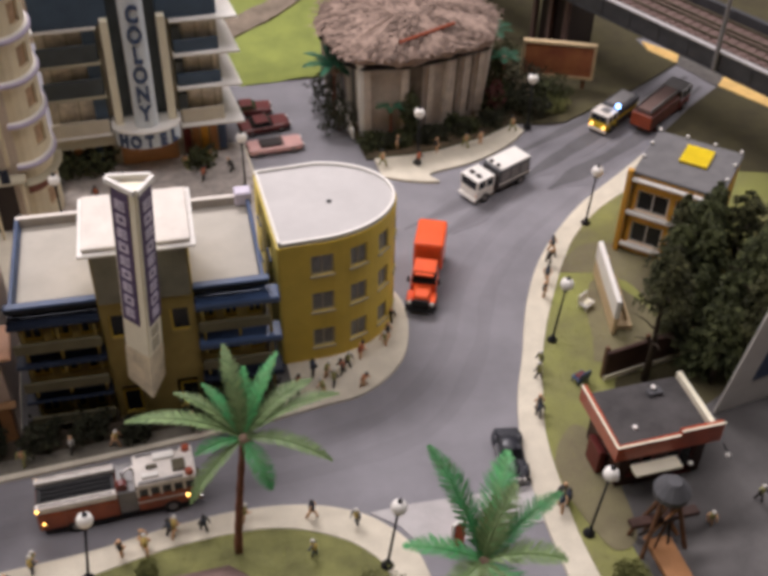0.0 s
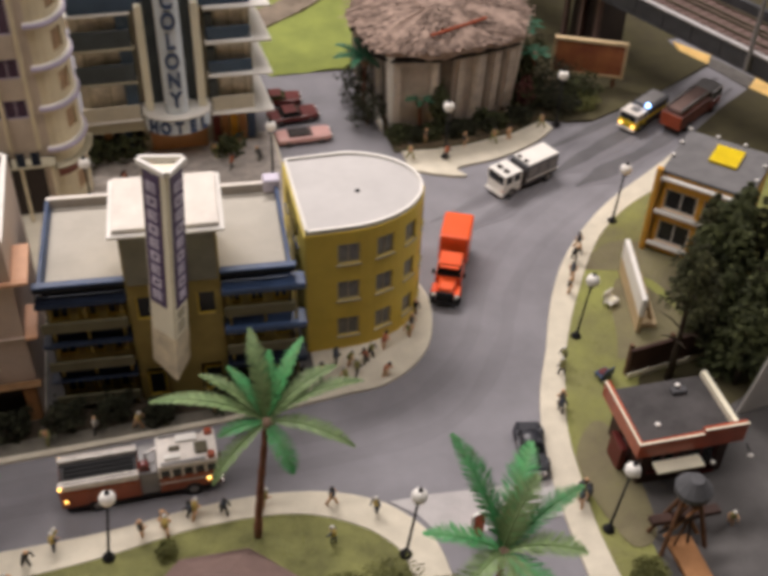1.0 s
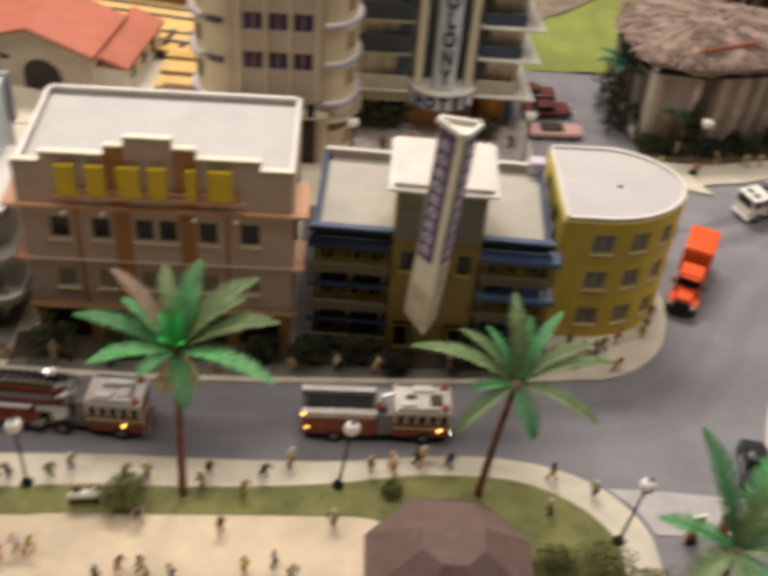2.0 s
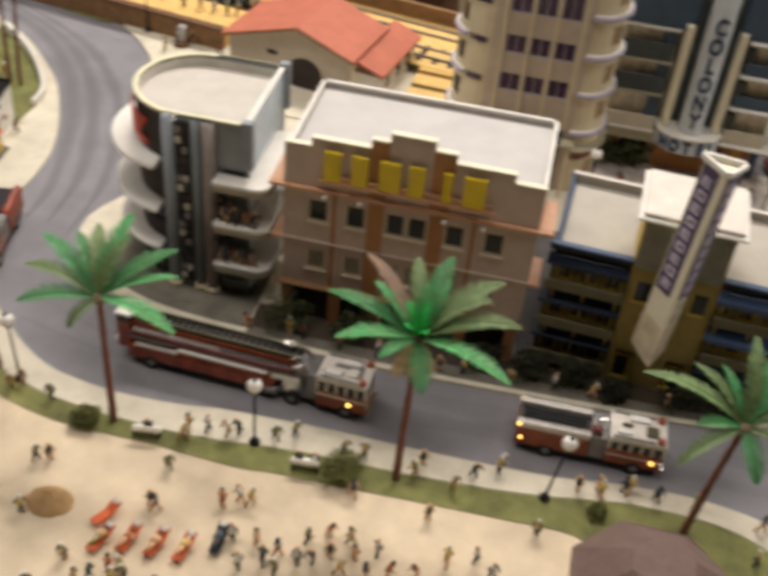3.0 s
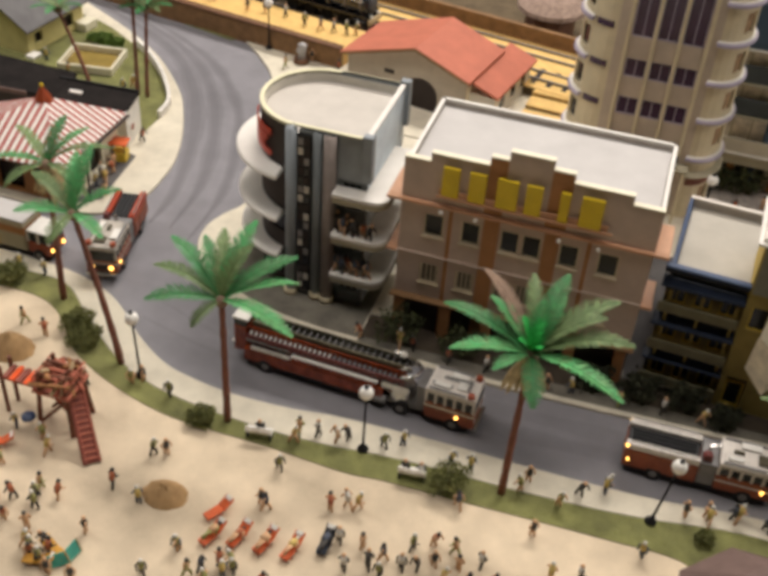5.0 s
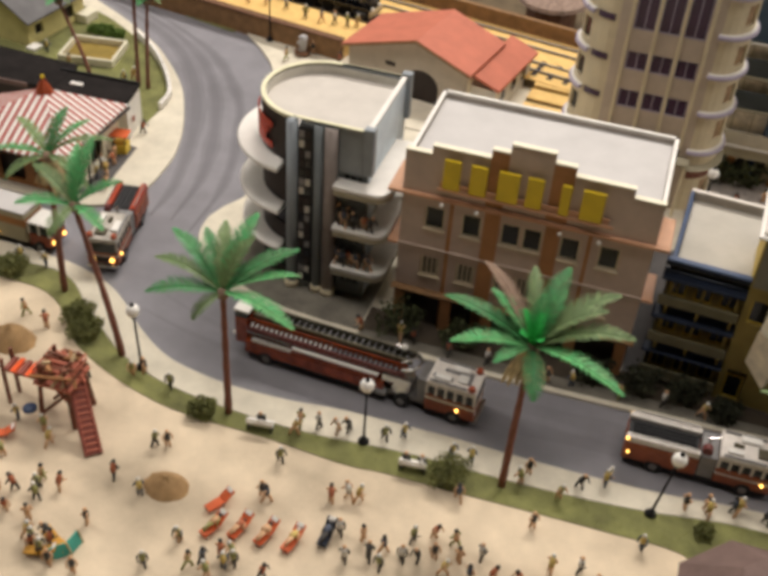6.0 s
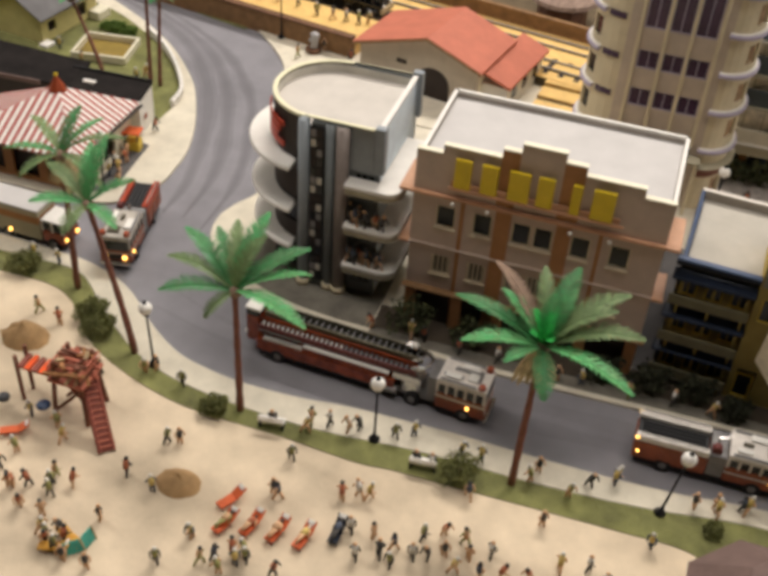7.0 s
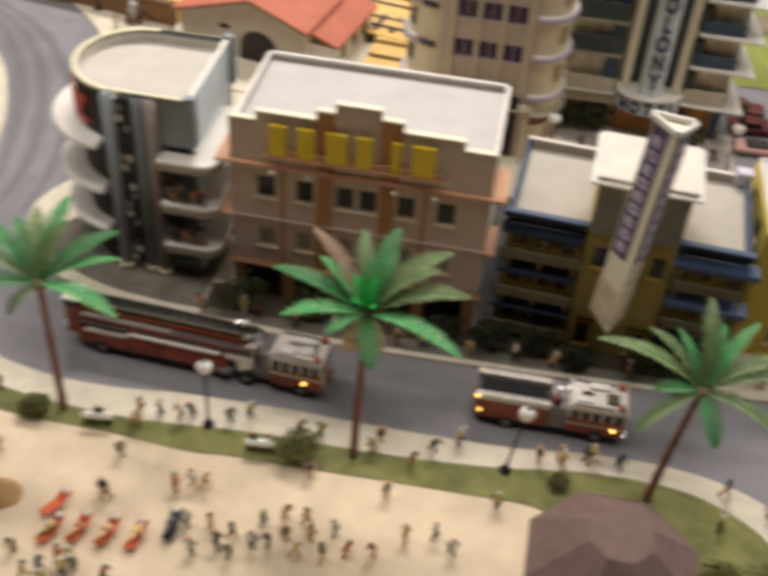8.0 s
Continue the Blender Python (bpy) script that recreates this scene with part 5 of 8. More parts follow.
for x, w in ((-24.4, 12), (-37.2, 12)):
    car = thing("railway_wagon", 0, 0, 0, "dark railway wagon standing on the tracks", "wagon", "wagons on the tracks")
    car.matrix_world = RAIL.matrix_world @ pose(x * U, 1.4 * U, 1.35 * U)
    part("body", box(B(), -w / 2, w / 2, -1.3, 1.3, 0.9, 3.4), DARK, car, bev=0.15)
    part("roof", prism(B(), [(-w / 2, -1.2), (w / 2, -1.2), (w / 2, 1.2), (-w / 2, 1.2)], 3.4, 3.8, [(-w / 2, -0.7), (w / 2, -0.7), (w / 2, 0.7), (-w / 2, 0.7)]), SLATE, car)
    for k in range(4):
        x2 = (-0.42 + 0.28 * k) * w
        part("wheel", tube(B(), [(x2, -1.0, 0.45), (x2, 1.0, 0.45)], 0.45, 12), IRON, car)
LOCOBLACK = mat("glossy_black_paint", (0.014, 0.014, 0.016), 0.22, 0.2, 90, 0.05, spec=0.6, coat=0.4)
loco = thing("steam_locomotive", 0, 0, 0, "glossy black steam locomotive with pale buffer beam", "locomotive")
loco.matrix_world = RAIL.matrix_world @ pose(-11.9 * U, 1.4 * U, 1.35 * U)
part("frame", box(B(), -5.4, 5.2, -1.0, 1.0, 0.7, 1.15), LOCOBLACK, loco, bev=0.05)
boiler = part("boiler", tube(B(), [(-3.2, 0, 2.3), (4.2, 0, 2.3), (5.0, 0, 2.3)], [1.15, 1.1, 1.1], 20), LOCOBLACK, loco, "glossy round boiler", smooth=True)
for x in (-1.6, 0.4, 2.4, 4.1):
    part("boiler_band", tube(B(), [(x, 0, 2.3), (x + 0.14, 0, 2.3)], 1.17, 20), GREYMETAL, boiler)
part("smokebox_door", tube(B(), [(5.0, 0, 2.3), (5.22, 0, 2.3)], [0.95, 0.6], 16), SLATE, loco, "round smokebox door", smooth=True)
part("chimney", tube(B(), [(4.3, 0, 3.2), (4.3, 0, 4.1), (4.3, 0, 4.25)], [0.34, 0.3, 0.42], 14), LOCOBLACK, loco, smooth=True)
for x in (0.1, 2.2):
    part("dome", ball(B(), x, 0, 3.35, 0.46, 1, 1, 0.9), CHROME if x > 1 else LOCOBLACK, loco, "polished steam dome", smooth=True)
for s in (-1, 1):
    y0, y1 = sorted((s * 1.0, s * 1.45))
    part("running_board", box(B(), -3.2, 5.1, y0, y1, 1.35, 1.45), LOCOBLACK, loco)
    part("handrail", tube(B(), [(-3.0, s * 1.16, 2.8), (4.6, s * 1.16, 2.8)], 0.05, 6), CHROME, loco)
    part("cylinder", tube(B(), [(3.5, s * 1.1, 0.75), (4.9, s * 1.1, 0.75)], 0.36, 12), LOCOBLACK, loco, smooth=True)
    for x in (-3.6, -1.6, 0.4, 2.4):
        part("wheel", tube(B(), [(x, s * 0.85, 0.62), (x, s * 1.05, 0.62)], 0.62, 16), IRON, loco)
    part("lamp", ball(B(), 5.3, s * 0.7, 1.35, 0.17, seg=8), GLOBE, loco, "white lamp", smooth=True)
cabin = part("cab", box(B(), -5.4, -3.2, -1.35, 1.35, 1.2, 3.5), LOCOBLACK, loco, bev=0.08)
part("cab_roof", prism(B(), [(-5.6, -1.45), (-3.0, -1.45), (-3.0, 1.45), (-5.6, 1.45)], 3.503, 3.9, [(-5.5, -0.8), (-3.1, -0.8), (-3.1, 0.8), (-5.5, 0.8)]), SLATE, cabin)
part("buffer_beam", box(B(), 5.2, 5.45, -1.3, 1.3, 0.6, 1.15), PALEWOOD, loco, "pale buffer beam", bev=0.04)
for x in (-24,):
    mast = thing("platform_mast", 0, 0, 0, "thin grey mast on the platform", "mast", "platform masts")
    mast.matrix_world = RAIL.matrix_world @ pose(x * U, -2.2 * U, 1.9 * U)
    part("pole", tube(B(), [(0, 0, 0), (0, 0, 3.4)], [0.1, 0.07], 8), GREYMETAL, mast)
    part("lamp_head", ball(B(), 0, 0, 3.5, 0.22, seg=8), GLOBE, mast)
ob = thing("ochre_terrace", -5.2, 46.5, 0.0, "stepped ochre terrace with dark gaps beside the house", "terrace", kind="structure", rz=-4)
for k in range(4):
    part("terrace_step", box(B(), -2.6, 5.4, -4.6 + k * 2.4, -2.7 + k * 2.4, -0.05, 0.8 + 0.12 * k), PLATFORM, ob, "ochre board", bev=0.05)
    part("gap_rail", box(B(), -2.6, 5.4, -2.6 + k * 2.4, -2.4 + k * 2.4, -0.05, 0.7), DARK, ob)
part("planter", box(B(), -1.6, 1.0, -6.4, -5.2, 0.2, 1.5), WOOD, ob, "brown timber box", bev=0.05)
part("planter", box(B(), 1.6, 3.0, -6.2, -5.3, 0.2, 1.9), OCHRE, ob, "brown timber box", bev=0.05)

# ---- thatched house ----
ob = thing("thatched_house", 38.4, 43.4, 0.2, "round timber restaurant under a shaggy thatched roof", "restaurant")
HOUSEWALL = mat("weathered_plaster", (0.50, 0.43, 0.365), 0.8, 0.2, 70, 0.4)
HOUSEGAP = mat("brown_recess", (0.17, 0.135, 0.105), 0.8, 0.25, 70, 0.3)
BLACKWOOD = mat("black_stained_wood", (0.025, 0.02, 0.018), 0.8, 0.3, 90, 0.3)
HOUSEPOST = mat("pale_weathered_timber", (0.58, 0.50, 0.42), 0.8, 0.2, 90, 0.4)
base = [(-5.1, -4.3), (-1.8, -4.8), (1.7, -4.3), (5.1, -3.4), (6.5, 0.4), (5.4, 4.4), (0, 5.8), (-5.8, 4.4), (-6.3, 2.8)]
wall = [(x * 1.06, y * 1.06) for x, y in base]
part("wall", prism(B(), base, 0, 7.2, wall), HOUSEWALL, ob, "weathered beige wall leaning outwards")
for i in range(len(base)):
    (ax, ay), (bx, by) = base[i], base[(i + 1) % len(base)]
    ln = math.hypot(bx - ax, by - ay)
    ux, uy = (bx - ax) / ln, (by - ay) / ln
    n = {0: 1, 1: 2, 2: 5, 8: 6}.get(i, max(1, round(ln / 1.7)))
    lattice = i == len(base) - 1
    for k in range(n):
        f0, f1 = k / n * ln, (k + 1) / n * ln
        if lattice or (k + i) % 2:
            w0, w1 = f0 + 0.28, f1 - 0.28
        else:
            w0, w1 = f0 + 0.05, f0 + 0.62
        quad = []
        for f, z in ((w0, 0.6), (w1, 0.6), (w1, 6.2), (w0, 6.2)):
            g = 1 + 0.06 * z / 7.2
            quad.append(((ax + ux * f) * g, (ay + uy * f) * g, z))
        dark = lattice or (k + i) % 2
        bm = B()
        v0 = [bm.verts.new((x - uy * 0.05, y + ux * 0.05, z)) for x, y, z in quad]
        off = 0.04 if dark else 0.38
        v1 = [bm.verts.new((x + uy * off, y - ux * off, z)) for x, y, z in quad]
        bm.faces.new(v0), bm.faces.new(v1)
        for q in range(4):
            bm.faces.new((v0[q], v0[(q + 1) % 4], v1[(q + 1) % 4], v1[q]))
        part("lattice_pane" if lattice else ("opening" if dark else "pilaster"), bm, WHITE if lattice and k % 2 else (GREYGLASS if lattice else (HOUSEGAP if dark else HOUSEPOST)), ob, "white lattice pane" if lattice else ("dark timber opening" if dark else "pale flat timber pilaster"))
for i in range(len(base)):
    (bx, by), (wx, wy) = base[i], wall[i]
    part("post", tube(B(), [(bx * 1.02, by * 1.02, 0), (wx * 1.03, wy * 1.03, 7.2)], [0.3, 0.36], 8), WHITE if i == 0 else HOUSEPOST, ob, "pale corner post")
rng = random.Random(12)
bm = B()
EAVES = [(-6.9, -4.1), (-5.9, -5.2), (-2.0, -5.9), (1.9, -5.3), (5.9, -4.2), (7.9, 0.4), (6.5, 5.2), (0.2, 6.9), (-6.6, 5.4), (-8.0, 1.2)]
edge_line = []
for (ax, ay), (bx, by) in zip(EAVES, EAVES[1:] + EAVES[:1]):
    edge_line += [(ax + (bx - ax) * k / 6, ay + (by - ay) * k / 6) for k in range(6)]
ringsv, NR = [], len(edge_line)
for f, z in ((0.97, 6.75), (1.0, 7.35), (0.82, 7.95), (0.58, 8.4), (0.3, 8.75)):
    rowv = []
    for x, y in edge_line:
        wob = f * (1 + rng.uniform(-0.022, 0.022))
        rowv.append(bm.verts.new((x * wob, y * wob, z + rng.uniform(-0.16, 0.16) + 0.45 * noise.noise(Vector((x * 0.35, y * 0.35, 2.0))) * (1.1 - 0.5 * f))))
    ringsv.append(rowv)
for q, w in zip(ringsv, ringsv[1:]):
    for i in range(NR):
        bm.faces.new((q[i], q[(i + 1) % NR], w[(i + 1) % NR], w[i]))
bm.faces.new(ringsv[-1]), bm.faces.new(ringsv[0])
roof = part("thatch_roof", bm, THATCH, ob, "shaggy red-brown thatched roof")
part("eave_beam", prism(B(), [(x * 0.96, y * 0.96) for x, y in EAVES], 6.35, 6.6), BLACKWOOD, roof, "black eave beam", bev=0.05)
bm = B()
for _ in range(2600):
    f, (ex, ey) = math.sqrt(rng.uniform(0.01, 1.0)), rng.choice(edge_line)
    x, y = ex * f + rng.uniform(-0.4, 0.4), ey * f + rng.uniform(-0.4, 0.4)
    a = math.atan2(y, x)
    z = 8.8 - 1.45 * f**2.0 + 0.1
    dx, dy, s = math.cos(a), math.sin(a), rng.uniform(0.25, 0.6)
    px, py = -dy * 0.12, dx * 0.12
    bm.faces.new([bm.verts.new(p) for p in ((x - px, y - py, z), (x + px, y + py, z), (x + dx * s, y + dy * s, z - s * rng.uniform(0.05, 0.7) + 0.1))])
part("thatch_straw", bm, THATCH, roof)
part("red_ridge_pole", tube(B(), [(-2.3, -4.5, 8.2), (2.7, -3.1, 8.6)], 0.14, 6), RED, roof, "thin red pole lying on the thatch")
for i, (x, y, r, h) in enumerate(((31.4, 40.2, 1.6, 2.6), (33.6, 37.4, 1.2, 0.9), (36, 37.2, 1.1, 0.8), (39, 37.2, 1.2, 0.9), (42, 37.8, 1.1, 0.9), (45.4, 40.2, 1.8, 2.6), (48.2, 41.8, 2.2, 3.0), (50.6, 40.8, 1.8, 2.2), (47, 46, 2.4, 5), (31.2, 44, 1.6, 3.4))):
    bush(x, y, r, h, "dark green shrub round the thatched house", 80 + i, 900, 0.17, (DEEPLEAF, DARKLEAF, DARKLEAF)[i % 3])
for i, (x, y, ln) in enumerate(((31.6, 42.6, 3.1), (46.4, 45.5, 2.2))):
    palm(x, y, (0.1, 0.2, 4.2), [(a, 15, ln, 0.5, "t") for a in (5, 50, 95, 142, 190, 235, 281, 326)], "small dark palm beside the thatched house", 90 + i, trunk=0.14)

ob = thing("thatched_hut", -9.1, 62.0, 0, "round thatched hut beyond the railway wall", "hut")
part("wall", prism(B(), [(2.6 * math.cos(radians(a)), 2.2 * math.sin(radians(a))) for a in range(0, 360, 30)], 0, 3.0), WOOD, ob)
part("thatch_roof", tube(B(), [(0, 0, 2.8), (0, 0, 3.2), (0, 0, 4.0), (0, 0, 4.6)], [3.6, 3.5, 2.2, 0.3], 16), THATCH, ob, "shaggy thatched roof")

REDLEAF = mat("dark_red_leaf", (0.16, 0.05, 0.04), 0.9, 0.4, 90, 0.0, 700, col2=(0.05, 0.02, 0.018))
for i, (x, y, r, h) in enumerate(((46.6, 39.4, 1.5, 2.2), (48.3, 38.6, 1.4, 1.8), (44.2, 38.0, 1.2, 1.3), (38.0, 37.0, 1.0, 0.9), (41.2, 37.4, 1.0, 1.0), (34.6, 37.0, 1.0, 0.9))):
    bush(x, y, r, h, "dark green shrub round the thatched house", 210 + i, 900, 0.16, DEEPLEAF)
bush(50.4, 39.4, 1.5, 1.2, "yellow-green shrub below the billboard", 220, 1400, 0.14, HEDGE)
for i, (x, y, tall) in enumerate(((35.4, 38.3, 2.6), (46.0, 40.8, 4.4))):
    palm(x, y, (0, 0.1, tall), [(a, 10, 1.5, 0.4, "t") for a in (10, 70, 130, 190, 250, 310)], "small dark palm before the restaurant wall", 94 + i, trunk=0.12)
ob = thing("garden_fence", 31.9, 42.0, 0.2, "broken white picket fence beside the thatched house", "fence", rz=95)
for k in range(11):
    part("picket", box(B(), -3.6 + k * 0.68, -3.25 + k * 0.68, -0.06, 0.06, 0.1, 1.1 + 0.25 * (k % 3)), WHITE, ob)
for z in (0.4, 0.85):
    part("rail", box(B(), -3.7, 3.7, 0.063, 0.14, z, z + 0.12), WHITE, ob)
bush(36.9, 37.9, 0.8, 4.4, "tall dark green climber before the restaurant wall", 201, 700, 0.22, DARKLEAF)
bush(40.6, 38.0, 0.6, 1.6, "dark green shrub round the thatched house", 202, 300, 0.22, DARKLEAF)
bush(44.9, 39.4, 0.8, 3.2, "dark red shrub round the thatched house", 203, 500, 0.22, REDLEAF)
bush(45.4, 41.4, 0.9, 5.2, "tall dark green climber before the restaurant wall", 204, 600, 0.22, DARKLEAF)

# ---- east side buildings ----
ROOFSLATE = mat("grey_roof_felt", (0.15, 0.145, 0.145), 0.8, 0.15, 60, 0.3)
ob = thing("orange_shop", 51.7, 19.9, 0.2, "orange flat-roofed shop with grey roof and yellow sign", "shop", rz=-44)
pierced(ob, "front_wall", [(-2.9, -2.9), (3.1, -2.9)], 0, 6.6, [(0.5, 2.8, 0.9, 2.7), (3.2, 5.6, 0.9, 2.7), (0.5, 2.8, 3.7, 5.4), (3.2, 5.6, 3.7, 5.4)], SHOPYEL, GLASS, WHITE, 1)
pierced(ob, "side_wall", [(-2.9, 2.9), (-2.9, -2.9)], 0, 6.6, [(0.8, 2.4, 3.9, 5.6), (3.2, 5.0, 3.9, 5.6), (3.2, 5.0, 1.0, 2.8)], SHOPYEL, GLASS, WHITE, 1)
part("side_wall", facade(B(), [(3.1, -2.9), (3.1, 2.9)], 0, 6.6, []), SHOPYEL, ob)
part("back_wall", facade(B(), [(3.1, 2.9), (-2.9, 2.9)], 0, 6.6, []), SHOPYEL, ob)
part("roof", box(B(), -3.0, 3.2, -3.0, 3.0, 6.602, 6.85), ROOFSLATE, ob, "grey felt roof", bev=0.05)
for z in (0.6, 3.4, 6.2):
    part("white_slab", box(B(), -2.9, 3.2, -3.3, -2.92, z, z + 0.2), WHITE, ob, "white floor slab", bev=0.03)
part("roof_sign", box(B(), -0.6, 1.4, -0.4, 1.9, 6.852, 7.1), SIGNYEL, ob, "yellow panel lying on the roof", bev=0.05)
part("corner_post", box(B(), -3.3, -2.9, -3.3, -2.9, 0, 7.0), SHOPYEL, ob, bev=0.04)
for x, y in ((-2.9, 2.9), (-0.9, 2.9), (1.1, 2.9), (3.0, 2.9), (-2.9, 0.9), (-2.9, -1.0), (3.0, -1.0), (3.0, 1.0)):
    part("roof_finial", ball(B(), x, y, 7.0, 0.14, seg=8), GLOBE, ob, smooth=True)

DINERRED = mat("glossy_orange_red", (0.40, 0.075, 0.03), 0.35, 0.2, 90, 0.05, coat=0.2)
DINERROOF = mat("black_grey_felt", (0.062, 0.057, 0.056), 0.8, 0.3, 60, 0.3)
# wall colour darkened to hold the shade below the parapet
DINER = mat("shaded_diner_red", (0.055, 0.026, 0.02), 0.6, 0.2, 90, 0.1)
ob = thing("red_diner", 40.2, 1.3, 0.2, "small red-walled diner with dark grey flat roof", "diner")
pierced(ob, "front_wall", [(-2.3, -1.7), (3.0, -1.7)], 0, 3.45, [(0.6, 2.2, 1.0, 2.6), (2.9, 4.7, 0.2, 2.6)], DINER, GLASS, DARKRED, 1)
part("side_wall", facade(B(), [(3.0, -1.45), (3.0, 2.0)], 0, 3.4, []), DINER, ob)
pierced(ob, "side_wall", [(-2.3, 2.0), (-2.3, -1.45)], 0, 3.45, [(1.0, 2.4, 1.0, 2.6)], DINER, GLASS, DARKRED, 1)
part("back_wall", facade(B(), [(3.0, 2.25), (-2.3, 2.25)], 0, 3.45, []), DINER, ob)
part("roof", box(B(), -2.95, 2.94, -2.24, 2.4, 3.455, 3.7), DINERROOF, ob, "dark grey felt roof")
part("parapet", facade(B(), [(-3.2, 2.4), (-3.2, -2.5), (0.6, -2.5)], 3.4, 4.5, [], 0.3), DINERRED, ob, "red parapet")
part("parapet", facade(B(), [(0.6, -2.5), (3.2, -2.5)], 3.4, 4.8, [], 0.3), DINERRED, ob, "red parapet")
part("parapet", facade(B(), [(3.2, -2.2), (3.2, 2.4)], 3.405, 4.1, [], 0.3), CREAM, ob, "cream parapet")
part("parapet_cap", box(B(), -3.23, 0.58, -2.53, -2.42, 4.503, 4.55), CREAM, ob, "thin cream capping")
part("parapet_cap", box(B(), -3.23, -3.12, -2.417, 2.4, 4.503, 4.55), CREAM, ob, "thin cream capping")
part("parapet_cap", box(B(), 0.58, 3.23, -2.53, -2.42, 4.803, 4.85), CREAM, ob, "thin cream capping")
part("roof_vent", ball(B(), -1.2, -0.7, 3.75, 0.17, 1, 1, 0.6, seg=8), GLOBE, ob, "small white roof vent", smooth=True)
part("roof_vent", box(B(), 0.6, 1.5, 1.2, 1.7, 3.703, 3.95), SLATE, ob, "dark roof box", bev=0.05)
part("roof_vent", ball(B(), 1.0, 1.6, 4.1, 0.17, 1, 1, 0.7, seg=8), GLOBE, ob, "small white roof vent", smooth=True)
part("side_porch", box(B(), -3.0, -2.56, -0.6, 0.9, 0.1, 1.9), DARKRED, ob, "dark red side porch", bev=0.05)
part("awning", prism(B(), [(-2.2, -2.52), (0.6, -2.52), (0.6, -3.35), (-2.2, -3.35)], 2.75, 2.95), CREAM, ob, "cream awning", bev=0.04)
for x in (-3.2, -0.6, 1.3, 3.6):
    part("wall_lamp", ball(B(), x, -3.0, 2.6, 0.15, seg=8), GLOBE, ob, "small white lamp", smooth=True)
    part("lamp_arm", tube(B(), [(x, -2.4, 2.9), (x, -3.0, 2.7)], 0.05, 6), IRON, ob)

HOARDING = mat("hoarding_brown", (0.052, 0.022, 0.014), 0.7, 0.3, 60, 0.2)
ob = thing("leaning_board", 43.9, 14.4, 0.2, "tall white board standing on a timber frame", "board", rz=-103)
part("lower_panel", box(B(), -3.2, 3.2, -0.12, 0.17, 0.1, 1.5), PALEWOOD, ob, "tan lower panel", bev=0.04)
bm = box(B(), -3.2, 3.2, -0.15, 0.2, 1.503, 3.0)
part("panel", bm, WHITE, ob, "white panel", bev=0.05)
for x in (-2.0, 0, 2.0):
    part("strut", tube(B(), [(x, 1.2, 0), (x, 0.3, 2.6)], 0.14, 6), PALEWOOD, ob)
part("foot_rail", box(B(), -2.6, 2.6, 0.2, 1.4, 0, 0.35), PALEWOOD, ob)
ob = thing("red_hoarding", 43.95, 8.0, 0.2, "dark brown hoarding with pale base rail", "hoarding", rz=8)
part("panel", box(B(), -3.2, 3.4, 0, 0.3, 0.4, 2.4), HOARDING, ob, bev=0.05)
part("rail", box(B(), -3.2, 3.4, -0.12, 0.0, 0.15, 0.5), CREAM, ob)
for x in (-3, 0, 3.2):
    part("post", box(B(), x - 0.12, x + 0.12, 0.302, 0.5, 0, 2.6), WOOD, ob)
DARKPANEL = mat("weathered_panel", (0.50, 0.20, 0.07), 0.8, 0.35, 34, 0.3, col2=(0.17, 0.035, 0.025))
ob = thing("timber_billboard", 51.9, 42.6, 0.2, "brown timber billboard on legs", "billboard", rz=-24)
part("panel", box(B(), -3.0, 3.0, 0, 0.3, 1.2, 4.2), DARKPANEL, ob, "brown weathered panel")
for z in (1.0, 4.1):
    part("frame_bar", box(B(), -3.2, 3.2, -0.12, 0.42, z, z + 0.25), PALEWOOD, ob)
for x in (-3.2, 2.95):
    part("frame_bar", box(B(), x, x + 0.25, -0.1, 0.4, 1.252, 4.098), PALEWOOD, ob)
for x in (-2.4, 2.4):
    part("leg", box(B(), x - 0.18, x + 0.18, 0.05, 0.3, 0, 1.0), WOOD, ob)
ob = thing("white_blue_building", 46.2, 3.2, 0.2, "white building edge with a blue painted field", "building", rz=8)
part("wall", upright(B(), [(0, 0), (9, 0), (9, 12), (2.7, 12), (0, 0.3)], 0, 0.14), WHITE, ob, "white sloping wall", bev=0.08)
part("blue_field", upright(B(), [(2.3, 2.2), (8, 2.4), (8, 11), (4.3, 11)], -0.06, -0.003), BLUE, ob, "blue painted field")

# elevated railway in the north-east
ob = thing("viaduct", 63.37, 35.9, 0, "dark steel railway viaduct with pale coping and brown trackbed", "viaduct", kind="structure", rz=-65.5)
GIRDER = mat("dark_girder_steel", (0.055, 0.055, 0.058), 0.6, 0.25, 60, 0.2)
part("deck", box(B(), -40, 40, -4.5, 0.6, 7.6, 8.2), GREYMETAL, ob, bev=0.05)
part("edge_beam", box(B(), -40, 40, -5.3, -4.5, 7.2, 8.7), GIRDER, ob, "dark steel edge beam", bev=0.06)
part("beam_flange", box(B(), -40, 40, -5.42, -4.5, 7.1, 7.197), GIRDER, ob)
part("coping", box(B(), -40, 40, -5.4, -5.0, 8.703, 8.92), CONCRETE, ob, "pale coping strip", bev=0.05)
for k in range(27):
    part("web_stiffener", box(B(), -39 + k * 3, -38.8 + k * 3, -5.38, -5.303, 7.2, 8.7), GIRDER, ob)
part("trackbed", box(B(), -40, 40, -4.5, 0.3, 8.203, 8.6), HUTROOF, ob, "brown trackbed")
for y in (-3.6, -2.3, -1.6, -0.3):
    part("rail", box(B(), -40, 40, y - 0.07, y + 0.07, 8.72, 8.86), BRONZE, ob)
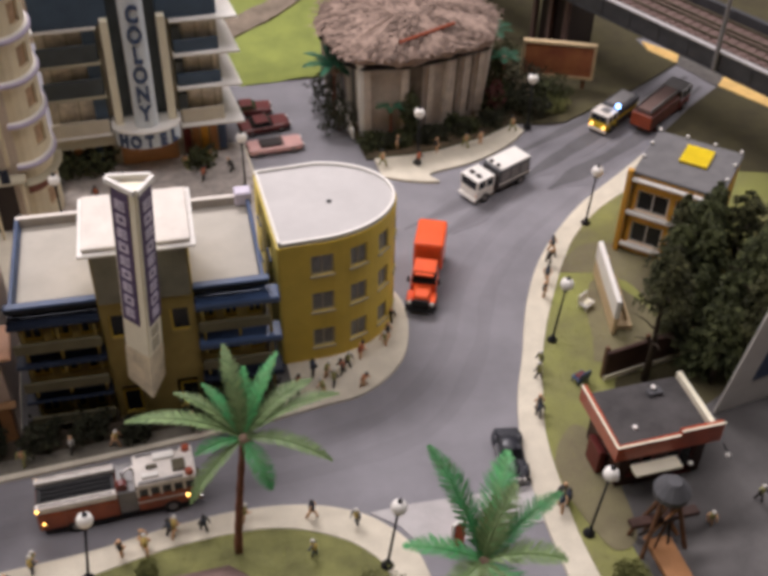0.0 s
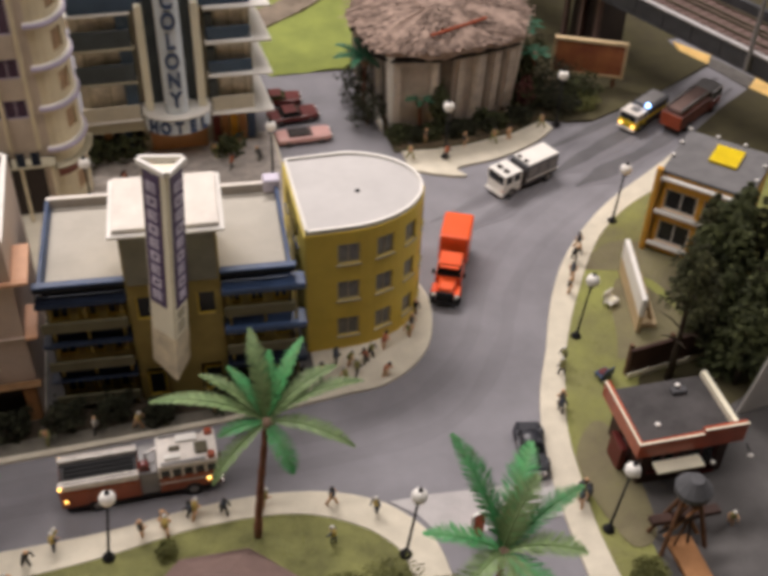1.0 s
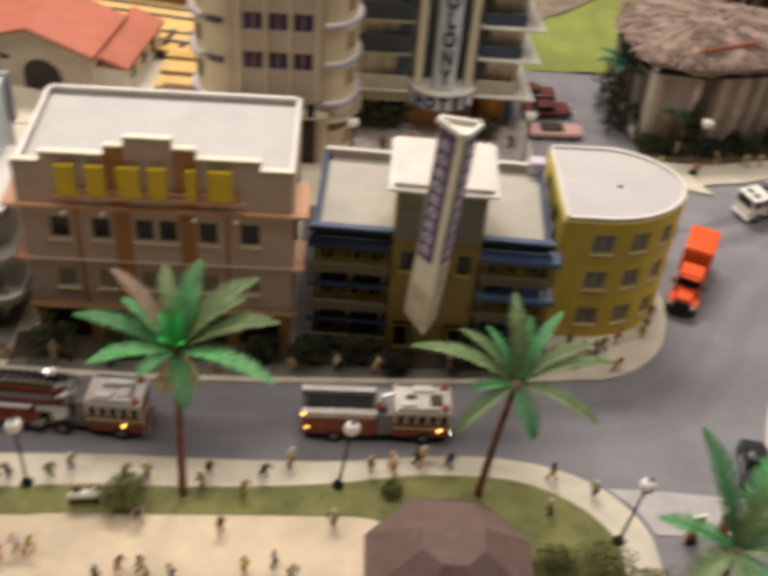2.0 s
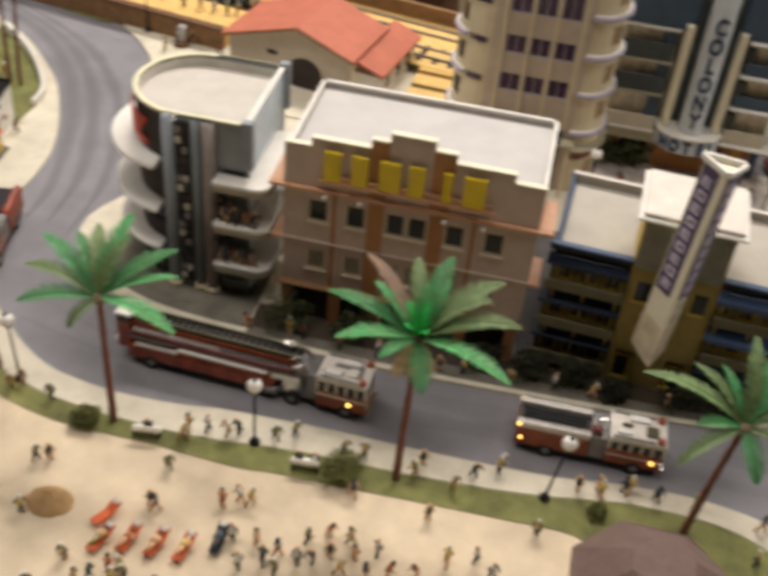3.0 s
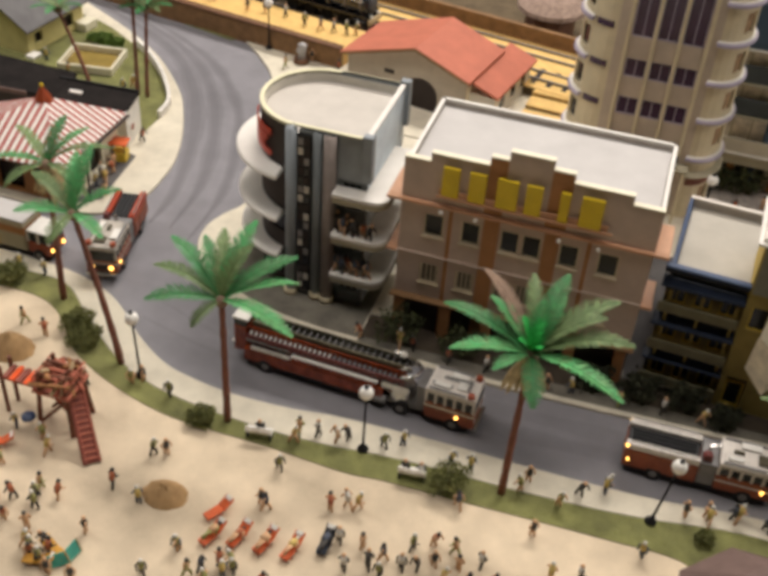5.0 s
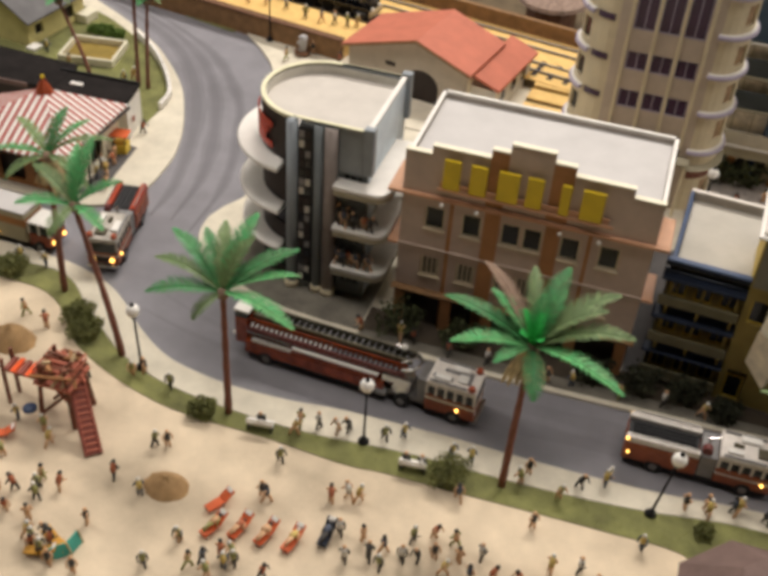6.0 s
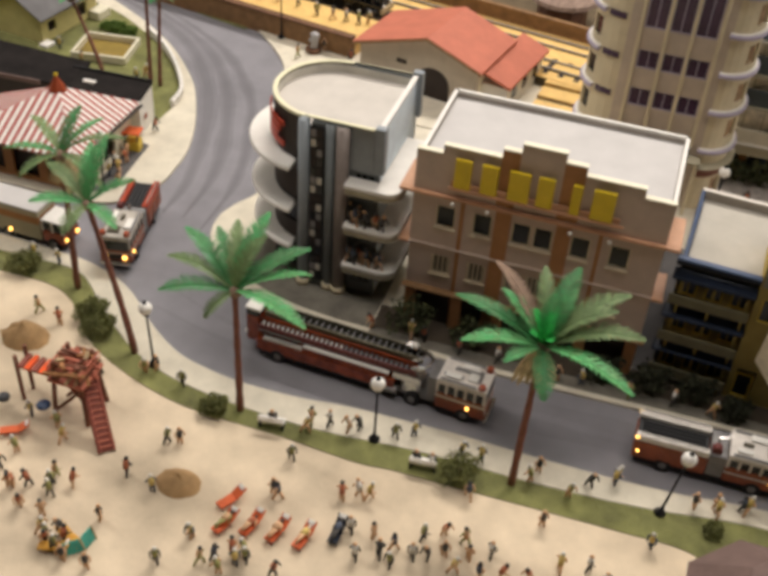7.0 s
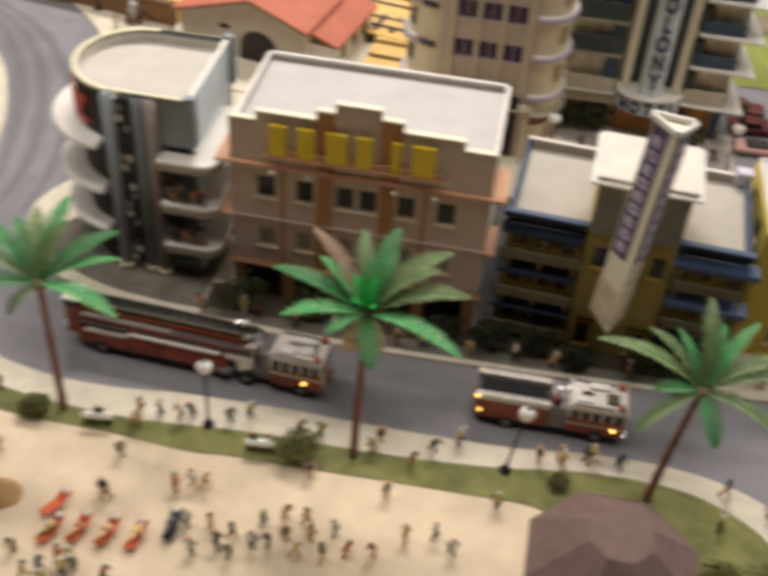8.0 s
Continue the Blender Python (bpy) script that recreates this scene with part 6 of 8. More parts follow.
for k in range(90):
    x = -39.6 + k * 0.88
    part("sleeper", box(B(), x - 0.2, x + 0.2, -4.2, 0.1, 8.603, 8.68), HUTROOF, ob)
part("far_girder", box(B(), -40, 40, 0.3, 0.75, 8.2, 9.5), GIRDER, ob, "dark far girder", bev=0.06)
for x in (-30, -15.5, 13, 30):
    part("pier", box(B(), x - 1.6, x + 1.6, -3.6, 0.5, 0, 7.6), DARK, ob, "dark timber trestle", bev=0.1)
    for dx in (-1.9, 0, 1.9):
        part("trestle_leg", box(B(), x + dx - 0.2, x + dx + 0.2, -4.2, -3.7, 0, 7.1), HUTROOF, ob)
for x in (-13, 3, 19):
    part("catenary_mast", tube(B(), [(x, -5.55, 7.3), (x, -5.55, 17)], [0.2, 0.14], 8), GREYMETAL, ob)
structure("verge_viaduct", prism(B(), [(63.2, 46.8), (63.5, 48.8), (65.8, 45.6), (64.7, 44.0)], -0.02, 0.15), PLATFORM, "ochre sandy strip below the viaduct", "verge")
structure("verge_east", prism(B(), [(66.4, 39.3), (68.0, 40.9), (76, 26.5), (74.6, 25)], -0.02, 0.23), PLATFORM, "ochre sandy strip below the viaduct", "verge")


TREEBARK = mat("dark_tree_bark", (0.05, 0.035, 0.022), 0.9, 0.3, 200, 0.6)
TREEGREEN = mat("tree_green_leaf", (0.085, 0.095, 0.03), 0.9, 0.4, 40, 0.0, 700, col2=(0.016, 0.022, 0.01), isle=0.6)
TREELEAF = mat("brown_green_leaf", (0.085, 0.085, 0.03), 0.9, 0.4, 40, 0.0, 700, col2=(0.016, 0.019, 0.008), isle=0.6)


def tree(x, y, h, r, label, seed, count=3700, low=0.3):
    o = thing("tree", x, y, 0.2, label, "tree", "dark trees by the diner")
    rg = random.Random(seed)
    part("trunk", tube(B(), [(0, 0, 0), (0.1, 0.1, h * 0.3), (0.0, 0.2, h * 0.6), (0.1, 0.1, h * 0.9)], [0.1 + 0.06 * r, 0.06 + 0.05 * r, 0.04 * r, 0.04], 8), TREEBARK, o, smooth=True)
    for k in range(7):
        a, z0 = rg.uniform(0, 6.28), h * rg.uniform(0.3, 0.7)
        part("limb", tube(B(), [(0, 0.1, z0), (math.cos(a) * r * 0.3, math.sin(a) * r * 0.3, z0 + h * 0.07), (math.cos(a) * r * 0.55, math.sin(a) * r * 0.55, z0 + h * 0.1)], [0.08, 0.05, 0.02], 6), TREEBARK, o)
    bm = B()
    boughs = 46
    for k in range(boughs):
        zz = low + (1 - low) * (k + rg.uniform(0, 0.9)) / boughs
        a, reach = k * 2.4 + rg.uniform(-0.3, 0.3), r * (1.12 - 0.85 * zz) * rg.uniform(0.55, 1.15)
        ca, sa = math.cos(a), math.sin(a)
        for _ in range(count // boughs):
            f = math.sqrt(rg.random())
            out, wide = reach * f, 0.42 * r * (1.05 - 0.75 * zz) * f * rg.uniform(-1, 1)
            c = Vector((ca * out - sa * wide, sa * out + ca * wide, h * zz - 0.35 * out * f - 0.25 * abs(wide) + rg.uniform(-0.18, 0.18)))
            d = Vector((ca * 0.5 - sa * rg.uniform(-0.6, 0.6), sa * 0.5 + ca * rg.uniform(-0.6, 0.6), rg.uniform(-0.9, 0.1))).normalized()
            e = d.cross(Vector((rg.uniform(-1, 1), rg.uniform(-1, 1), 1.0))).normalized()
            q = rg.uniform(0.12, 0.28)
            bm.faces.new([bm.verts.new(c + v) for v in (-d * q, e * q * 0.3, d * q, -e * q * 0.3)])
    part("crown", bm, (TREEGREEN, TREELEAF)[seed % 2], o, "loose dark green drooping crown")
    return o


for i, (x, y, h, r) in enumerate(((49.2, 13.0, 9, 3.2), (53.0, 14.0, 8, 3.0), (50.6, 8.6, 9, 3.2), (57.8, 15.4, 8.5, 3.2), (50.8, 14.4, 8.8, 2.4), (56.5, 11.5, 9.5, 3.6), (48.8, 11.2, 8, 2.4), (49.8, 6.4, 8, 2.6), (47.4, 5.8, 6.5, 1.9), (54, 7.4, 9, 3.0), (52.6, 10.6, 8, 3.2), (49.2, 15.0, 7.6, 2.2), (47.4, 12.4, 7.5, 2.3), (46.0, 8.9, 6.5, 1.6))):
    tree(x, y, h, r, "dark dense tree behind the diner", 120 + i)
for i, (x, y, h, r) in enumerate(((47.0, 6.9, 5.5, 1.7), (48.6, 8.0, 7, 2.2), (47.6, 9.6, 6, 1.9))):
    tree(x, y, h, r, "dark dense tree behind the diner", 150 + i * 2, 2600, 0.08)
tree(43.4, 7.0, 10.5, 2.9, "slender bare-stemmed tree beside the hoarding", 141, 1700, 0.62)

# foreground: brown hut roof and timber figurehead stand
ob = thing("beach_hut", 13.9, -6.9, 0.1, "small beach hut with faceted brown felt roof", "hut")
part("wall", prism(B(), [(2.6 * math.cos(radians(a)), 2.6 * math.sin(radians(a))) for a in range(22, 382, 45)], 0, 4.0), PALEWOOD, ob)
OCT = [(4.5 * math.cos(radians(a)), 4.5 * math.sin(radians(a))) for a in range(22, 382, 45)]
part("roof", prism(B(), OCT, 4.0, 6.4, [(x * 0.35, y * 0.35) for x, y in OCT]), HUTROOF, ob, "faceted brown felt roof", bev=0.06)
ob = thing("timber_windmill", 38.6, -4.4, 0.2, "brown timber stand with round dark top and crossbar", "stand")
for k in range(9):
    a = 0.7 * k
    part("brace", tube(B(), [(1.1 * math.cos(a), 0.7 * math.sin(a), 0.3 + 0.3 * (k % 3)), (0.6 * math.cos(a + 2.2), 0.5 * math.sin(a + 2.2), 2.6 + 0.4 * (k % 4))], 0.08, 6), (WOOD, DARK, OCHRE)[k % 3], ob, "thin timber brace")
for s in (-1, 1):
    part("leg", tube(B(), [(s * 1.3, -0.8, 0), (s * 0.4, 0, 4.2)], [0.14, 0.12], 6), WOOD, ob)
    part("leg", tube(B(), [(s * 1.3, 0.8, 0), (s * 0.4, 0, 4.2)], [0.14, 0.12], 6), WOOD, ob)
part("crossbar", box(B(), -2.0, 2.0, -0.3, 0.3, 2.0, 2.3), HOARDING, ob, bev=0.05)
part("ramp", prism(B(), [(-0.7, -3.6), (0.7, -3.6), (0.7, 0), (-0.7, 0)], 0.05, 0.4), OCHRE, ob, "orange-brown ramp", bev=0.04)
part("round_top", tube(B(), [(0, 0, 4.1), (0, 0, 4.5), (0, 0, 5.2)], [0.95, 1.0, 0.4], 14), SLATE, ob, "round dark top")


ENGINEBROWN = mat("aged_engine_red", (0.32, 0.078, 0.027), 0.4, 0.2, 120, 0.05, coat=0.15)


# ---- vehicles: built with their nose towards +x, wheels on the road ----
def wheel(parent, x, y, r=0.5, w=0.34):
    s = 1 if y > 0 else -1
    t = part("wheel", tube(B(), [(x, y, r), (x, y - s * w, r)], r, 16), BLACK, parent, "black tyre")
    part("rim", tube(B(), [(x, y + s * 0.03, r), (x, y - s * 0.04, r)], r * 0.5, 12), GREYMETAL, t, "grey metal rim")


def cab(parent, x0, x1, w, z0, z1, paint, roofmat, waist=0.5, pillars=3, top=0.16):
    """A boxy cab: lower shell, glazed band with pillars, roof."""
    zc = z0 + (z1 - z0) * waist
    part("cab_shell", box(B(), x0, x1, -w, w, z0, zc), paint, parent, bev=0.08)
    part("cab_roof", box(B(), x0, x1, -w, w, z1 - top, z1), roofmat, parent, bev=0.06)
    g = part("cab_glazing", box(B(), x0 + 0.06, x1 - 0.06, -w + 0.06, w - 0.06, zc, z1 - top), GLASS, parent, "dark windows")
    for k in range(pillars):
        x = x0 + (x1 - 0.16 - x0) * k / (pillars - 1)
        for y in (-w, w - 0.16):
            part("pillar", box(B(), x, x + 0.16, y, y + 0.16, zc + 0.002, z1 - top - 0.002), roofmat, g)


def fire_engine(x, y, rz, label, paint=None, trim=None, lit=False, long=8.6, bed=None):
    paint, trim = paint or RED, trim or CABROOF
    bed = bed or trim
    o = thing("fire_engine", x, y, 0.0, label, "fire engine", "", "", rz)
    h, w = long / 2, 1.12
    # black chassis reaches low to darken the contact shadow
    part("chassis", box(B(), -h + 0.2, h - 0.2, -0.95, 0.95, 0.15, 0.7), BLACK, o)
    cab(o, h - 3.3, h, w, 0.6, 2.75, paint, trim, 0.54, 6, 0.4)
    part("cab_stripe", box(B(), h - 3.31, h + 0.012, -w - 0.012, w + 0.012, 1.3, 1.42), trim, o, "cream waist band")
    part("pump_panel", box(B(), h - 4.3, h - 3.32, -w + 0.06, w - 0.06, 0.65, 2.35), GREYMETAL, o, "grey pump panel", bev=0.05)
    part("body", box(B(), -h, h - 4.32, -w, w, 0.62, 2.0), paint, o, "red rear body", bev=0.06)
    for s in (-1, 1):
        y0, y1 = sorted((s * w, s * (w - 0.42)))
        part("locker_top", box(B(), -h, h - 4.35, y0, y1, 2.003, 2.45), bed, o, "cream locker top" if bed is trim else "red bed side", bev=0.05)
        for k in range(3):
            xx = -h + 0.3 + k * (long - 4.6) / 3
            y0, y1 = sorted((s * (w + 0.003), s * (w + 0.04)))
            part("locker_door", box(B(), xx, xx + (long - 4.6) / 3 - 0.2, y0, y1, 0.9, 1.85), paint, o)
        part("hand_rail", tube(B(), [(-h + 0.2, s * (w - 0.1), 2.6), (h - 4.5, s * (w - 0.1), 2.6)], 0.045, 6), CHROME, o)
    part("hose_bed", box(B(), -h + 0.05, h - 4.4, -w + 0.44, w - 0.44, 2.003, 2.15), BLACK, o, "dark hose bed")
    for k in range(4):
        part("hose", tube(B(), [(-h + 0.3, -0.45 + k * 0.3, 2.2), (h - 4.6, -0.45 + k * 0.3, 2.2)], 0.11, 6), BLACK, o)
    part("deck_gun", tube(B(), [(h - 3.9, 0, 2.35), (h - 3.9, 0, 2.8), (h - 3.3, 0.1, 3.0)], [0.12, 0.1, 0.07], 8), CHROME, o)
    part("reel", tube(B(), [(h - 4.0, -0.9, 2.6), (h - 4.0, -0.5, 2.6)], 0.3, 12), DARKRED, o)
    for xx, yy, a, b in ((h - 2.9, -0.75, 0.9, 0.35), (h - 2.2, 0.4, 1.2, 0.5), (h - 1.2, -0.6, 0.7, 0.8), (h - 2.6, -0.1, 0.6, 0.25)):
        part("roof_box", box(B(), xx, xx + a, yy, yy + b, 2.752, 2.92), WHITE if a > 0.8 else BRONZE, o, bev=0.04)
    for yy in (-0.85, 0.85):
        part("beacon", tube(B(), [(h - 0.35, yy, 2.752), (h - 0.35, yy, 3.0)], [0.24, 0.2], 12), RED, o, "red beacon")
        part("headlamp", tube(B(), [(h - 0.05, yy * 0.78, 1.05), (h + 0.06, yy * 0.78, 1.05)], 0.17, 10), LAMPYEL if lit else GLOBE, o, "round headlamp")
    for yy in (-w - 0.02, w + 0.02):
        part("marker_lamp", ball(B(), h - 0.6, yy, 1.25, 0.12, seg=8), LAMPYEL, o, "amber marker lamp")
        if not lit:
            part("marker_lamp", ball(B(), -h + 0.3, yy, 1.25, 0.1, seg=8), LAMPYEL, o, "amber marker lamp")
            part("marker_lamp", ball(B(), -h + 0.1, yy * 0.93, 2.3, 0.13, seg=8), LAMPYEL, o, "amber marker lamp")
    for yy in (-w + 0.06, w - 0.2):
        part("roof_rail", box(B(), h - 3.1, h - 0.7, yy, yy + 0.14, 2.752, 2.86), GREYMETAL, o, "grey roof rail")
    part("bumper", box(B(), h, h + 0.25, -w, w, 0.4, 0.75), CHROME, o, "chrome bumper", bev=0.06)
    part("windscreen", box(B(), h + 0.002, h + 0.02, -0.95, 0.95, 1.62, 2.36), GLASS, o)
    part("grille", box(B(), h + 0.002, h + 0.03, -0.5, 0.5, 0.85, 1.25), DARK, o, "dark grille")
    for xx in (-h + 1.9, h - 1.5):
        for s in (-1, 1):
            wheel(o, xx, s * (w + 0.02))
    return o


DULLROOF = mat("dusty_tan_paint", (0.46, 0.42, 0.36), 0.55, 0.3, 160, 0.15)
BEDRED = mat("bright_bed_red", (0.40, 0.06, 0.025), 0.4, 0.15, 120, 0.05, coat=0.15)
fire_engine(10.55, 5.45, 0.5, "red-brown fire engine with cream roof standing on the street", paint=ENGINEBROWN)
fire_engine(-31.6, 13.0, -78, "red-brown fire engine with lit amber headlamps at the bend", paint=ENGINEBROWN, lit=True, long=7.7, trim=DULLROOF, bed=BEDRED)

# tractor-drawn ladder engine
OLIVEMETAL = mat("dull_olive_metal", (0.13, 0.115, 0.075), 0.5, 0.25, 90, 0.05, metal=0.4)
TRAILRED = mat("glossy_deep_red", (0.27, 0.052, 0.018), 0.18, 0.3, 120, 0.03, coat=0.5)
o = thing("ladder_engine", -10.95, 5.35, 0.0, "long red tractor-drawn ladder engine with white cab roof", "ladder engine", "", "", -3)
w = 1.1
cab(o, 5.1, 8.25, w, 0.55, 2.95, ENGINEBROWN, CABROOF, 0.54, 6, 0.42)
part("windscreen", box(B(), 8.252, 8.27, -0.95, 0.95, 1.85, 2.54), GLASS, o)
part("cab_stripe", box(B(), 5.09, 8.262, -w - 0.012, w + 0.012, 1.5, 1.66), CREAM, o)
part("bumper", box(B(), 8.25, 8.5, -w, w, 0.35, 0.7), CHROME, o, "chrome bumper", bev=0.06)
for yy in (-w + 0.06, w - 0.2):
    part("roof_rail", box(B(), 5.3, 7.6, yy, yy + 0.14, 2.952, 3.06), GREYMETAL, o, "grey roof rail")
part("rear_cab_wall", box(B(), 4.5, 5.08, -0.9, 0.9, 0.9, 2.7), GREYMETAL, o, bev=0.05)
# added black blocks that deepen the shadow under the engine
part("undercarriage", box(B(), -6.9, 2.2, -0.9, 0.9, 0.16, 0.648), BLACK, o, "black undercarriage block added to deepen the contact shadow")
part("undercarriage", box(B(), 5.2, 8.0, -0.9, 0.9, 0.16, 0.548), BLACK, o, "black undercarriage block added to deepen the contact shadow")
part("tractor_frame", box(B(), 1.6, 5.0, -0.8, 0.8, 0.5, 0.95), GREYMETAL, o, bev=0.05)
part("turntable", tube(B(), [(3.3, 0, 0.95), (3.3, 0, 1.7)], [0.95, 0.8], 18), CHROME, o, "chrome turntable")
part("trailer_body", box(B(), -7.1, 2.4, -w, w, 0.65, 1.65), TRAILRED, o, "red-brown trailer body", bev=0.07)
for s in (-1, 1):
    y0, y1 = sorted((s * w, s * (w - 0.3)))
    part("trailer_step", box(B(), -6.6, -3.9, y0, y1, 1.653, 1.82), CABROOF, o, "cream running board", bev=0.04)
    part("trailer_locker", box(B(), -3.8, 2.0, y0, y1, 1.653, 2.0), TRAILRED, o, bev=0.04)
    part("trailer_trim", box(B(), -3.8, 2.0, y0 - 0.02, y1 + 0.02, 2.003, 2.12), WHITE, o, "white locker top", bev=0.03)
    y0, y1 = sorted((s * (w + 0.003), s * (w + 0.03)))
    for k in range(5):
        part("locker_door", box(B(), -3.7 + k * 1.15, -2.65 + k * 1.15, y0, y1, 0.85, 1.55), TRAILRED, o)
    part("grab_rail", tube(B(), [(-6.9, s * (w - 0.05), 2.35), (-3.9, s * (w - 0.05), 2.35)], 0.04, 6), CHROME, o)
ladder = part("ladder_bed", box(B(), -7.0, 3.2, -0.9, 0.85, 2.15, 2.5), DARKRED, o, "deep red ladder bed", bev=0.05)
for yy, m, top in ((-0.88, DARKRED, 2.68), (-0.44, TRAILRED, 3.02), (0.8, BRONZE, 2.95)):
    part("ladder_rail", box(B(), -7.0, 3.7, yy - 0.05, yy + 0.05, 2.503, top), m, ladder, "ladder rail", bev=0.02)
part("ladder_tray", box(B(), -6.9, 3.2, -0.82, -0.5, 2.503, 2.57), BLACK, ladder, "black ladder tray")
for k in range(30):
    x = -6.7 + k * 0.335
    part("rung", tube(B(), [(x, -0.8, 2.64), (x, -0.58, 2.78)], 0.06, 6), CABROOF if k < 17 else GREYMETAL, ladder)
upper = part("upper_ladder", box(B(), -6.6, 3.4, -0.22, 0.68, 2.6, 2.7), BLACK, o, "dark upper ladder")
for yy in (-0.22, 0.64):
    part("upper_rail", box(B(), -6.8, 3.9, yy - 0.07, yy + 0.07, 2.9, 3.3), OLIVEMETAL, upper, "dull olive ladder rail", bev=0.03)
for k in range(24):
    x = -6.5 + k * 0.43
    part("upper_rung", tube(B(), [(x, -0.15, 3.1), (x, 0.58, 3.1)], 0.045, 6), GREYMETAL, upper)
part("ladder_tip", tube(B(), [(3.4, -0.85, 2.85), (4.0, -0.75, 2.95), (4.35, -0.35, 3.0), (4.4, 0.3, 3.0), (4.0, 0.75, 2.95), (3.4, 0.85, 2.85)], 0.13, 8), CHROME, ladder, "chrome ladder head", smooth=True)
part("ladder_tip", tube(B(), [(3.3, -0.5, 3.2), (3.8, -0.35, 3.3), (3.9, 0.3, 3.3), (3.3, 0.6, 3.2)], 0.1, 8), CHROME, ladder, "chrome ladder head", smooth=True)
part("control_pedestal", box(B(), 2.5, 3.0, 0.2, 0.7, 3.32, 3.6), CHROME, o, bev=0.06)
part("control_seat", ball(B(), 3.1, 0.5, 3.5, 0.24, seg=10), WHITE, o, smooth=True)
part("hinge_box", box(B(), 2.2, 4.1, -1.0, -0.5, 1.7, 2.28), CHROME, o, bev=0.06)
cabt = part("tiller_cab", box(B(), -7.95, -7.02, -0.72, 0.72, 0.9, 3.0), TRAILRED, o, "raised tiller cab at the tail", bev=0.07)
part("tiller_window", box(B(), -7.91, -7.06, -0.68, 0.68, 3.003, 3.5), GLASS, cabt)
part("tiller_roof", box(B(), -8.0, -6.9, -0.76, 0.76, 3.503, 3.7), WHITE, cabt, "white tiller cab roof", bev=0.06)
for yy in (-0.85, 0.85):
    part("beacon", tube(B(), [(7.9, yy, 2.95), (7.9, yy, 3.2)], [0.24, 0.2], 12), RED, o, "red beacon")
    part("headlamp", tube(B(), [(8.2, yy * 0.8, 0.98), (8.3, yy * 0.8, 0.98)], 0.16, 10), GLOBE, o)
    part("marker_lamp", ball(B(), 7.2, math.copysign(w + 0.02, yy), 1.2, 0.12, seg=8), LAMPYEL, o, "amber marker lamp")
for xx, yy, a, b in ((5.5, -0.75, 1.0, 0.4), (6.3, 0.3, 1.1, 0.5), (6.9, -0.6, 0.6, 0.7)):
    part("roof_box", box(B(), xx, xx + a, yy, yy + b, 2.952, 3.12), WHITE, o, bev=0.04)
part("tail_lamp", ball(B(), -7.98, -0.55, 1.5, 0.17, seg=8), GLOBE, o, "pale tail lamp", smooth=True)
part("fuel_tank", tube(B(), [(1.9, -0.95, 0.75), (2.6, -0.95, 0.75)], 0.3, 10), GREYMETAL, o)
for x0, x1, y0, y1 in ((5.35, 6.6, -0.62, -0.3), (5.9, 7.3, 0.1, 0.36), (7.35, 7.7, -0.5, 0.5)):
    part("roof_grille", box(B(), x0, x1, y0, y1, 2.953, 3.0), GREYMETAL, o, "grey roof grille")
for xx in (7.0, 3.6, -5.6):
    for s in (-1, 1):
        wheel(o, xx, s * (w + 0.02))

# white engine
TRUCKGREY = mat("dark_truck_grey", (0.10, 0.10, 0.105), 0.5, 0.2, 90, 0.05)
o = thing("rescue_truck", 41.4, 29.5, 0.0, "white rescue truck with dark roof gap on the street", "rescue truck", "", "", 204)
w = 1.02
cab(o, 1.1, 3.0, w, 0.5, 2.3, WHITE, WHITE, 0.5)
part("windscreen", box(B(), 3.0, 3.02, -0.85, 0.85, 1.45, 2.05), GLASS, o)
part("gap", box(B(), 0.55, 1.08, -0.9, 0.9, 0.6, 1.9), DARK, o)
part("body", box(B(), -3.0, 0.53, -w, w, 0.55, 2.3), TRUCKGREY, o, "dark grey body side", bev=0.06)
part("roof", box(B(), -3.02, 0.3, -w + 0.05, w - 0.05, 2.303, 2.42), WHITE, o, "white roof", bev=0.05)
part("stripe", box(B(), -3.0, 0.5, -w - 0.015, w + 0.015, 0.95, 1.08), WHITE, o)
for k in range(3):
    part("shutter", box(B(), -2.8 + k * 1.1, -1.9 + k * 1.1, w + 0.003, w + 0.03, 1.25, 2.1), GREYMETAL, o)
    part("shutter", box(B(), -2.8 + k * 1.1, -1.9 + k * 1.1, -w - 0.03, -w - 0.003, 1.25, 2.1), GREYMETAL, o)
for yy in (-0.6, 0.2):
    part("roof_hatch", box(B(), 0.0, 0.25, yy, yy + 0.3, 2.422, 2.55), DARK, o)
    part("light_bar", box(B(), 2.2, 2.5, yy, yy + 0.45, 2.302, 2.46), DARK, o)
    part("headlamp", tube(B(), [(2.98, yy + 0.2, 0.85), (3.06, yy + 0.2, 0.85)], 0.15, 10), GLOBE, o)
part("marker_lamp", ball(B(), 3.0, 0.9, 0.9, 0.1, seg=8), COPPER, o, "unlit amber lamp")
part("bumper", box(B(), 3.0, 3.2, -w, w, 0.35, 0.62), WHITE, o, bev=0.05)
for xx in (-2.0, 2.1):
    for s in (-1, 1):
        wheel(o, xx, s * (w + 0.02), 0.46)
o.scale = (0.95, 0.95, 0.95)

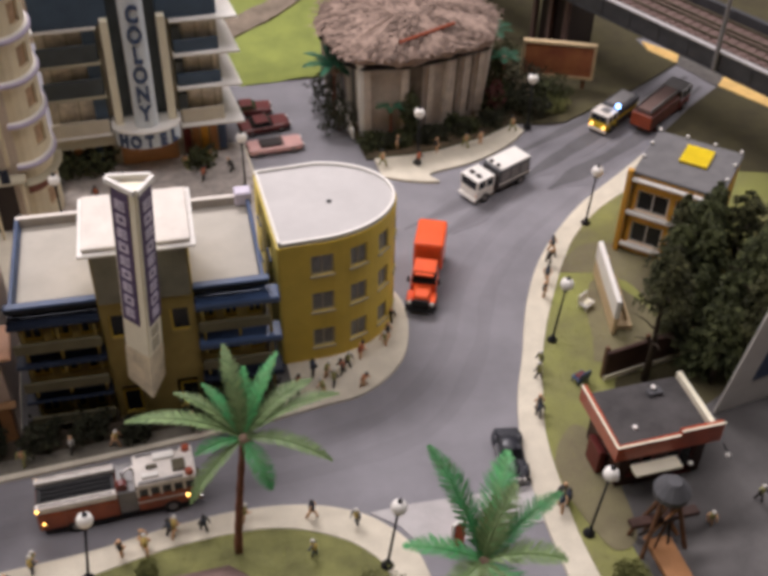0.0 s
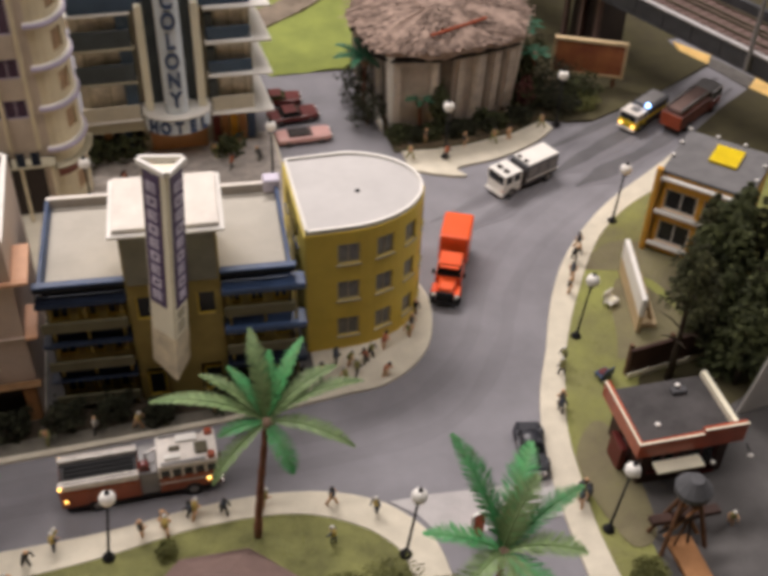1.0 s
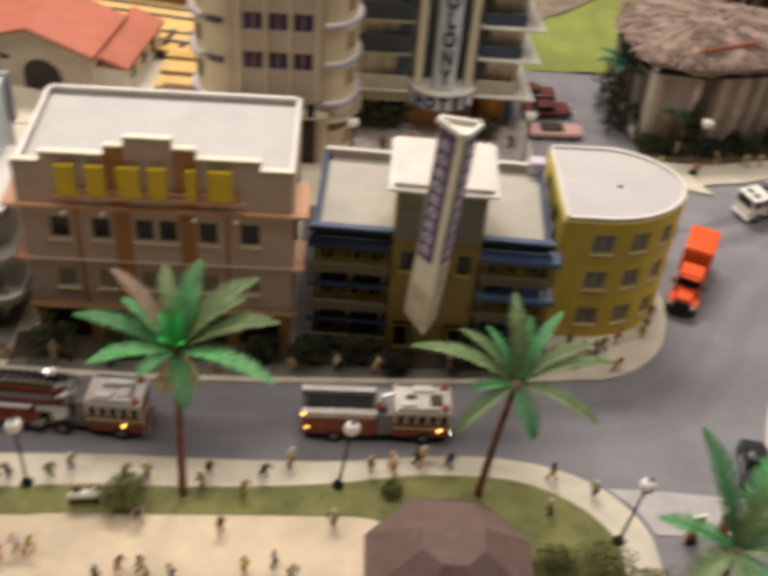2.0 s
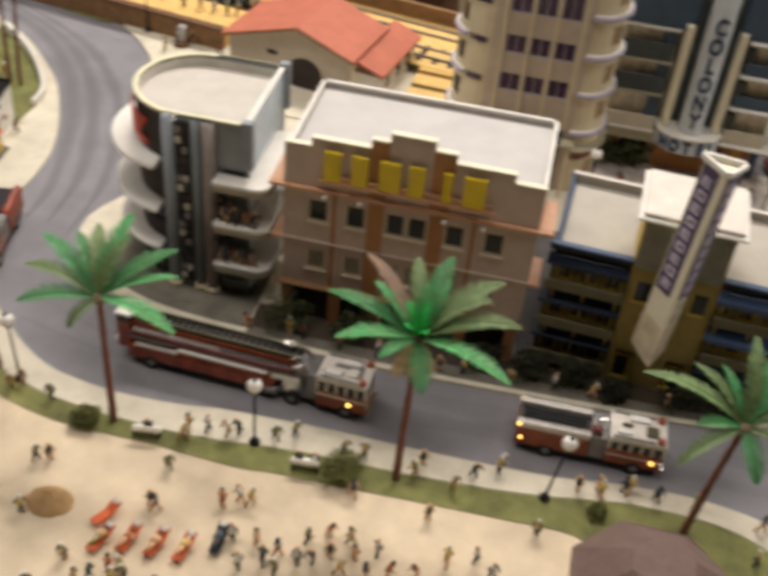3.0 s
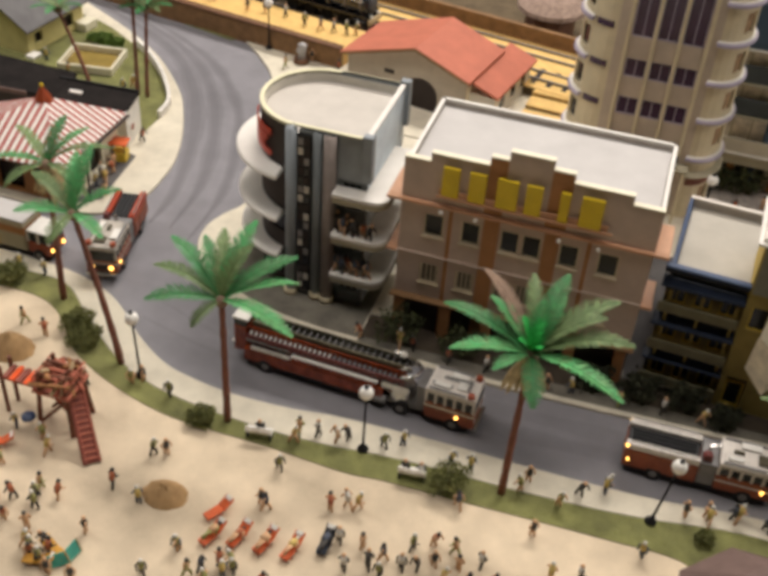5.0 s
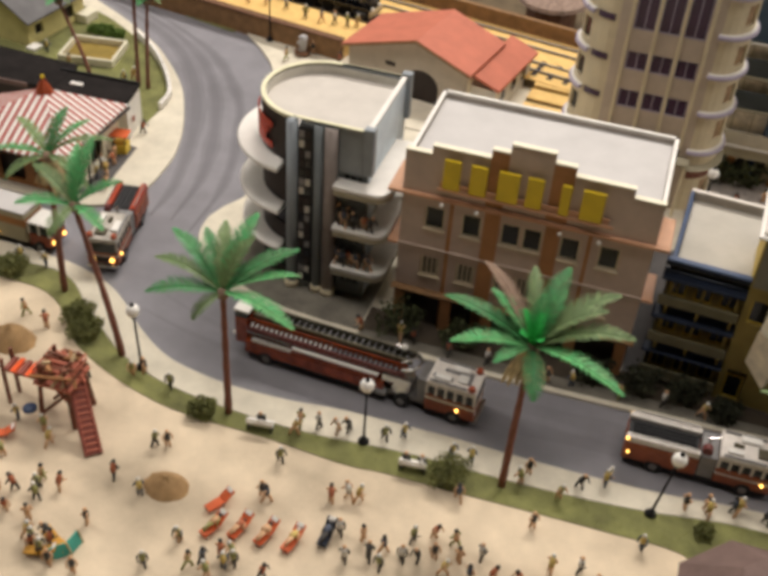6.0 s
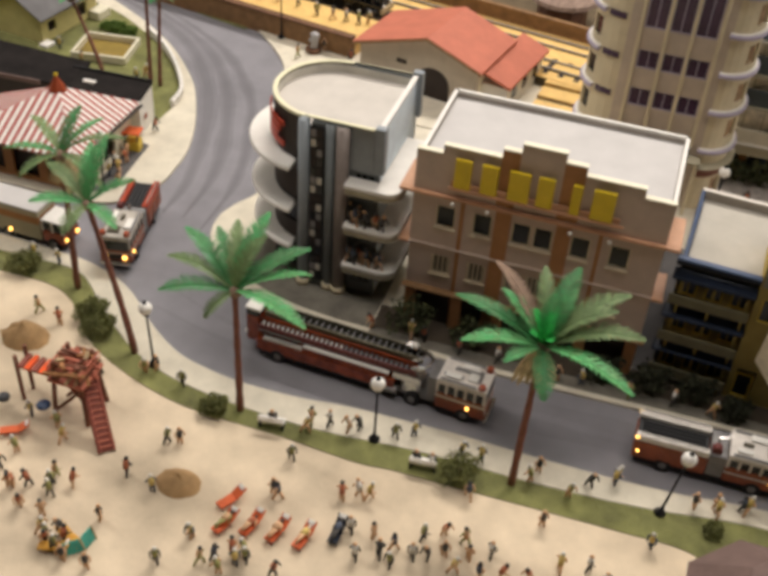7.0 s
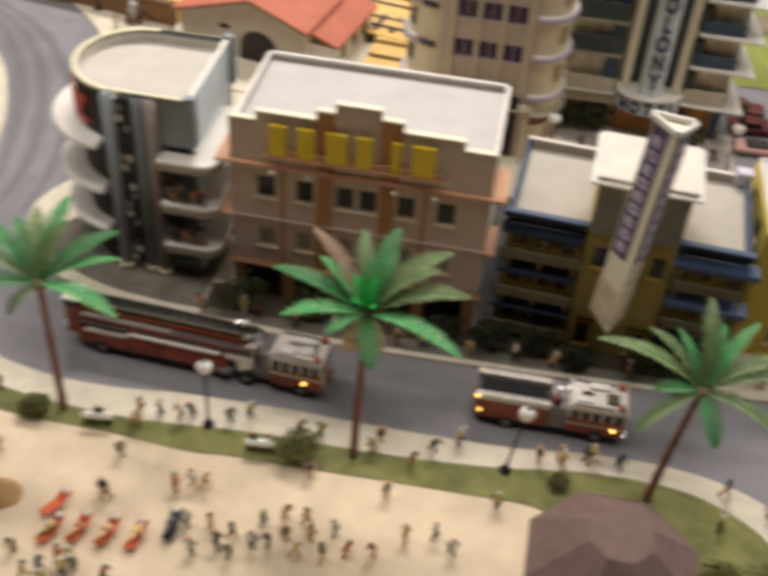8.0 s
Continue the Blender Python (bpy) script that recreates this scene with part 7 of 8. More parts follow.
# orange lorry
o = thing("orange_lorry", 32.8, 19.8, 0.0, "orange-red bonneted lorry with tall box body", "lorry", "", "", -114)
w = 1.1
part("chassis", box(B(), -3.9, 3.7, -0.6, 0.6, 0.45, 0.75), BLACK, o)
part("box_body", box(B(), -3.7, -0.45, -w, w, 0.8, 3.2), ORANGE, o, "tall orange-red box body", bev=0.22, seg=3)
part("cab_shell", box(B(), 0.1, 2.1, -0.95, 0.95, 0.6, 1.55), ORANGE, o, bev=0.08)
part("cab_glazing", prism(B(), [(0.2, -0.9), (2.05, -0.9), (2.05, 0.9), (0.2, 0.9)], 1.55, 2.3, [(0.25, -0.8), (1.7, -0.8), (1.7, 0.8), (0.25, 0.8)]), GLASS, o, "dark windscreen")
part("cab_roof", box(B(), 0.2, 1.72, -0.82, 0.82, 2.302, 2.42), ORANGE, o, bev=0.06)
part("visor", box(B(), 1.8, 2.05, -0.7, 0.7, 2.25, 2.35), ORANGE, o)
part("bonnet", prism(B(), [(2.1, -0.75), (3.6, -0.62), (3.6, 0.62), (2.1, 0.75)], 0.6, 1.5, [(2.1, -0.62), (3.5, -0.5), (3.5, 0.5), (2.1, 0.62)]), ORANGE, o, "rounded bonnet", bev=0.1)
for s in (-1, 1):
    part("mudguard", box(B(), 2.3, 3.5, *sorted((s * 0.62, s * 1.05)), 0.95, 1.12), ORANGE, o, bev=0.08)
    part("headlamp", tube(B(), [(3.5, s * 0.82, 0.95), (3.62, s * 0.82, 0.95)], 0.16, 10), GLOBE, o)
    part("mirror", box(B(), 1.85, 1.95, *sorted((s * 1.0, s * 1.2)), 1.5, 1.95), BLACK, o)
part("grille", box(B(), 3.602, 3.7, -0.6, 0.6, 0.55, 1.3), BLACK, o, "black grille")
part("bumper", box(B(), 3.7, 3.9, -1.05, 1.05, 0.35, 0.62), BLACK, o, bev=0.05)
for xx in (-2.6, 2.9):
    for s in (-1, 1):
        wheel(o, xx, s * 1.08, 0.48)

o.scale = (0.93, 0.95, 0.95)

# patrol van with its blue lamp lit, and a dark red truck going away
o = thing("patrol_van", 54.65, 36.3, 0.0, "black and white patrol van with yellow front and blue lamp", "van", "", "", 213)
w = 0.98
cab(o, 1.0, 2.7, w, 0.45, 2.0, SIGNYEL, CABROOF, 0.5)
part("bumper", box(B(), 2.703, 2.95, -w, w, 0.3, 0.52), CABROOF, o, "pale bumper", bev=0.05)
part("roof_hatch", box(B(), 1.3, 2.1, -0.3, 0.5, 2.002, 2.08), GREYMETAL, o, bev=0.03)
part("nose_band", box(B(), 2.703, 2.78, -w, w, 0.55, 1.1), SIGNYEL, o, "yellow nose band", bev=0.04)
part("windscreen", box(B(), 2.702, 2.72, -0.85, 0.85, 1.25, 1.85), GLASS, o)
part("body", box(B(), -2.8, 0.95, -w, w, 0.5, 2.05), SLATE, o, "dark body", bev=0.08)
part("side_band", box(B(), -2.8, 0.95, -w - 0.015, w + 0.015, 1.0, 1.3), SIGNYEL, o)
part("roof_rack", box(B(), -2.4, 0.5, -0.7, 0.7, 2.053, 2.2), GREYMETAL, o, bev=0.05)
part("blue_lamp", ball(B(), 0.8, 0.75, 2.3, 0.26, seg=10), LAMPBLUE, o, "lit blue lamp")
for yy in (-0.65, 0.65):
    part("headlamp", tube(B(), [(2.75, yy, 0.8), (2.84, yy, 0.8)], 0.15, 10), LAMPYEL, o)
for xx in (-1.8, 1.8):
    for s in (-1, 1):
        wheel(o, xx, s * (w + 0.02), 0.44)
o.scale = (0.9, 0.9, 0.9)
TRUCKRED = mat("dusty_truck_red", (0.12, 0.038, 0.025), 0.6, 0.25, 120, 0.1)
o = thing("dark_red_truck", 59.0, 36.0, 0.0, "dark red ladder truck driving towards the viaduct", "truck", "", "", 34)
w = 1.0
part("body", box(B(), -3.6, 1.2, -w, w, 0.6, 1.9), TRUCKRED, o, bev=0.07)
part("tail_board", box(B(), -3.68, -3.602, -0.95, 0.95, 0.65, 1.85), RED, o, "orange-red tail board", bev=0.03)
part("load", box(B(), -3.4, 1.4, -0.7, 0.7, 1.903, 2.3), HUTROOF, o, "grey-brown ladder load", bev=0.06)
cab(o, 1.3, 3.2, w, 0.5, 2.3, DARKRED, GREYMETAL, 0.5)
for yy in (-0.7, 0.7):
    part("tail_lamp", ball(B(), -3.6, yy, 1.0, 0.12, seg=8), RED, o)
    part("rail", box(B(), -3.5, 1.2, yy - 0.05, yy + 0.05, 2.303, 2.5), GREYMETAL, o)
for xx in (-2.2, 2.3):
    for s in (-1, 1):
        wheel(o, xx, s * (w + 0.02), 0.46)

# tram-like long van on the western street
o = thing("long_van", -39.9, 10.6, 0.0, "long grey van with orange band and white cab", "van", "", "", -2)
w = 1.05
part("body", box(B(), -7.0, 3.0, -w, w, 0.5, 2.9), GREIGE, o, "grey-beige box body", bev=0.08)
part("band", box(B(), -7.0, 3.01, -w - 0.015, w + 0.015, 1.9, 2.5), OCHRE, o, "orange band")
part("roof", box(B(), -7.02, 3.02, -w, w, 2.903, 3.05), ROOFGREY, o, "pale grey roof", bev=0.05)
cab(o, 3.1, 4.9, 0.95, 0.5, 2.4, RED, WHITE, 0.5)
part("windscreen", box(B(), 4.902, 4.92, -0.8, 0.8, 1.5, 2.15), GREYGLASS, o)
for yy in (-0.65, 0.65):
    part("headlamp", tube(B(), [(4.9, yy, 0.9), (4.98, yy, 0.9)], 0.15, 10), LAMPYEL, o)
for xx in (-3.4, -1.6, 0.5):
    part("marker_lamp", ball(B(), xx, -w - 0.03, 0.85, 0.14, seg=8), LAMPYEL, o, "amber marker lamp")
for xx in (-5.6, 0.2, 4.0):
    for s in (-1, 1):
        wheel(o, xx, s * (w + 0.02), 0.46)


def saloon(x, y, rz, paint, roofmat, label, open_top=False, z=0.0):
    o = thing("parked_car", x, y, z, label, "car", "", "", rz)
    part("body", prism(B(), [(-2.2, -0.82), (-1.9, -0.92), (1.8, -0.92), (2.25, -0.78), (2.25, 0.78), (1.8, 0.92), (-1.9, 0.92), (-2.2, 0.82)], 0.3, 0.92), paint, o, bev=0.12, seg=2)
    part("bonnet", box(B(), 0.75, 2.1, -0.7, 0.7, 0.922, 1.0), paint, o, bev=0.05)
    part("boot", box(B(), -2.1, -1.3, -0.7, 0.7, 0.922, 1.0), paint, o, bev=0.05)
    if open_top:
        part("seats", box(B(), -1.25, 0.5, -0.65, 0.65, 0.922, 1.2), roofmat, o, bev=0.1)
        part("windscreen", prism(B(), [(0.55, -0.7), (0.62, -0.7), (0.62, 0.7), (0.55, 0.7)], 0.93, 1.35), GREYGLASS, o)
    else:
        part("glasshouse", prism(B(), [(-1.25, -0.8), (0.75, -0.8), (0.75, 0.8), (-1.25, 0.8)], 0.93, 1.4, [(-0.9, -0.64), (0.3, -0.64), (0.3, 0.64), (-0.9, 0.64)]), GLASS, o, "dark windows")
        part("roof", box(B(), -0.92, 0.32, -0.66, 0.66, 1.402, 1.5), roofmat, o, bev=0.05)
    for xx in (2.25, -2.3):
        part("bumper", box(B(), xx, xx + 0.1, -0.8, 0.8, 0.38, 0.55), CHROME, o, "chrome bumper", bev=0.03)
    for yy in (-0.6, 0.6):
        part("headlamp", ball(B(), 2.25, yy, 0.72, 0.13, seg=8), GLOBE, o)
        part("tail_lamp", ball(B(), -2.2, yy, 0.72, 0.1, seg=8), RED, o)
    for xx in (-1.35, 1.4):
        for s in (-1, 1):
            wheel(o, xx, s * 0.9, 0.38, 0.25)
    o.scale = (0.93, 0.93, 0.93)
    return o


BLACKPAINT = mat("black_lacquer", (0.014, 0.015, 0.022), 0.38, 0.1, 60, 0.0, spec=0.5, coat=0.12)
vintage = saloon(32.85, 3.15, -101, BLACKPAINT, BLACKPAINT, "glossy black vintage saloon parked along the kerb")
for xx in (-1.35, 1.4):
    for s in (-1, 1):
        part("mudguard", ball(B(), xx, s * 0.84, 0.62, 0.62, 1.05, 0.42, 0.72, seg=14), BLACKPAINT, vintage, "rounded black mudguard", smooth=True)
part("hood_ridge", ball(B(), 1.35, 0, 0.95, 0.8, 1.05, 0.5, 0.3, seg=14), BLACKPAINT, vintage, smooth=True)
part("roof_crown", ball(B(), -0.3, 0, 1.47, 0.72, 0.95, 0.9, 0.18, seg=14), BLACKPAINT, vintage, "rounded glossy roof", smooth=True)
part("chrome_strip", box(B(), -2.0, 2.1, 0.925, 0.94, 0.7, 0.76), CHROME, vintage)
part("chrome_strip", box(B(), -2.0, 2.1, -0.94, -0.925, 0.7, 0.76), CHROME, vintage)
part("grille", box(B(), 2.252, 2.3, -0.4, 0.4, 0.56, 0.9), CHROME, vintage, "chrome grille")
vintage.scale = (0.86, 0.86, 0.86)
saloon(24.6, 45.0, -4, DARKRED, DARKRED, "dark red saloon in the car park").scale = (0.84, 0.9, 0.72)
saloon(25.4, 42.2, 6, DARKRED, DARKRED, "dark red hardtop in the car park").scale = (0.93, 1.0, 0.72)
saloon(25.7, 38.9, 2, PINK, DARK, "pink open car with dark seats in the car park", True).scale = (1.0, 0.93, 0.72)

BLACKFELT = mat("black_roof_felt", (0.016, 0.013, 0.012), 0.8, 0.35, 60, 0.3, spec=0.12)
# ---- western corner: striped pavilion, pool, yellow house ----
TENTRED = mat("tent_red", (0.42, 0.125, 0.105), 0.7, 0.15, 90, 0.1)
ob = thing("striped_pavilion", -42.3, 20.2, 0.2, "kiosk with red and white striped tent roof", "pavilion")
part("wall", facade(B(), [(-4.6, -4.0), (4.6, -4.0)], 0, 3.2, [(0.6, 2.6, 0.4, 2.6), (3.4, 5.6, 0.4, 2.6), (6.4, 8.6, 0.4, 2.6)]), OCHRE, ob, "ochre arcade wall")
part("wall", facade(B(), [(4.6, -4.0), (4.6, 4.0)], 0, 3.2, [(0.8, 2.6, 0.4, 2.4), (3.6, 5.4, 0.4, 2.4)]), CREAM, ob)
part("wall", facade(B(), [(4.6, 4.0), (-4.6, 1.3)], 0, 3.2, []), CREAM, ob)
part("interior", box(B(), -4.2, 4.2, -3.4, 1.0, 0.05, 2.9), DARK, ob, "dark interior")
apex = Vector((0.5, 0.7, 5.8))
EAVE = [(-5.4, -4.8), (5.0, -4.8), (5.2, 4.8), (-5.6, 1.6)]
for i in range(4):
    (ax, ay), (bx, by) = EAVE[i], EAVE[(i + 1) % 4]
    nst = 33
    p0, p1 = Vector((ax, ay, 3.3)), Vector((bx, by, 3.3))
    along = p1 - p0
    fa = max(0.05, min(0.95, (apex - p0).dot(along) / along.length_squared))
    rise = apex - (p0 + along * fa)
    for k in range(nst):
        f0, f1 = k / nst, (k + 1) / nst
        cuts = [f0] + ([fa] if f0 < fa < f1 else []) + [f1]
        edge = [p0 + along * f for f in (f0, f1)] + [p0 + along * f + rise * min(f / fa, (1 - f) / (1 - fa)) for f in cuts[::-1]]
        ring = [v for n, v in enumerate(edge) if (v - edge[n - 1]).length > 0.001]
        bm = B()
        lo = [bm.verts.new(v) for v in ring]
        hi = [bm.verts.new(v + Vector((0, 0, 0.12 + 0.03 * (k % 2)))) for v in ring]
        bm.faces.new(lo), bm.faces.new(hi)
        for n in range(len(ring)):
            q = (n + 1) % len(ring)
            bm.faces.new((lo[n], lo[q], hi[q], hi[n]))
        part("tent_stripe", bm, TENTRED if k % 2 else WHITE, ob, "dark red tent stripe" if k % 2 else "white tent stripe")
part("eave_board", tube(B(), [(5.08, -4.8, 3.15), (5.28, 4.8, 3.15)], 0.13, 6), DARK, ob, "dark eave board")
part("tent_cap", tube(B(), [(0.5, 0.7, 5.55), (0.5, 0.7, 5.9), (0.5, 0.7, 6.8)], [0.75, 0.62, 0.08], 8), RED, ob, "red pointed cap")
part("finial", ball(B(), 0.5, 0.7, 6.9, 0.16, seg=8), SIGNYEL, ob)
ob = thing("black_roof_building", -40.4, 26.4, 0.2, "low white building with black flat roof", "building", rz=3)
part("wall", facade(B(), [(-4.4, -1.5), (3.0, -1.5), (2.6, 1.8), (-4.4, 1.8), (-4.4, -1.5)], 0, 3.2, []), WHITE, ob, "white rendered wall")
part("roof", prism(B(), [(-4.5, -1.6), (3.1, -1.6), (2.7, 1.9), (-4.5, 1.9)], 3.203, 3.4), BLACKFELT, ob, "black felt roof", bev=0.05)
part("roof_edge", box(B(), -4.5, 2.7, 1.7, 1.9, 3.403, 3.6), BLACK, ob, "black roof edge", bev=0.04)
part("roof_hatch", box(B(), -2.6, -1.5, -0.3, 0.1, 3.403, 3.6), WHITE, ob, "white roof hatch", bev=0.04)
part("wall_disc", tube(B(), [(2.9, -0.5, 1.5), (3.0, -0.5, 1.5)], 0.4, 12), WHITE, ob, "white wall disc")
part("wall_disc", tube(B(), [(3.003, -0.5, 1.5), (3.03, -0.5, 1.5)], 0.28, 12), RED, ob, "red wall disc")
ob = thing("snack_stall", -37.1, 23.3, 0.2, "small yellow stall with orange top beside the pavilion", "stall", rz=10)
part("counter", box(B(), -0.6, 0.6, -0.5, 0.5, 0, 0.9), YELLOW, ob, "yellow counter", bev=0.05)
for x in (-0.5, 0.5):
    part("post", tube(B(), [(x, -0.4, 0.9), (x, -0.4, 1.6)], 0.06, 6), DARK, ob)
part("top", box(B(), -0.75, 0.75, -0.65, 0.65, 1.603, 1.75), LOUNGE, ob, "orange top", bev=0.05)
LAWNLEAF = mat("fresh_hedge_leaf", (0.17, 0.26, 0.045), 0.85, 0.35, 90, 0.0, 700, col2=(0.06, 0.11, 0.02), isle=0.35)
COURT = mat("court_ochre", (0.26, 0.18, 0.035), 0.8, 0.2, 60, 0.3)
ob = thing("walled_pool", -47.5, 37.1, 0.2, "low cream wall round an ochre court", "court", rz=9)
for a in ((-2.6, 2.6, -2.15, -1.9), (-2.6, 2.6, 1.9, 2.15), (-2.6, -2.36, -1.9, 1.9), (2.36, 2.6, -1.9, 1.9)):
    part("court_wall", box(B(), *a, 0, 0.75), CREAM, ob, "cream court wall", bev=0.05)
part("court_floor", box(B(), -2.36, 2.36, -1.9, 1.9, 0.02, 0.15), COURT, ob, "olive-ochre court floor")
YELLOWHOUSE = mat("house_yellow", (0.66, 0.58, 0.26), 0.7, 0.1, 60, 0.15)
ob = thing("yellow_house", -52.9, 39.9, 0.2, "pale yellow house with broad grey roof at the corner lawn", "house", rz=-8.7)
part("wall", facade(B(), [(0, -3.95), (0, 3.95)], 0, 2.5, [(1.0, 2.0, 0.8, 1.8), (5.2, 6.4, 0.6, 1.9)]), YELLOWHOUSE, ob, "pale yellow front wall", bev=0.03)
part("gable_wall", upright(B(), [(-6.2, 0), (-0.26, 0), (-0.26, 2.5), (-3.2, 4.3), (-6.2, 2.5)], -3.95, -3.7), YELLOWHOUSE, ob, "pale yellow gable wall")
part("gable_wall", upright(B(), [(-6.2, 0), (-0.26, 0), (-0.26, 2.5), (-3.2, 4.3), (-6.2, 2.5)], 3.7, 3.95), YELLOWHOUSE, ob, "pale yellow gable wall")
part("interior", box(B(), -6.0, -0.4, -3.6, 3.6, 0.05, 2.3), DARK, ob, "dark interior")
part("roof_slope", plate(B(), [(0.45, -4.3, 2.35), (0.45, 4.3, 2.35), (-3.2, 4.3, 4.5), (-3.2, -4.3, 4.5)], 0.2), ROOFSLATE, ob, "grey felt roof slope")
part("roof_slope", plate(B(), [(-3.2, -4.3, 4.5), (-3.2, 4.3, 4.5), (-6.7, 4.3, 2.35), (-6.7, -4.3, 2.35)], 0.2), ROOFSLATE, ob, "grey felt roof slope")
part("porch", box(B(), 0.05, 1.3, 2.6, 4.4, 0, 0.9), CREAM, ob, "cream porch", bev=0.06)
part("step", box(B(), 0.05, 1.0, -4.6, -3.4, 0, 0.35), WHITE, ob, "white step", bev=0.05)
for i, (x, y, r, h) in enumerate(((-48.6, 41.2, 0.9, 1.1), (-47.2, 41.0, 0.8, 0.9), (-49.8, 41.4, 0.6, 0.7))):
    bush(x, y, r, h, "dense hedge bush on the corner lawn", 160 + i, 900, 0.16, LAWNLEAF)
ob = thing("dark_shed", -52.3, 27.2, 0.2, "low dark shed with black roof behind the pavilion", "shed", rz=3)
part("wall", facade(B(), [(-4.6, -2.6), (8.2, -2.6), (8.2, 1.6), (-4.6, 2.7), (-4.6, -2.6)], 0, 3.2, []), DARK, ob, bev=0.05)
part("roof", prism(B(), [(-4.75, -2.75), (8.3, -2.75), (8.3, 1.7), (-4.75, 2.85)], 3.203, 3.45), BLACKFELT, ob, "black felt roof", bev=0.06)
part("roof_edge", box(B(), -4.8, 6.0, -2.9, -2.753, 3.1, 3.5), HUTROOF, ob)
ob = thing("lawn_wall", -39.9, 36.8, 0.2, "low curved white garden wall along the footway", "wall")
bow = flow([(-46.0, 42.3), (-43.6, 40.5), (-41.2, 38.1), (-38.9, 35.1), (-37.5, 32.6), (-37.3, 30.4)])
for (x0, y0), (x1, y1) in zip(bow[::2], bow[2::2]):
    d = Vector((x1 - x0, y1 - y0)).normalized()
    nx, ny = -d.y * 0.17, d.x * 0.17
    ends = [(x0 + d.x * 0.03, y0 + d.y * 0.03), (x1 - d.x * 0.03, y1 - d.y * 0.03)]
    foot = [(ends[0][0] + nx, ends[0][1] + ny), (ends[1][0] + nx, ends[1][1] + ny), (ends[1][0] - nx, ends[1][1] - ny), (ends[0][0] - nx, ends[0][1] - ny)]
    part("block", prism(B(), [(x + 39.9, y - 36.8) for x, y in foot], 0, 0.7), WHITE, ob, bev=0.04)

# ---- beach things ----
REDWOOD = mat("red_brown_timber", (0.21, 0.075, 0.042), 0.65, 0.25, 150, 0.3)
SLIDERED = mat("faded_slide_red", (0.27, 0.07, 0.045), 0.55, 0.2, 120, 0.1)
ob = thing("beach_slide", -26.0, -3.6, 0.12, "red-brown timber play tower with ladder slide", "play tower", rz=0)
for dx, dy in ((-1.0, -1.0), (1.0, -1.0), (1.0, 1.0), (-1.0, 1.0)):
    part("leg", tube(B(), [(dx * 1.1, dy * 1.1, 0), (dx * 0.8, dy * 0.8, 4.4)], [0.16, 0.13], 7), REDWOOD, ob)
part("platform", box(B(), -1.2, 1.2, -1.2, 1.2, 2.9, 3.15), TERRACOTTA, ob, "red platform", bev=0.05)
for dx in (-1.1, 1.0):
    for z in (3.3, 3.65, 4.0):
        part("side_rail", box(B(), dx, dx + 0.1, -1.15, 1.15, z, z + 0.14), REDWOOD if z < 3.5 else TERRACOTTA, ob, bev=0.02)
for k in range(5):
    part("top_bar", tube(B(), [(-1.3 + 0.2 * k, -1.2 + 0.6 * k, 3.6 + 0.2 * (k % 3)), (1.3 - 0.1 * k, -1.0 + 0.5 * k, 4.0 + 0.25 * (k % 2))], 0.12, 6), (OCHRE, REDWOOD, TERRACOTTA)[k % 3], ob, "red-brown timber bar")
for k in range(4):
    part("cross_brace", tube(B(), [(-1.1 + 2.2 * (k % 2), -1.1 + 0.7 * k, 0.4), (1.0 - 2.0 * (k % 2), -1.0 + 0.7 * k, 2.8)], 0.1, 6), (REDWOOD, RED)[k % 2], ob, "timber cross brace")
for k in range(12):
    a = 2.4 * k
    part("play_bar", tube(B(), [(1.5 * math.cos(a), 1.3 * math.sin(a), 3.0 + 0.12 * (k % 5)), (0.9 * math.cos(a + 2.0), 1.0 * math.sin(a + 2.0), 4.1 + 0.1 * (k % 4))], 0.11, 6), (TERRACOTTA, OCHRE, PALEWOOD, REDWOOD)[k % 4], ob, "orange-brown timber bar")
slide_top, slide_low = Vector((0.1, 0.9, 3.7)), Vector((3.2, -2.6, 0.1))
d = (slide_low - slide_top).normalized()
sd = Vector((-d.y, d.x, 0)).normalized()
part("slide_bed", plate(B(), [slide_top - sd * 0.4, slide_top + sd * 0.4, slide_low + sd * 0.4, slide_low - sd * 0.4], 0.07), SLIDERED, ob, "dark red slide bed")
for s in (-1, 1):
    part("slide_rail", tube(B(), [slide_top + sd * 0.4 * s, slide_low + sd * 0.4 * s], 0.14, 7), SLIDERED, ob, "dark red slide rail")
for k in range(16):
    c = slide_top.lerp(slide_low, (k + 0.5) / 16) + Vector((0, 0, 0.12))
    part("slide_slat", tube(B(), [c - sd * 0.36, c + sd * 0.36], 0.05, 6), TERRACOTTA, ob)
part("bridge", box(B(), -3.6, -1.2, -0.6, 0.4, 2.6, 2.8), TERRACOTTA, ob, "red rope bridge", bev=0.04)
for k in range(5):
    part("bridge_slat", box(B(), -3.5 + k * 0.48, -3.2 + k * 0.48, -0.7, 0.5, 2.803, 2.95), ORANGE if k % 2 else SLIDERED, ob)
for dx, dy in ((-3.6, -0.6), (-3.6, 0.4)):
    part("leg", tube(B(), [(dx, dy, 0), (dx, dy, 3.6)], 0.13, 7), REDWOOD, ob)
part("swing_seat", ball(B(), -1.6, -1.4, 1.0, 0.45, 1, 1, 0.5), BLUE, ob, "blue bucket seat", smooth=True)
part("swing_seat", ball(B(), -4.2, -1.6, 0.9, 0.4, 1, 1, 0.6), SLATE, ob, "dark bucket seat", smooth=True)


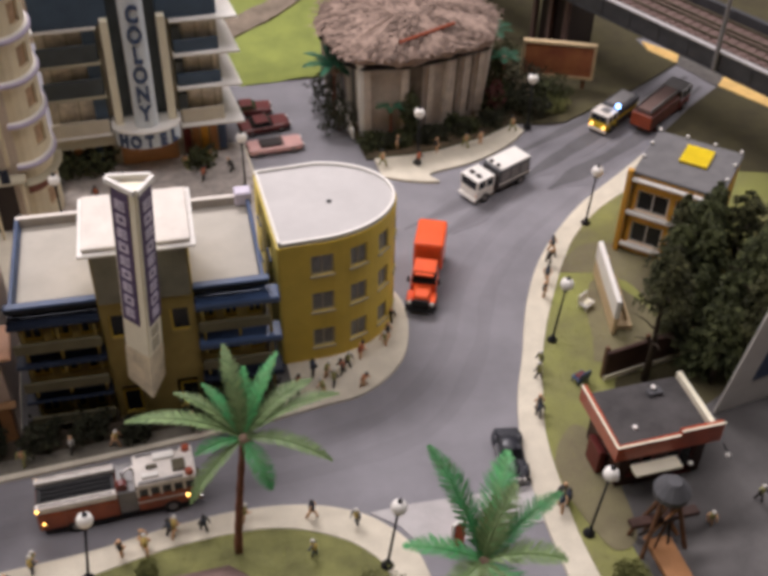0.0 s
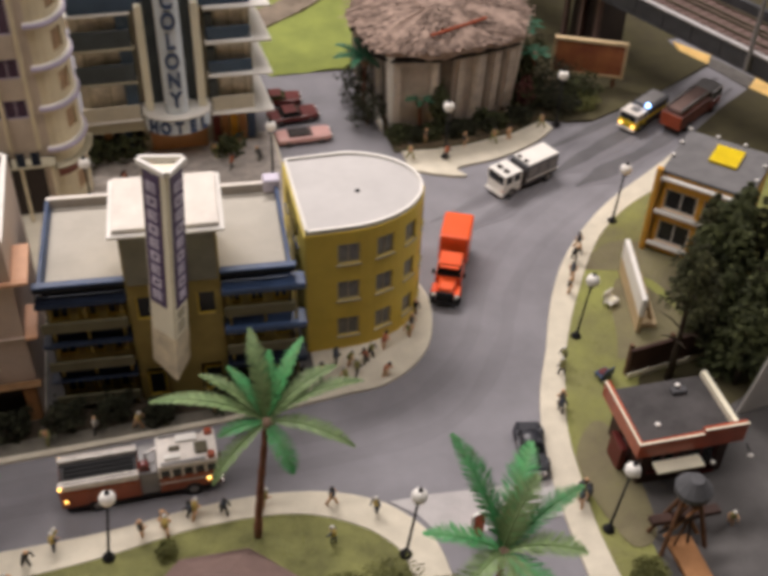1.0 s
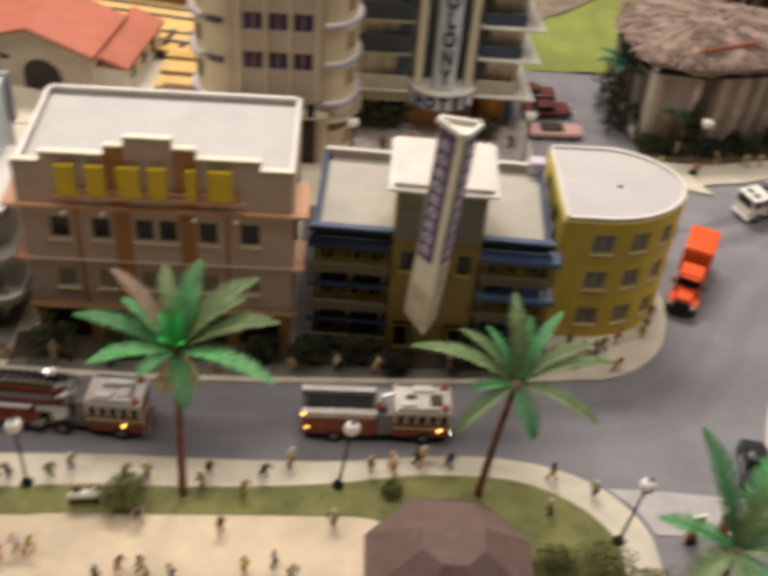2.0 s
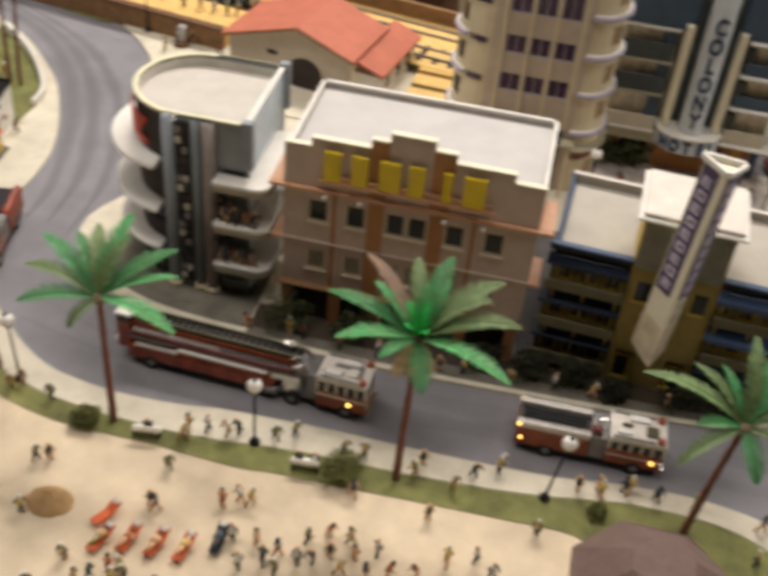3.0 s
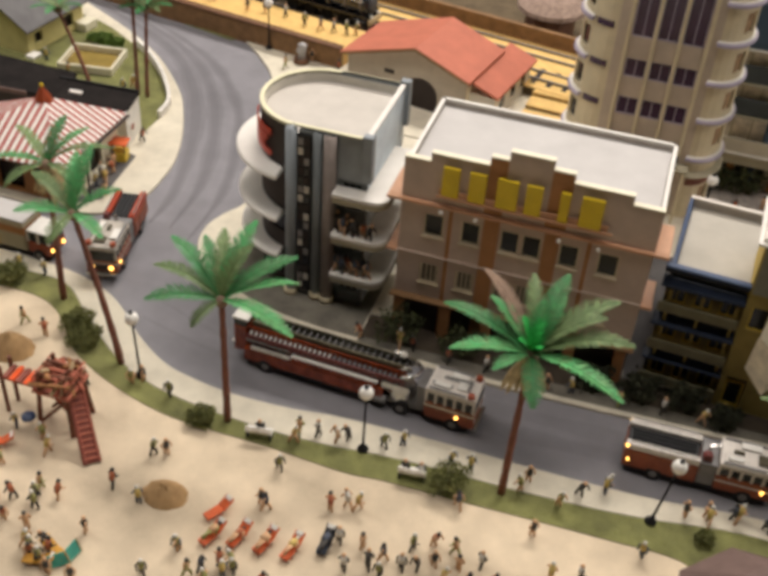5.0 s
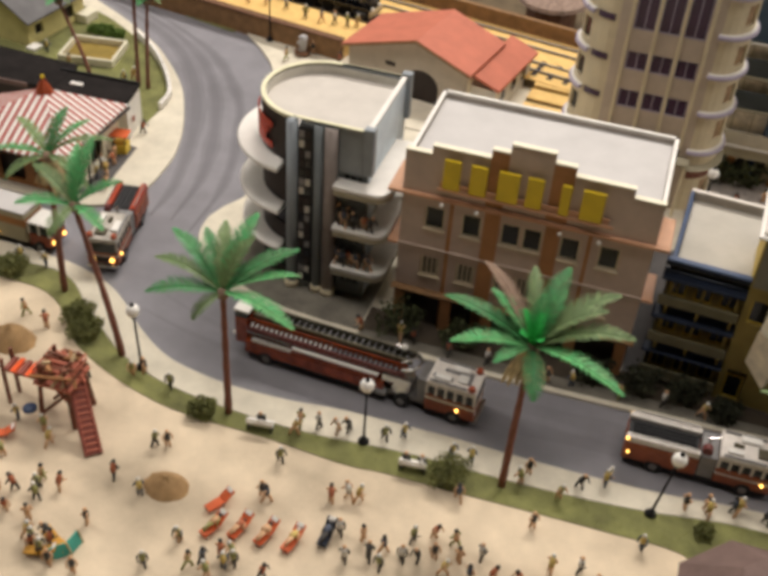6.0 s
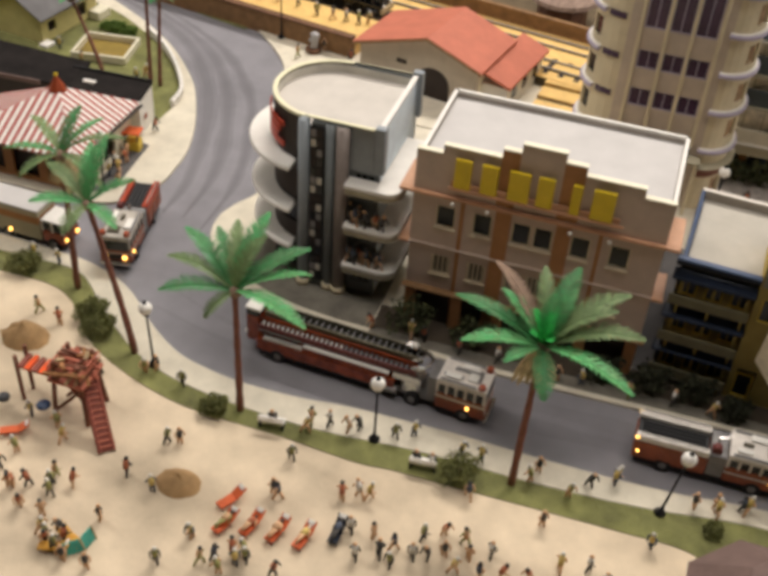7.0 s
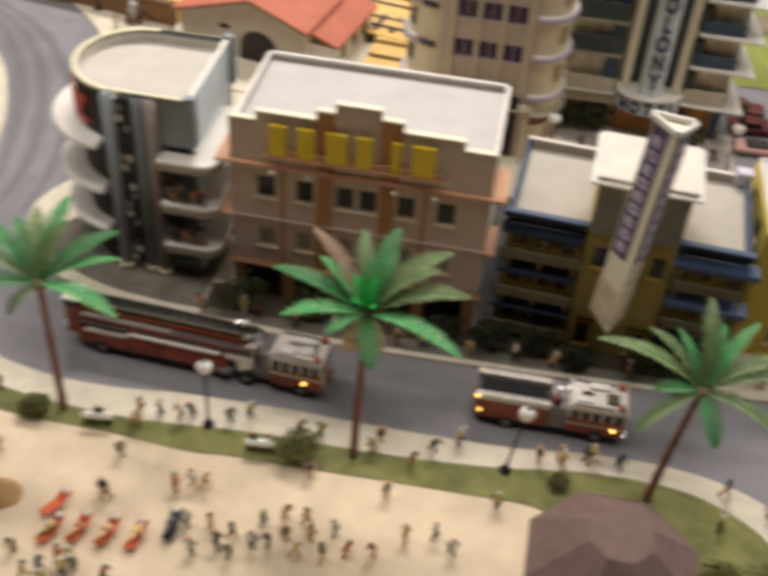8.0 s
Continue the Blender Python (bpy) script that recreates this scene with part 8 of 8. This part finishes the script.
def mound(x, y, r, h, seed):
    bm = B()
    n, rings = 22, 6
    rows = []
    for j in range(rings + 1):
        f = j / rings
        rows.append([bm.verts.new((r * (1 - f) * math.cos(2 * math.pi * i / n) * (1 + 0.3 * noise.noise(Vector((i * 0.5, j, seed)))), r * 0.8 * (1 - f) * math.sin(2 * math.pi * i / n), h * math.sin(f * math.pi / 2) * (1 + 0.3 * noise.noise(Vector((i * 0.35, j * 0.6, seed)))) + 0.12 * noise.noise(Vector((i, j * 2, seed))))) for i in range(n)])
    for a, b in zip(rows, rows[1:]):
        for i in range(n):
            bm.faces.new((a[i], a[(i + 1) % n], b[(i + 1) % n], b[i]))
    o = part("sand_mound", bm, WETSAND, None, smooth=True)
    o.location = (x * U, y * U, 0.08 * U)
    return tagged(o, "brown heaped mound of damp sand on the beach", "sand mound", "sand mounds")


mound(-32.6, 0.6, 1.7, 1.2, 1.0)
mound(-17.9, -6.8, 1.4, 0.8, 2.0)


def lounger(x, y, rz, cloth, label):
    o = thing("sun_lounger", x, y, 0.12, label, "sun lounger", "beach loungers", "", rz)
    part("bed", box(B(), -1.1, 0.4, -0.38, 0.38, 0.3, 0.42), cloth, o, bev=0.05)
    bm = plate(B(), [(0.42, -0.38, 0.3), (1.3, -0.38, 0.75), (1.3, 0.38, 0.75), (0.42, 0.38, 0.3)], 0.12)
    part("backrest", bm, cloth, o)
    part("pillow", plate(B(), [(1.0, -0.26, 0.73), (1.25, -0.26, 0.86), (1.25, 0.26, 0.86), (1.0, 0.26, 0.73)], 0.09), WHITE, o, "small white pillow")
    for dx in (-0.9, 0.3):
        for dy in (-0.3, 0.3):
            part("leg", tube(B(), [(dx, dy, 0), (dx, dy, 0.3)], 0.06, 6), WHITE, o)
    o.scale = (0.72, 0.78, 0.9)
    return o


for x, y, rz in ((-14.6, -7.0, 60), (-14.2, -8.6, 70), (-12.8, -8.2, 74), (-11.3, -8.1, 74), (-9.8, -8.0, 78), (-28.6, -6.8, 30)):
    lounger(x, y, rz, LOUNGE, "orange sun lounger on the sand")
lounger(-8.2, -7.0, 88, NAVY, "dark blue sun lounger on the sand")
lounger(-22.0, -13.2, 15, SHOPYEL, "straw yellow sun lounger on the sand")
lounger(-21.4, -12.4, 160, SHOPYEL, "straw yellow sun lounger on the sand")
GREENCLOTH = mat("turquoise_cloth", (0.06, 0.36, 0.28), 0.7, 0.2, 60)
ob = thing("beach_windbreak", -20.4, -12.7, 0.12, "turquoise cloth windbreak standing in the sand", "windbreak", rz=75)
for x0, y0, x1, y1 in ((0, 0, 0.9, 0.1), (-0.8, 0.5, -0.03, 0.02)):
    part("cloth", prism(B(), [(x0, y0), (x1, y1), (x1, y1 + 0.06), (x0, y0 + 0.06)], 0.08, 0.8, [(x0, y0 + 0.3), (x1, y1 + 0.3), (x1, y1 + 0.36), (x0, y0 + 0.36)]), GREENCLOTH, ob)
for x, y in ((0.93, 0.1), (-0.83, 0.5), (0.0, -0.03)):
    part("stake", tube(B(), [(x, y - 0.03, 0), (x, y + 0.3, 0.9)], 0.04, 6), PALEWOOD, ob)


def bench(x, y, rz):
    o = thing("park_bench", x, y, 0.18, "white slatted bench on the turf verge", "bench", "verge benches", "", rz)
    for k in range(3):
        part("seat_slat", box(B(), -1.0, 1.0, -0.35 + k * 0.25, -0.15 + k * 0.25, 0.5, 0.58), WHITE, o)
    for k in range(2):
        part("back_slat", box(B(), -1.0, 1.0, 0.42, 0.5, 0.75 + k * 0.3, 0.95 + k * 0.3), WHITE, o)
    for xx in (-0.9, 0.9):
        part("leg", box(B(), xx - 0.06, xx + 0.06, -0.3, 0.48, 0, 0.5), IRON, o)
    return o


BENCHES = ((-14.7, -0.75, 188), (-5.2, -0.6, 186))
for x, y, rz in BENCHES:
    bench(x, y, rz).scale = (0.8, 0.8, 0.8)

# ---- little painted figures: plain pegs with round heads ----
TONES = (("charcoal", (0.06, 0.055, 0.05)), ("grey_blue", (0.08, 0.095, 0.13)), ("straw", (0.62, 0.46, 0.14)), ("rust", (0.45, 0.14, 0.065)), ("white", (0.72, 0.69, 0.62)), ("tan", (0.66, 0.40, 0.22)), ("olive", (0.30, 0.29, 0.10)))
PEG_TONES = [mat("peg_" + n, c, 0.7, 0.2, 300, 0) for n, c in TONES]


def peg_mesh(tone, legs, stride, lean, high, sitting=False):
    """A small moulded peg in two tones: legs and arms in one, the middle in the other."""
    bm = B()
    hip = 0.1 if sitting else high * 0.46
    for s in (-1, 1):
        if sitting:
            tube(bm, [(0, s * 0.1, hip), (0.42, s * 0.12, hip + 0.03), (0.46, s * 0.12, hip - 0.5)], [0.11, 0.1, 0.07], 6)
        else:
            tube(bm, [(s * stride * 0.5, s * 0.08, 0), (s * stride * 0.3, s * 0.08, hip * 0.5), (0, s * 0.07, hip)], [0.07, 0.08, 0.11], 6)
    up = hip + high * 0.34
    for s in (-1, 1):
        tube(bm, [(lean * 0.9, s * 0.17, up - 0.05), (lean + 0.1 * s, s * 0.27, up - 0.28), (lean + 0.2, s * 0.24, up - 0.45)], [0.065, 0.055, 0.045], 5)
    n0 = len(bm.faces)
    tube(bm, [(0, 0, hip - 0.05), (lean * 0.5, 0, hip + high * 0.17), (lean, 0, up)], [0.15, 0.19, 0.13], 8)
    bm.faces.ensure_lookup_table()
    for f in bm.faces[n0:]:
        f.material_index = 1
    n1 = len(bm.faces)
    ball(bm, lean * 1.15, 0, up + 0.15, 0.13, seg=8)
    bm.faces.ensure_lookup_table()
    for f in bm.faces[n1:]:
        f.material_index = 2
    o = part("figurine", bm, PEG_TONES[legs], None, smooth=True)
    me = o.data
    me.materials.append(PEG_TONES[tone])
    me.materials.append(PEG_TONES[(5, 0, 4, 0)[tone % 4]])
    bpy.data.objects.remove(o)
    return me


PEGS = [peg_mesh(k % 7, (5, 0, 5, 5, 0, 6, 5)[k % 7] if k < 7 else (0, 5, 1, 0, 5, 5, 0)[k % 7], 0.2 + 0.2 * (k % 3), 0.08 * (k % 4), 1.35 + 0.08 * (k % 3)) for k in range(14)]
SITTING = [peg_mesh(t, 0, 0, 0.03, 1.35, True) for t in (0, 4)]
TONE_WORDS = ("dark grey", "grey-blue", "straw yellow", "rust red", "white", "tan", "olive")


def crowd(places, z, where, tones, seed):
    rg = random.Random(seed)
    for x, y in places:
        k = rg.choice([q for q in range(14) if q % 7 in tones])
        o = new("figurine", PEGS[k])
        o.matrix_world = pose(x * U, y * U, z * U, 0, 0, rg.uniform(0, 360))
        tagged(o, "small " + TONE_WORDS[k % 7] + " painted model figurine " + where, "figurine", "figurines " + where)


crowd([(-11.9, 9.8), (-9.2, 9.8), (-8.3, 9.9), (-5.7, 9.5), (-3.2, 9.6), (0.8, 9.4), (2.4, 9.6), (-1.2, 9.9), (5.4, 9.7), (8.2, 9.9), (10.6, 9.8), (15.2, 10.2)], 0.23, "on the hotel footway", (0, 3, 4, 5, 2), 1)
crowd([(-23.3, 0.9), (-23.9, 0.5), (-21.2, 0.3), (-12.5, 0.1), (-11.4, 0.4), (-10.2, 0.5), (-9.6, 0.8), (-7.4, 0.9), (-6.4, 1.5), (-3.3, 1.0), (-2.1, 1.0), (1.3, 1.4), (1.0, 0.5), (3.3, 0.2), (4.3, 1.4), (5.7, 2.1), (11.6, 1.8), (10.3, 2.0), (13.2, 2.6), (-36.5, 7.9), (-34.6, 8.0), (-12.6, -0.6)], 0.23, "on the beach footway", (0, 2, 4, 4, 5, 6, 1), 2)
crowd([(-33.1, 3.1), (-31.2, 2.5), (-26.5, -0.6), (-19.9, -4.3), (-19.2, -4.0), (-20.9, -7.3), (-24.5, -8.9), (-25.6, -9.9), (-26.6, -10.3), (-23.3, -9.1), (-25.3, -11.3), (-23.8, -11.4), (-20.7, -10.6), (-25.6, -6.4), (-22.0, -13.2), (-21.2, -13.6), (-27.6, -8.0), (-28.4, -5.2), (-19.0, -7.8), (-24.1, -10.1), (-22.7, -12.9), (-23.2, -12.5), (-21.7, -12.6), (-15.6, -9.9), (-26.4, -5.5), (-29.4, -9.2), (-30.2, -7.4), (-22.7, -12.8), (-22.2, -12.0), (-19.8, -13.6), (-24.4, -9.4), (-26.4, -10.2), (-27.9, -9.4), (-28.7, -10.6), (-30.0, -10.0)], 0.12, "on the western beach", (3, 5, 6, 2, 5, 0), 3)
crowd([(-8.8, -4.6), (-7.9, -4.1), (-7.4, -4.0), (-12.6, -5.5), (-7.6, -6.5), (-6.3, -6.4), (-5.0, -6.8), (-3.9, -7.0), (-3.7, -5.6), (-2.7, -4.9), (-2.3, -6.2), (-1.0, -6.0), (0.1, -5.4), (-6.8, -8.1), (-4.9, -7.9), (-16.6, -12.0), (-14.4, -11.3), (-12.6, -10.7), (-12.4, -9.9), (3.8, -5.0), (5.3, -4.4), (-12.6, -2.8), (-2.1, -1.9), (2.3, -2.3), (8.3, -1.6), (6.3, -5.2), (-0.2, -7.0), (-15.5, -9.9), (-13.2, -11.5), (-13.0, -10.2), (-12.2, -10.3), (-13.8, -10.8), (-10.5, -10.6), (-12.2, -5.8), (-3.1, -6.7), (-1.6, -7.1), (0.9, -6.6), (2.4, -6.2), (-5.6, -7.6), (-1.4, -5.1)], 0.12, "on the open beach", (0, 2, 5, 3, 6, 5, 4, 1), 4)
crowd([(29.2, 16.3), (28.6, 14.8), (28.3, 14.2), (26.4, 13.4), (25.4, 12.8), (25.0, 12.3), (23.9, 12.3), (23.4, 10.9), (25.9, 10.9), (21.9, 11.4), (23.1, 12.6), (24.2, 11.4)], 0.23, "on the corner footway", (0, 0, 1, 6, 3), 5)
crowd([(42.6, 20.6), (41.9, 19.5), (40.2, 16.1), (37.4, 9.8), (36.9, 8.8), (35.9, 6.3), (35.7, 5.8), (34.5, -0.3), (34.3, -1.1), (34.9, -0.8), (45.5, -3.3), (42.0, -4.1), (41.0, 17.6)], 0.24, "on the eastern footway", (0, 0, 1, 6), 6)
crowd([(20.7, 1.9), (23.0, 0.9), (14.8, 2.5), (13.0, 2.6), (11.5, 2.4), (5.7, 2.4), (20.3, -0.6), (17.0, 2.6)], 0.23, "on the front footway", (2, 0, 1, 6), 7)
crowd([(33.6, 34.2), (36.4, 33.6), (38.4, 35.1), (40.9, 35.2), (45.6, 36.6), (35.4, 36.2), (42.3, 35.4), (20.3, 38.1), (19.4, 35.5), (18.3, 37.5), (21.8, 36.2), (13.4, 36.4), (11.2, 35.0)], 0.23, "on the northern footway", (0, 5, 3, 2), 8)
crowd([(-32.0, 47.2), (-30.8, 43.3), (-29.0, 45.7), (-26.0, 44.6), (-36.4, 19.6), (-35.6, 18.2), (-38.0, 17.0), (-36.8, 26.4), (-36.9, 19.0), (-37.2, 20.4), (-36.6, 21.2), (-37.1, 22.2), (-42.3, 33.4), (-41.8, 34.2), (-42.3, 35.8), (-51.6, 35.8), (-48.2, 34.0)], 0.23, "on the western footway", (0, 5, 3, 2, 4), 9)

for zz in (3.33, 6.53):
    crowd([(-17.6 + 2.9 + 0.45 * k, 17.0 - 4.62 - 0.22 * (k % 2)) for k in range(6)], zz, "on the hotel balcony", (0, 1, 3), int(zz * 10))
for n, (x, y, rz) in enumerate(BENCHES):
    for dx in ((0.0,) if n == 0 else (-0.5, 0.45)):
        a = radians(rz)
        o = new("figurine", SITTING[n if dx < 0.2 else 0])
        o.matrix_world = pose((x + dx * math.cos(a)) * U, (y + dx * math.sin(a)) * U, (0.18 + 0.47) * U, 0, 0, rz - 90)
        tagged(o, "small painted model figurine seated on the white bench", "figurine", "figurines on the benches")

for n, (x, y, rz) in enumerate(((-14.2, -8.6, 70), (-12.8, -8.2, 74), (-11.3, -8.1, 74), (-9.8, -8.0, 78), (-8.2, -7.0, 88))):
    a = radians(rz)
    o = new("figurine", PEGS[(5, 3, 12, 2, 1)[n]])
    o.matrix_world = pose((x - 0.75 * math.cos(a)) * U, (y - 0.75 * math.sin(a)) * U, 0.72 * U, 0, 84, rz)
    tagged(o, "small painted model figurine lying on a sun lounger", "figurine", "figurines on the loungers")
crowd([(-37.6, 50.2), (-35.8, 50.4), (-31.2, 49.4), (-28.1, 49.2), (-26.8, 49.2), (-26.0, 49.6), (-29.4, 49.0), (-33.6, 50.4), (-41.7, 50.8), (-44.4, 51.6)], 1.92, "on the platform", (0, 4, 6, 1), 10)
ob = thing("forecourt_monument", -29.9, 45.2, 0.2, "weathered grey stone monument on a brown base", "monument")
part("base", prism(B(), [(0.8 * math.cos(radians(a)), 0.8 * math.sin(radians(a))) for a in range(0, 360, 45)], 0, 0.4), WOOD, ob, "brown round base", bev=0.06)
part("column", tube(B(), [(0, 0, 0.4), (0.1, 0, 0.8), (-0.08, 0.1, 1.1), (0.14, 0, 1.5), (0.05, 0.05, 1.8), (0.12, 0, 2.0)], [0.42, 0.3, 0.5, 0.36, 0.46, 0.12], 9), CONCRETE, ob, "rough grey stone", smooth=True)
ob = thing("forecourt_bench", -27.7, 46.8, 0.2, "white bench against the retaining wall", "bench", rz=-10)
part("seat", box(B(), -0.9, 0.9, -0.3, 0.3, 0.45, 0.58), WHITE, ob, bev=0.04)
part("backrest", box(B(), -0.9, 0.9, 0.25, 0.36, 0.6, 1.1), WHITE, ob, bev=0.04)
for x in (-0.75, 0.75):
    part("leg", box(B(), x - 0.07, x + 0.07, -0.25, 0.3, 0, 0.45), IRON, ob)
ob = thing("forecourt_box", -26.6, 47.0, 0.2, "brown litter box beside the white bench", "box")
part("body", box(B(), -0.4, 0.4, -0.4, 0.4, 0, 1.0), WOOD, ob, bev=0.06)
part("lid", box(B(), -0.46, 0.46, -0.46, 0.46, 1.003, 1.15), DARK, ob, bev=0.03)


def lawn_chair(x, y, rz, m, label):
    o = thing("lawn_chair", x, y, 0.2, label, "lawn chair", "", "", rz)
    part("seat", box(B(), -0.6, 0.6, -0.45, 0.45, 0.4, 0.6), m, o, bev=0.06)
    part("backrest", box(B(), -0.6, 0.6, 0.4, 0.55, 0.6, 1.3), m, o, bev=0.06)
    for dx in (-0.5, 0.5):
        for dy in (-0.35, 0.35):
            part("leg", tube(B(), [(dx, dy, 0), (dx, dy, 0.4)], 0.07, 6), m, o)
    part("cushion", box(B(), -0.4, 0.4, -0.3, 0.3, 0.602, 0.72), DARKRED if m is BLUE else CREAM, o, "dark red cushion" if m is BLUE else "cream cushion", bev=0.05)
    o.scale = (0.8, 0.8, 0.8)


lawn_chair(42.6, 14.4, 30, WHITE, "white lawn chair on the grass")
lawn_chair(39.4, 8.0, 200, BLUE, "blue and white lawn chair on the grass")
ob = thing("roadside_sign", 28.9, -1.7, 0.06, "pair of red boards with white edges at the kerb", "sign", rz=14)
for x in (-0.95, 0.95):
    board = part("board", box(B(), x - 0.36, x + 0.36, -0.06, 0.06, 0.15, 2.2), LOUNGE, ob, "orange-red board", bev=0.03)
    part("board_edge", box(B(), x - 0.5, x - 0.363, -0.08, 0.08, 0.1, 2.25), WHITE, board, "white board edge")
    part("board_edge", box(B(), x - 0.36, x + 0.4, -0.08, 0.08, 2.203, 2.3), WHITE, board, "white board edge")
    part("foot", box(B(), x - 0.35, x + 0.35, -0.25, 0.25, 0, 0.1), IRON, ob)


# ---- tyre marks worn into the asphalt, and shade painted on the north-east road ----
layer = [0]


def track(pts, width, faint=False, core=None):
    """A broad faint band with a narrower, darker one in its middle."""
    mark(pts, width * 2.0, FAINT if faint else BAND)
    if not faint:
        mark(pts, width * 1.0, core or TYRE)


def mark(pts, width, material):
    mid = flow(pts)
    a, b = [], []
    for i, (x, y) in enumerate(mid):
        x0, y0 = mid[max(i - 1, 0)]
        x1, y1 = mid[min(i + 1, len(mid) - 1)]
        ln = math.hypot(x1 - x0, y1 - y0)
        nx, ny = -(y1 - y0) / ln, (x1 - x0) / ln
        wv = width * 1.25 * (0.7 + 0.4 * noise.noise(Vector((x * 0.3, y * 0.3, 0)))) * min(1, 0.15 + 3 * min(i, len(mid) - 1 - i) / len(mid))
        a.append((x + nx * wv, y + ny * wv)), b.append((x - nx * wv, y - ny * wv))
    layer[0] += 1
    structure("road_mark", prism(B(), a + b[::-1], 0.0, 0.003 + 0.0012 * layer[0]), material, "dark band of tyre wear and painted shade on the asphalt", "tyre track")


FAINT = mat("barely_worn_asphalt", (0.212, 0.204, 0.219), 0.78, 0.12, 22, 0.35, 1400)
# asphalt darkened to stand in for the shade near the viaduct
ROADSHADE = mat("shade_darkened_asphalt", (0.125, 0.12, 0.125), 0.7, 0.2, 22, 0.35, 1400)
BAND = mat("faintly_worn_asphalt", (0.194, 0.187, 0.20), 0.78, 0.12, 22, 0.35, 1400)
TYRE = mat("worn_asphalt", (0.165, 0.158, 0.17), 0.75, 0.1, 22, 0.35, 1400)
track([(-26, 8.6), (-20, 6.8), (-10, 6.6), (2, 6.9), (12, 7.0), (20, 7.2), (27, 8.6), (32, 13), (35, 19), (40, 24.6), (48, 30), (58, 36.4)], 0.32, True)
track([(-26.4, 6.6), (-20, 5.2), (-10, 4.9), (2, 5.2), (12, 5.4), (21, 5.2), (29, 6.6), (34, 12), (37, 18), (42, 23.2), (50, 28.6), (60, 35)], 0.32, True)
track([(-31.0, 16.5), (-31.2, 21), (-33.3, 28.6), (-35.8, 34.4), (-39.5, 40.0), (-43.6, 43.8), (-48.8, 46.8), (-56, 50)], 0.42)
track([(-29.3, 16.5), (-29.6, 22), (-31.0, 27.4), (-32.7, 31.8), (-35.3, 36.8), (-39.8, 42.2), (-45.6, 46.2), (-54, 50.2)], 0.42)
track([(-27.4, 15), (-27.6, 22), (-29.4, 29), (-31.4, 34), (-34.0, 38.0), (-37.4, 41.8), (-42.8, 45.6), (-50, 49.4)], 0.36)
# north-east bands: their extra darkness paints the road's shade
track([(33, 26), (37, 27.6), (43, 30.6), (50, 34.6), (58, 39)], 0.4)
track([(43, 30.4), (47, 32.0), (54, 35.6), (64, 41.4)], 0.9, core=ROADSHADE)
track([(45.5, 28.2), (49, 29.9), (56, 33.6), (65, 39.8)], 0.8, core=ROADSHADE)
track([(34, 24), (40, 27), (46, 33), (50, 35.6)], 0.45)
track([(44.5, 33.4), (49, 35.4), (56, 39.0), (63.4, 43.2)], 0.6, core=ROADSHADE)
track([(43, 29.4), (50, 33.4), (57, 37.2), (64.6, 41.8)], 0.8, core=ROADSHADE)
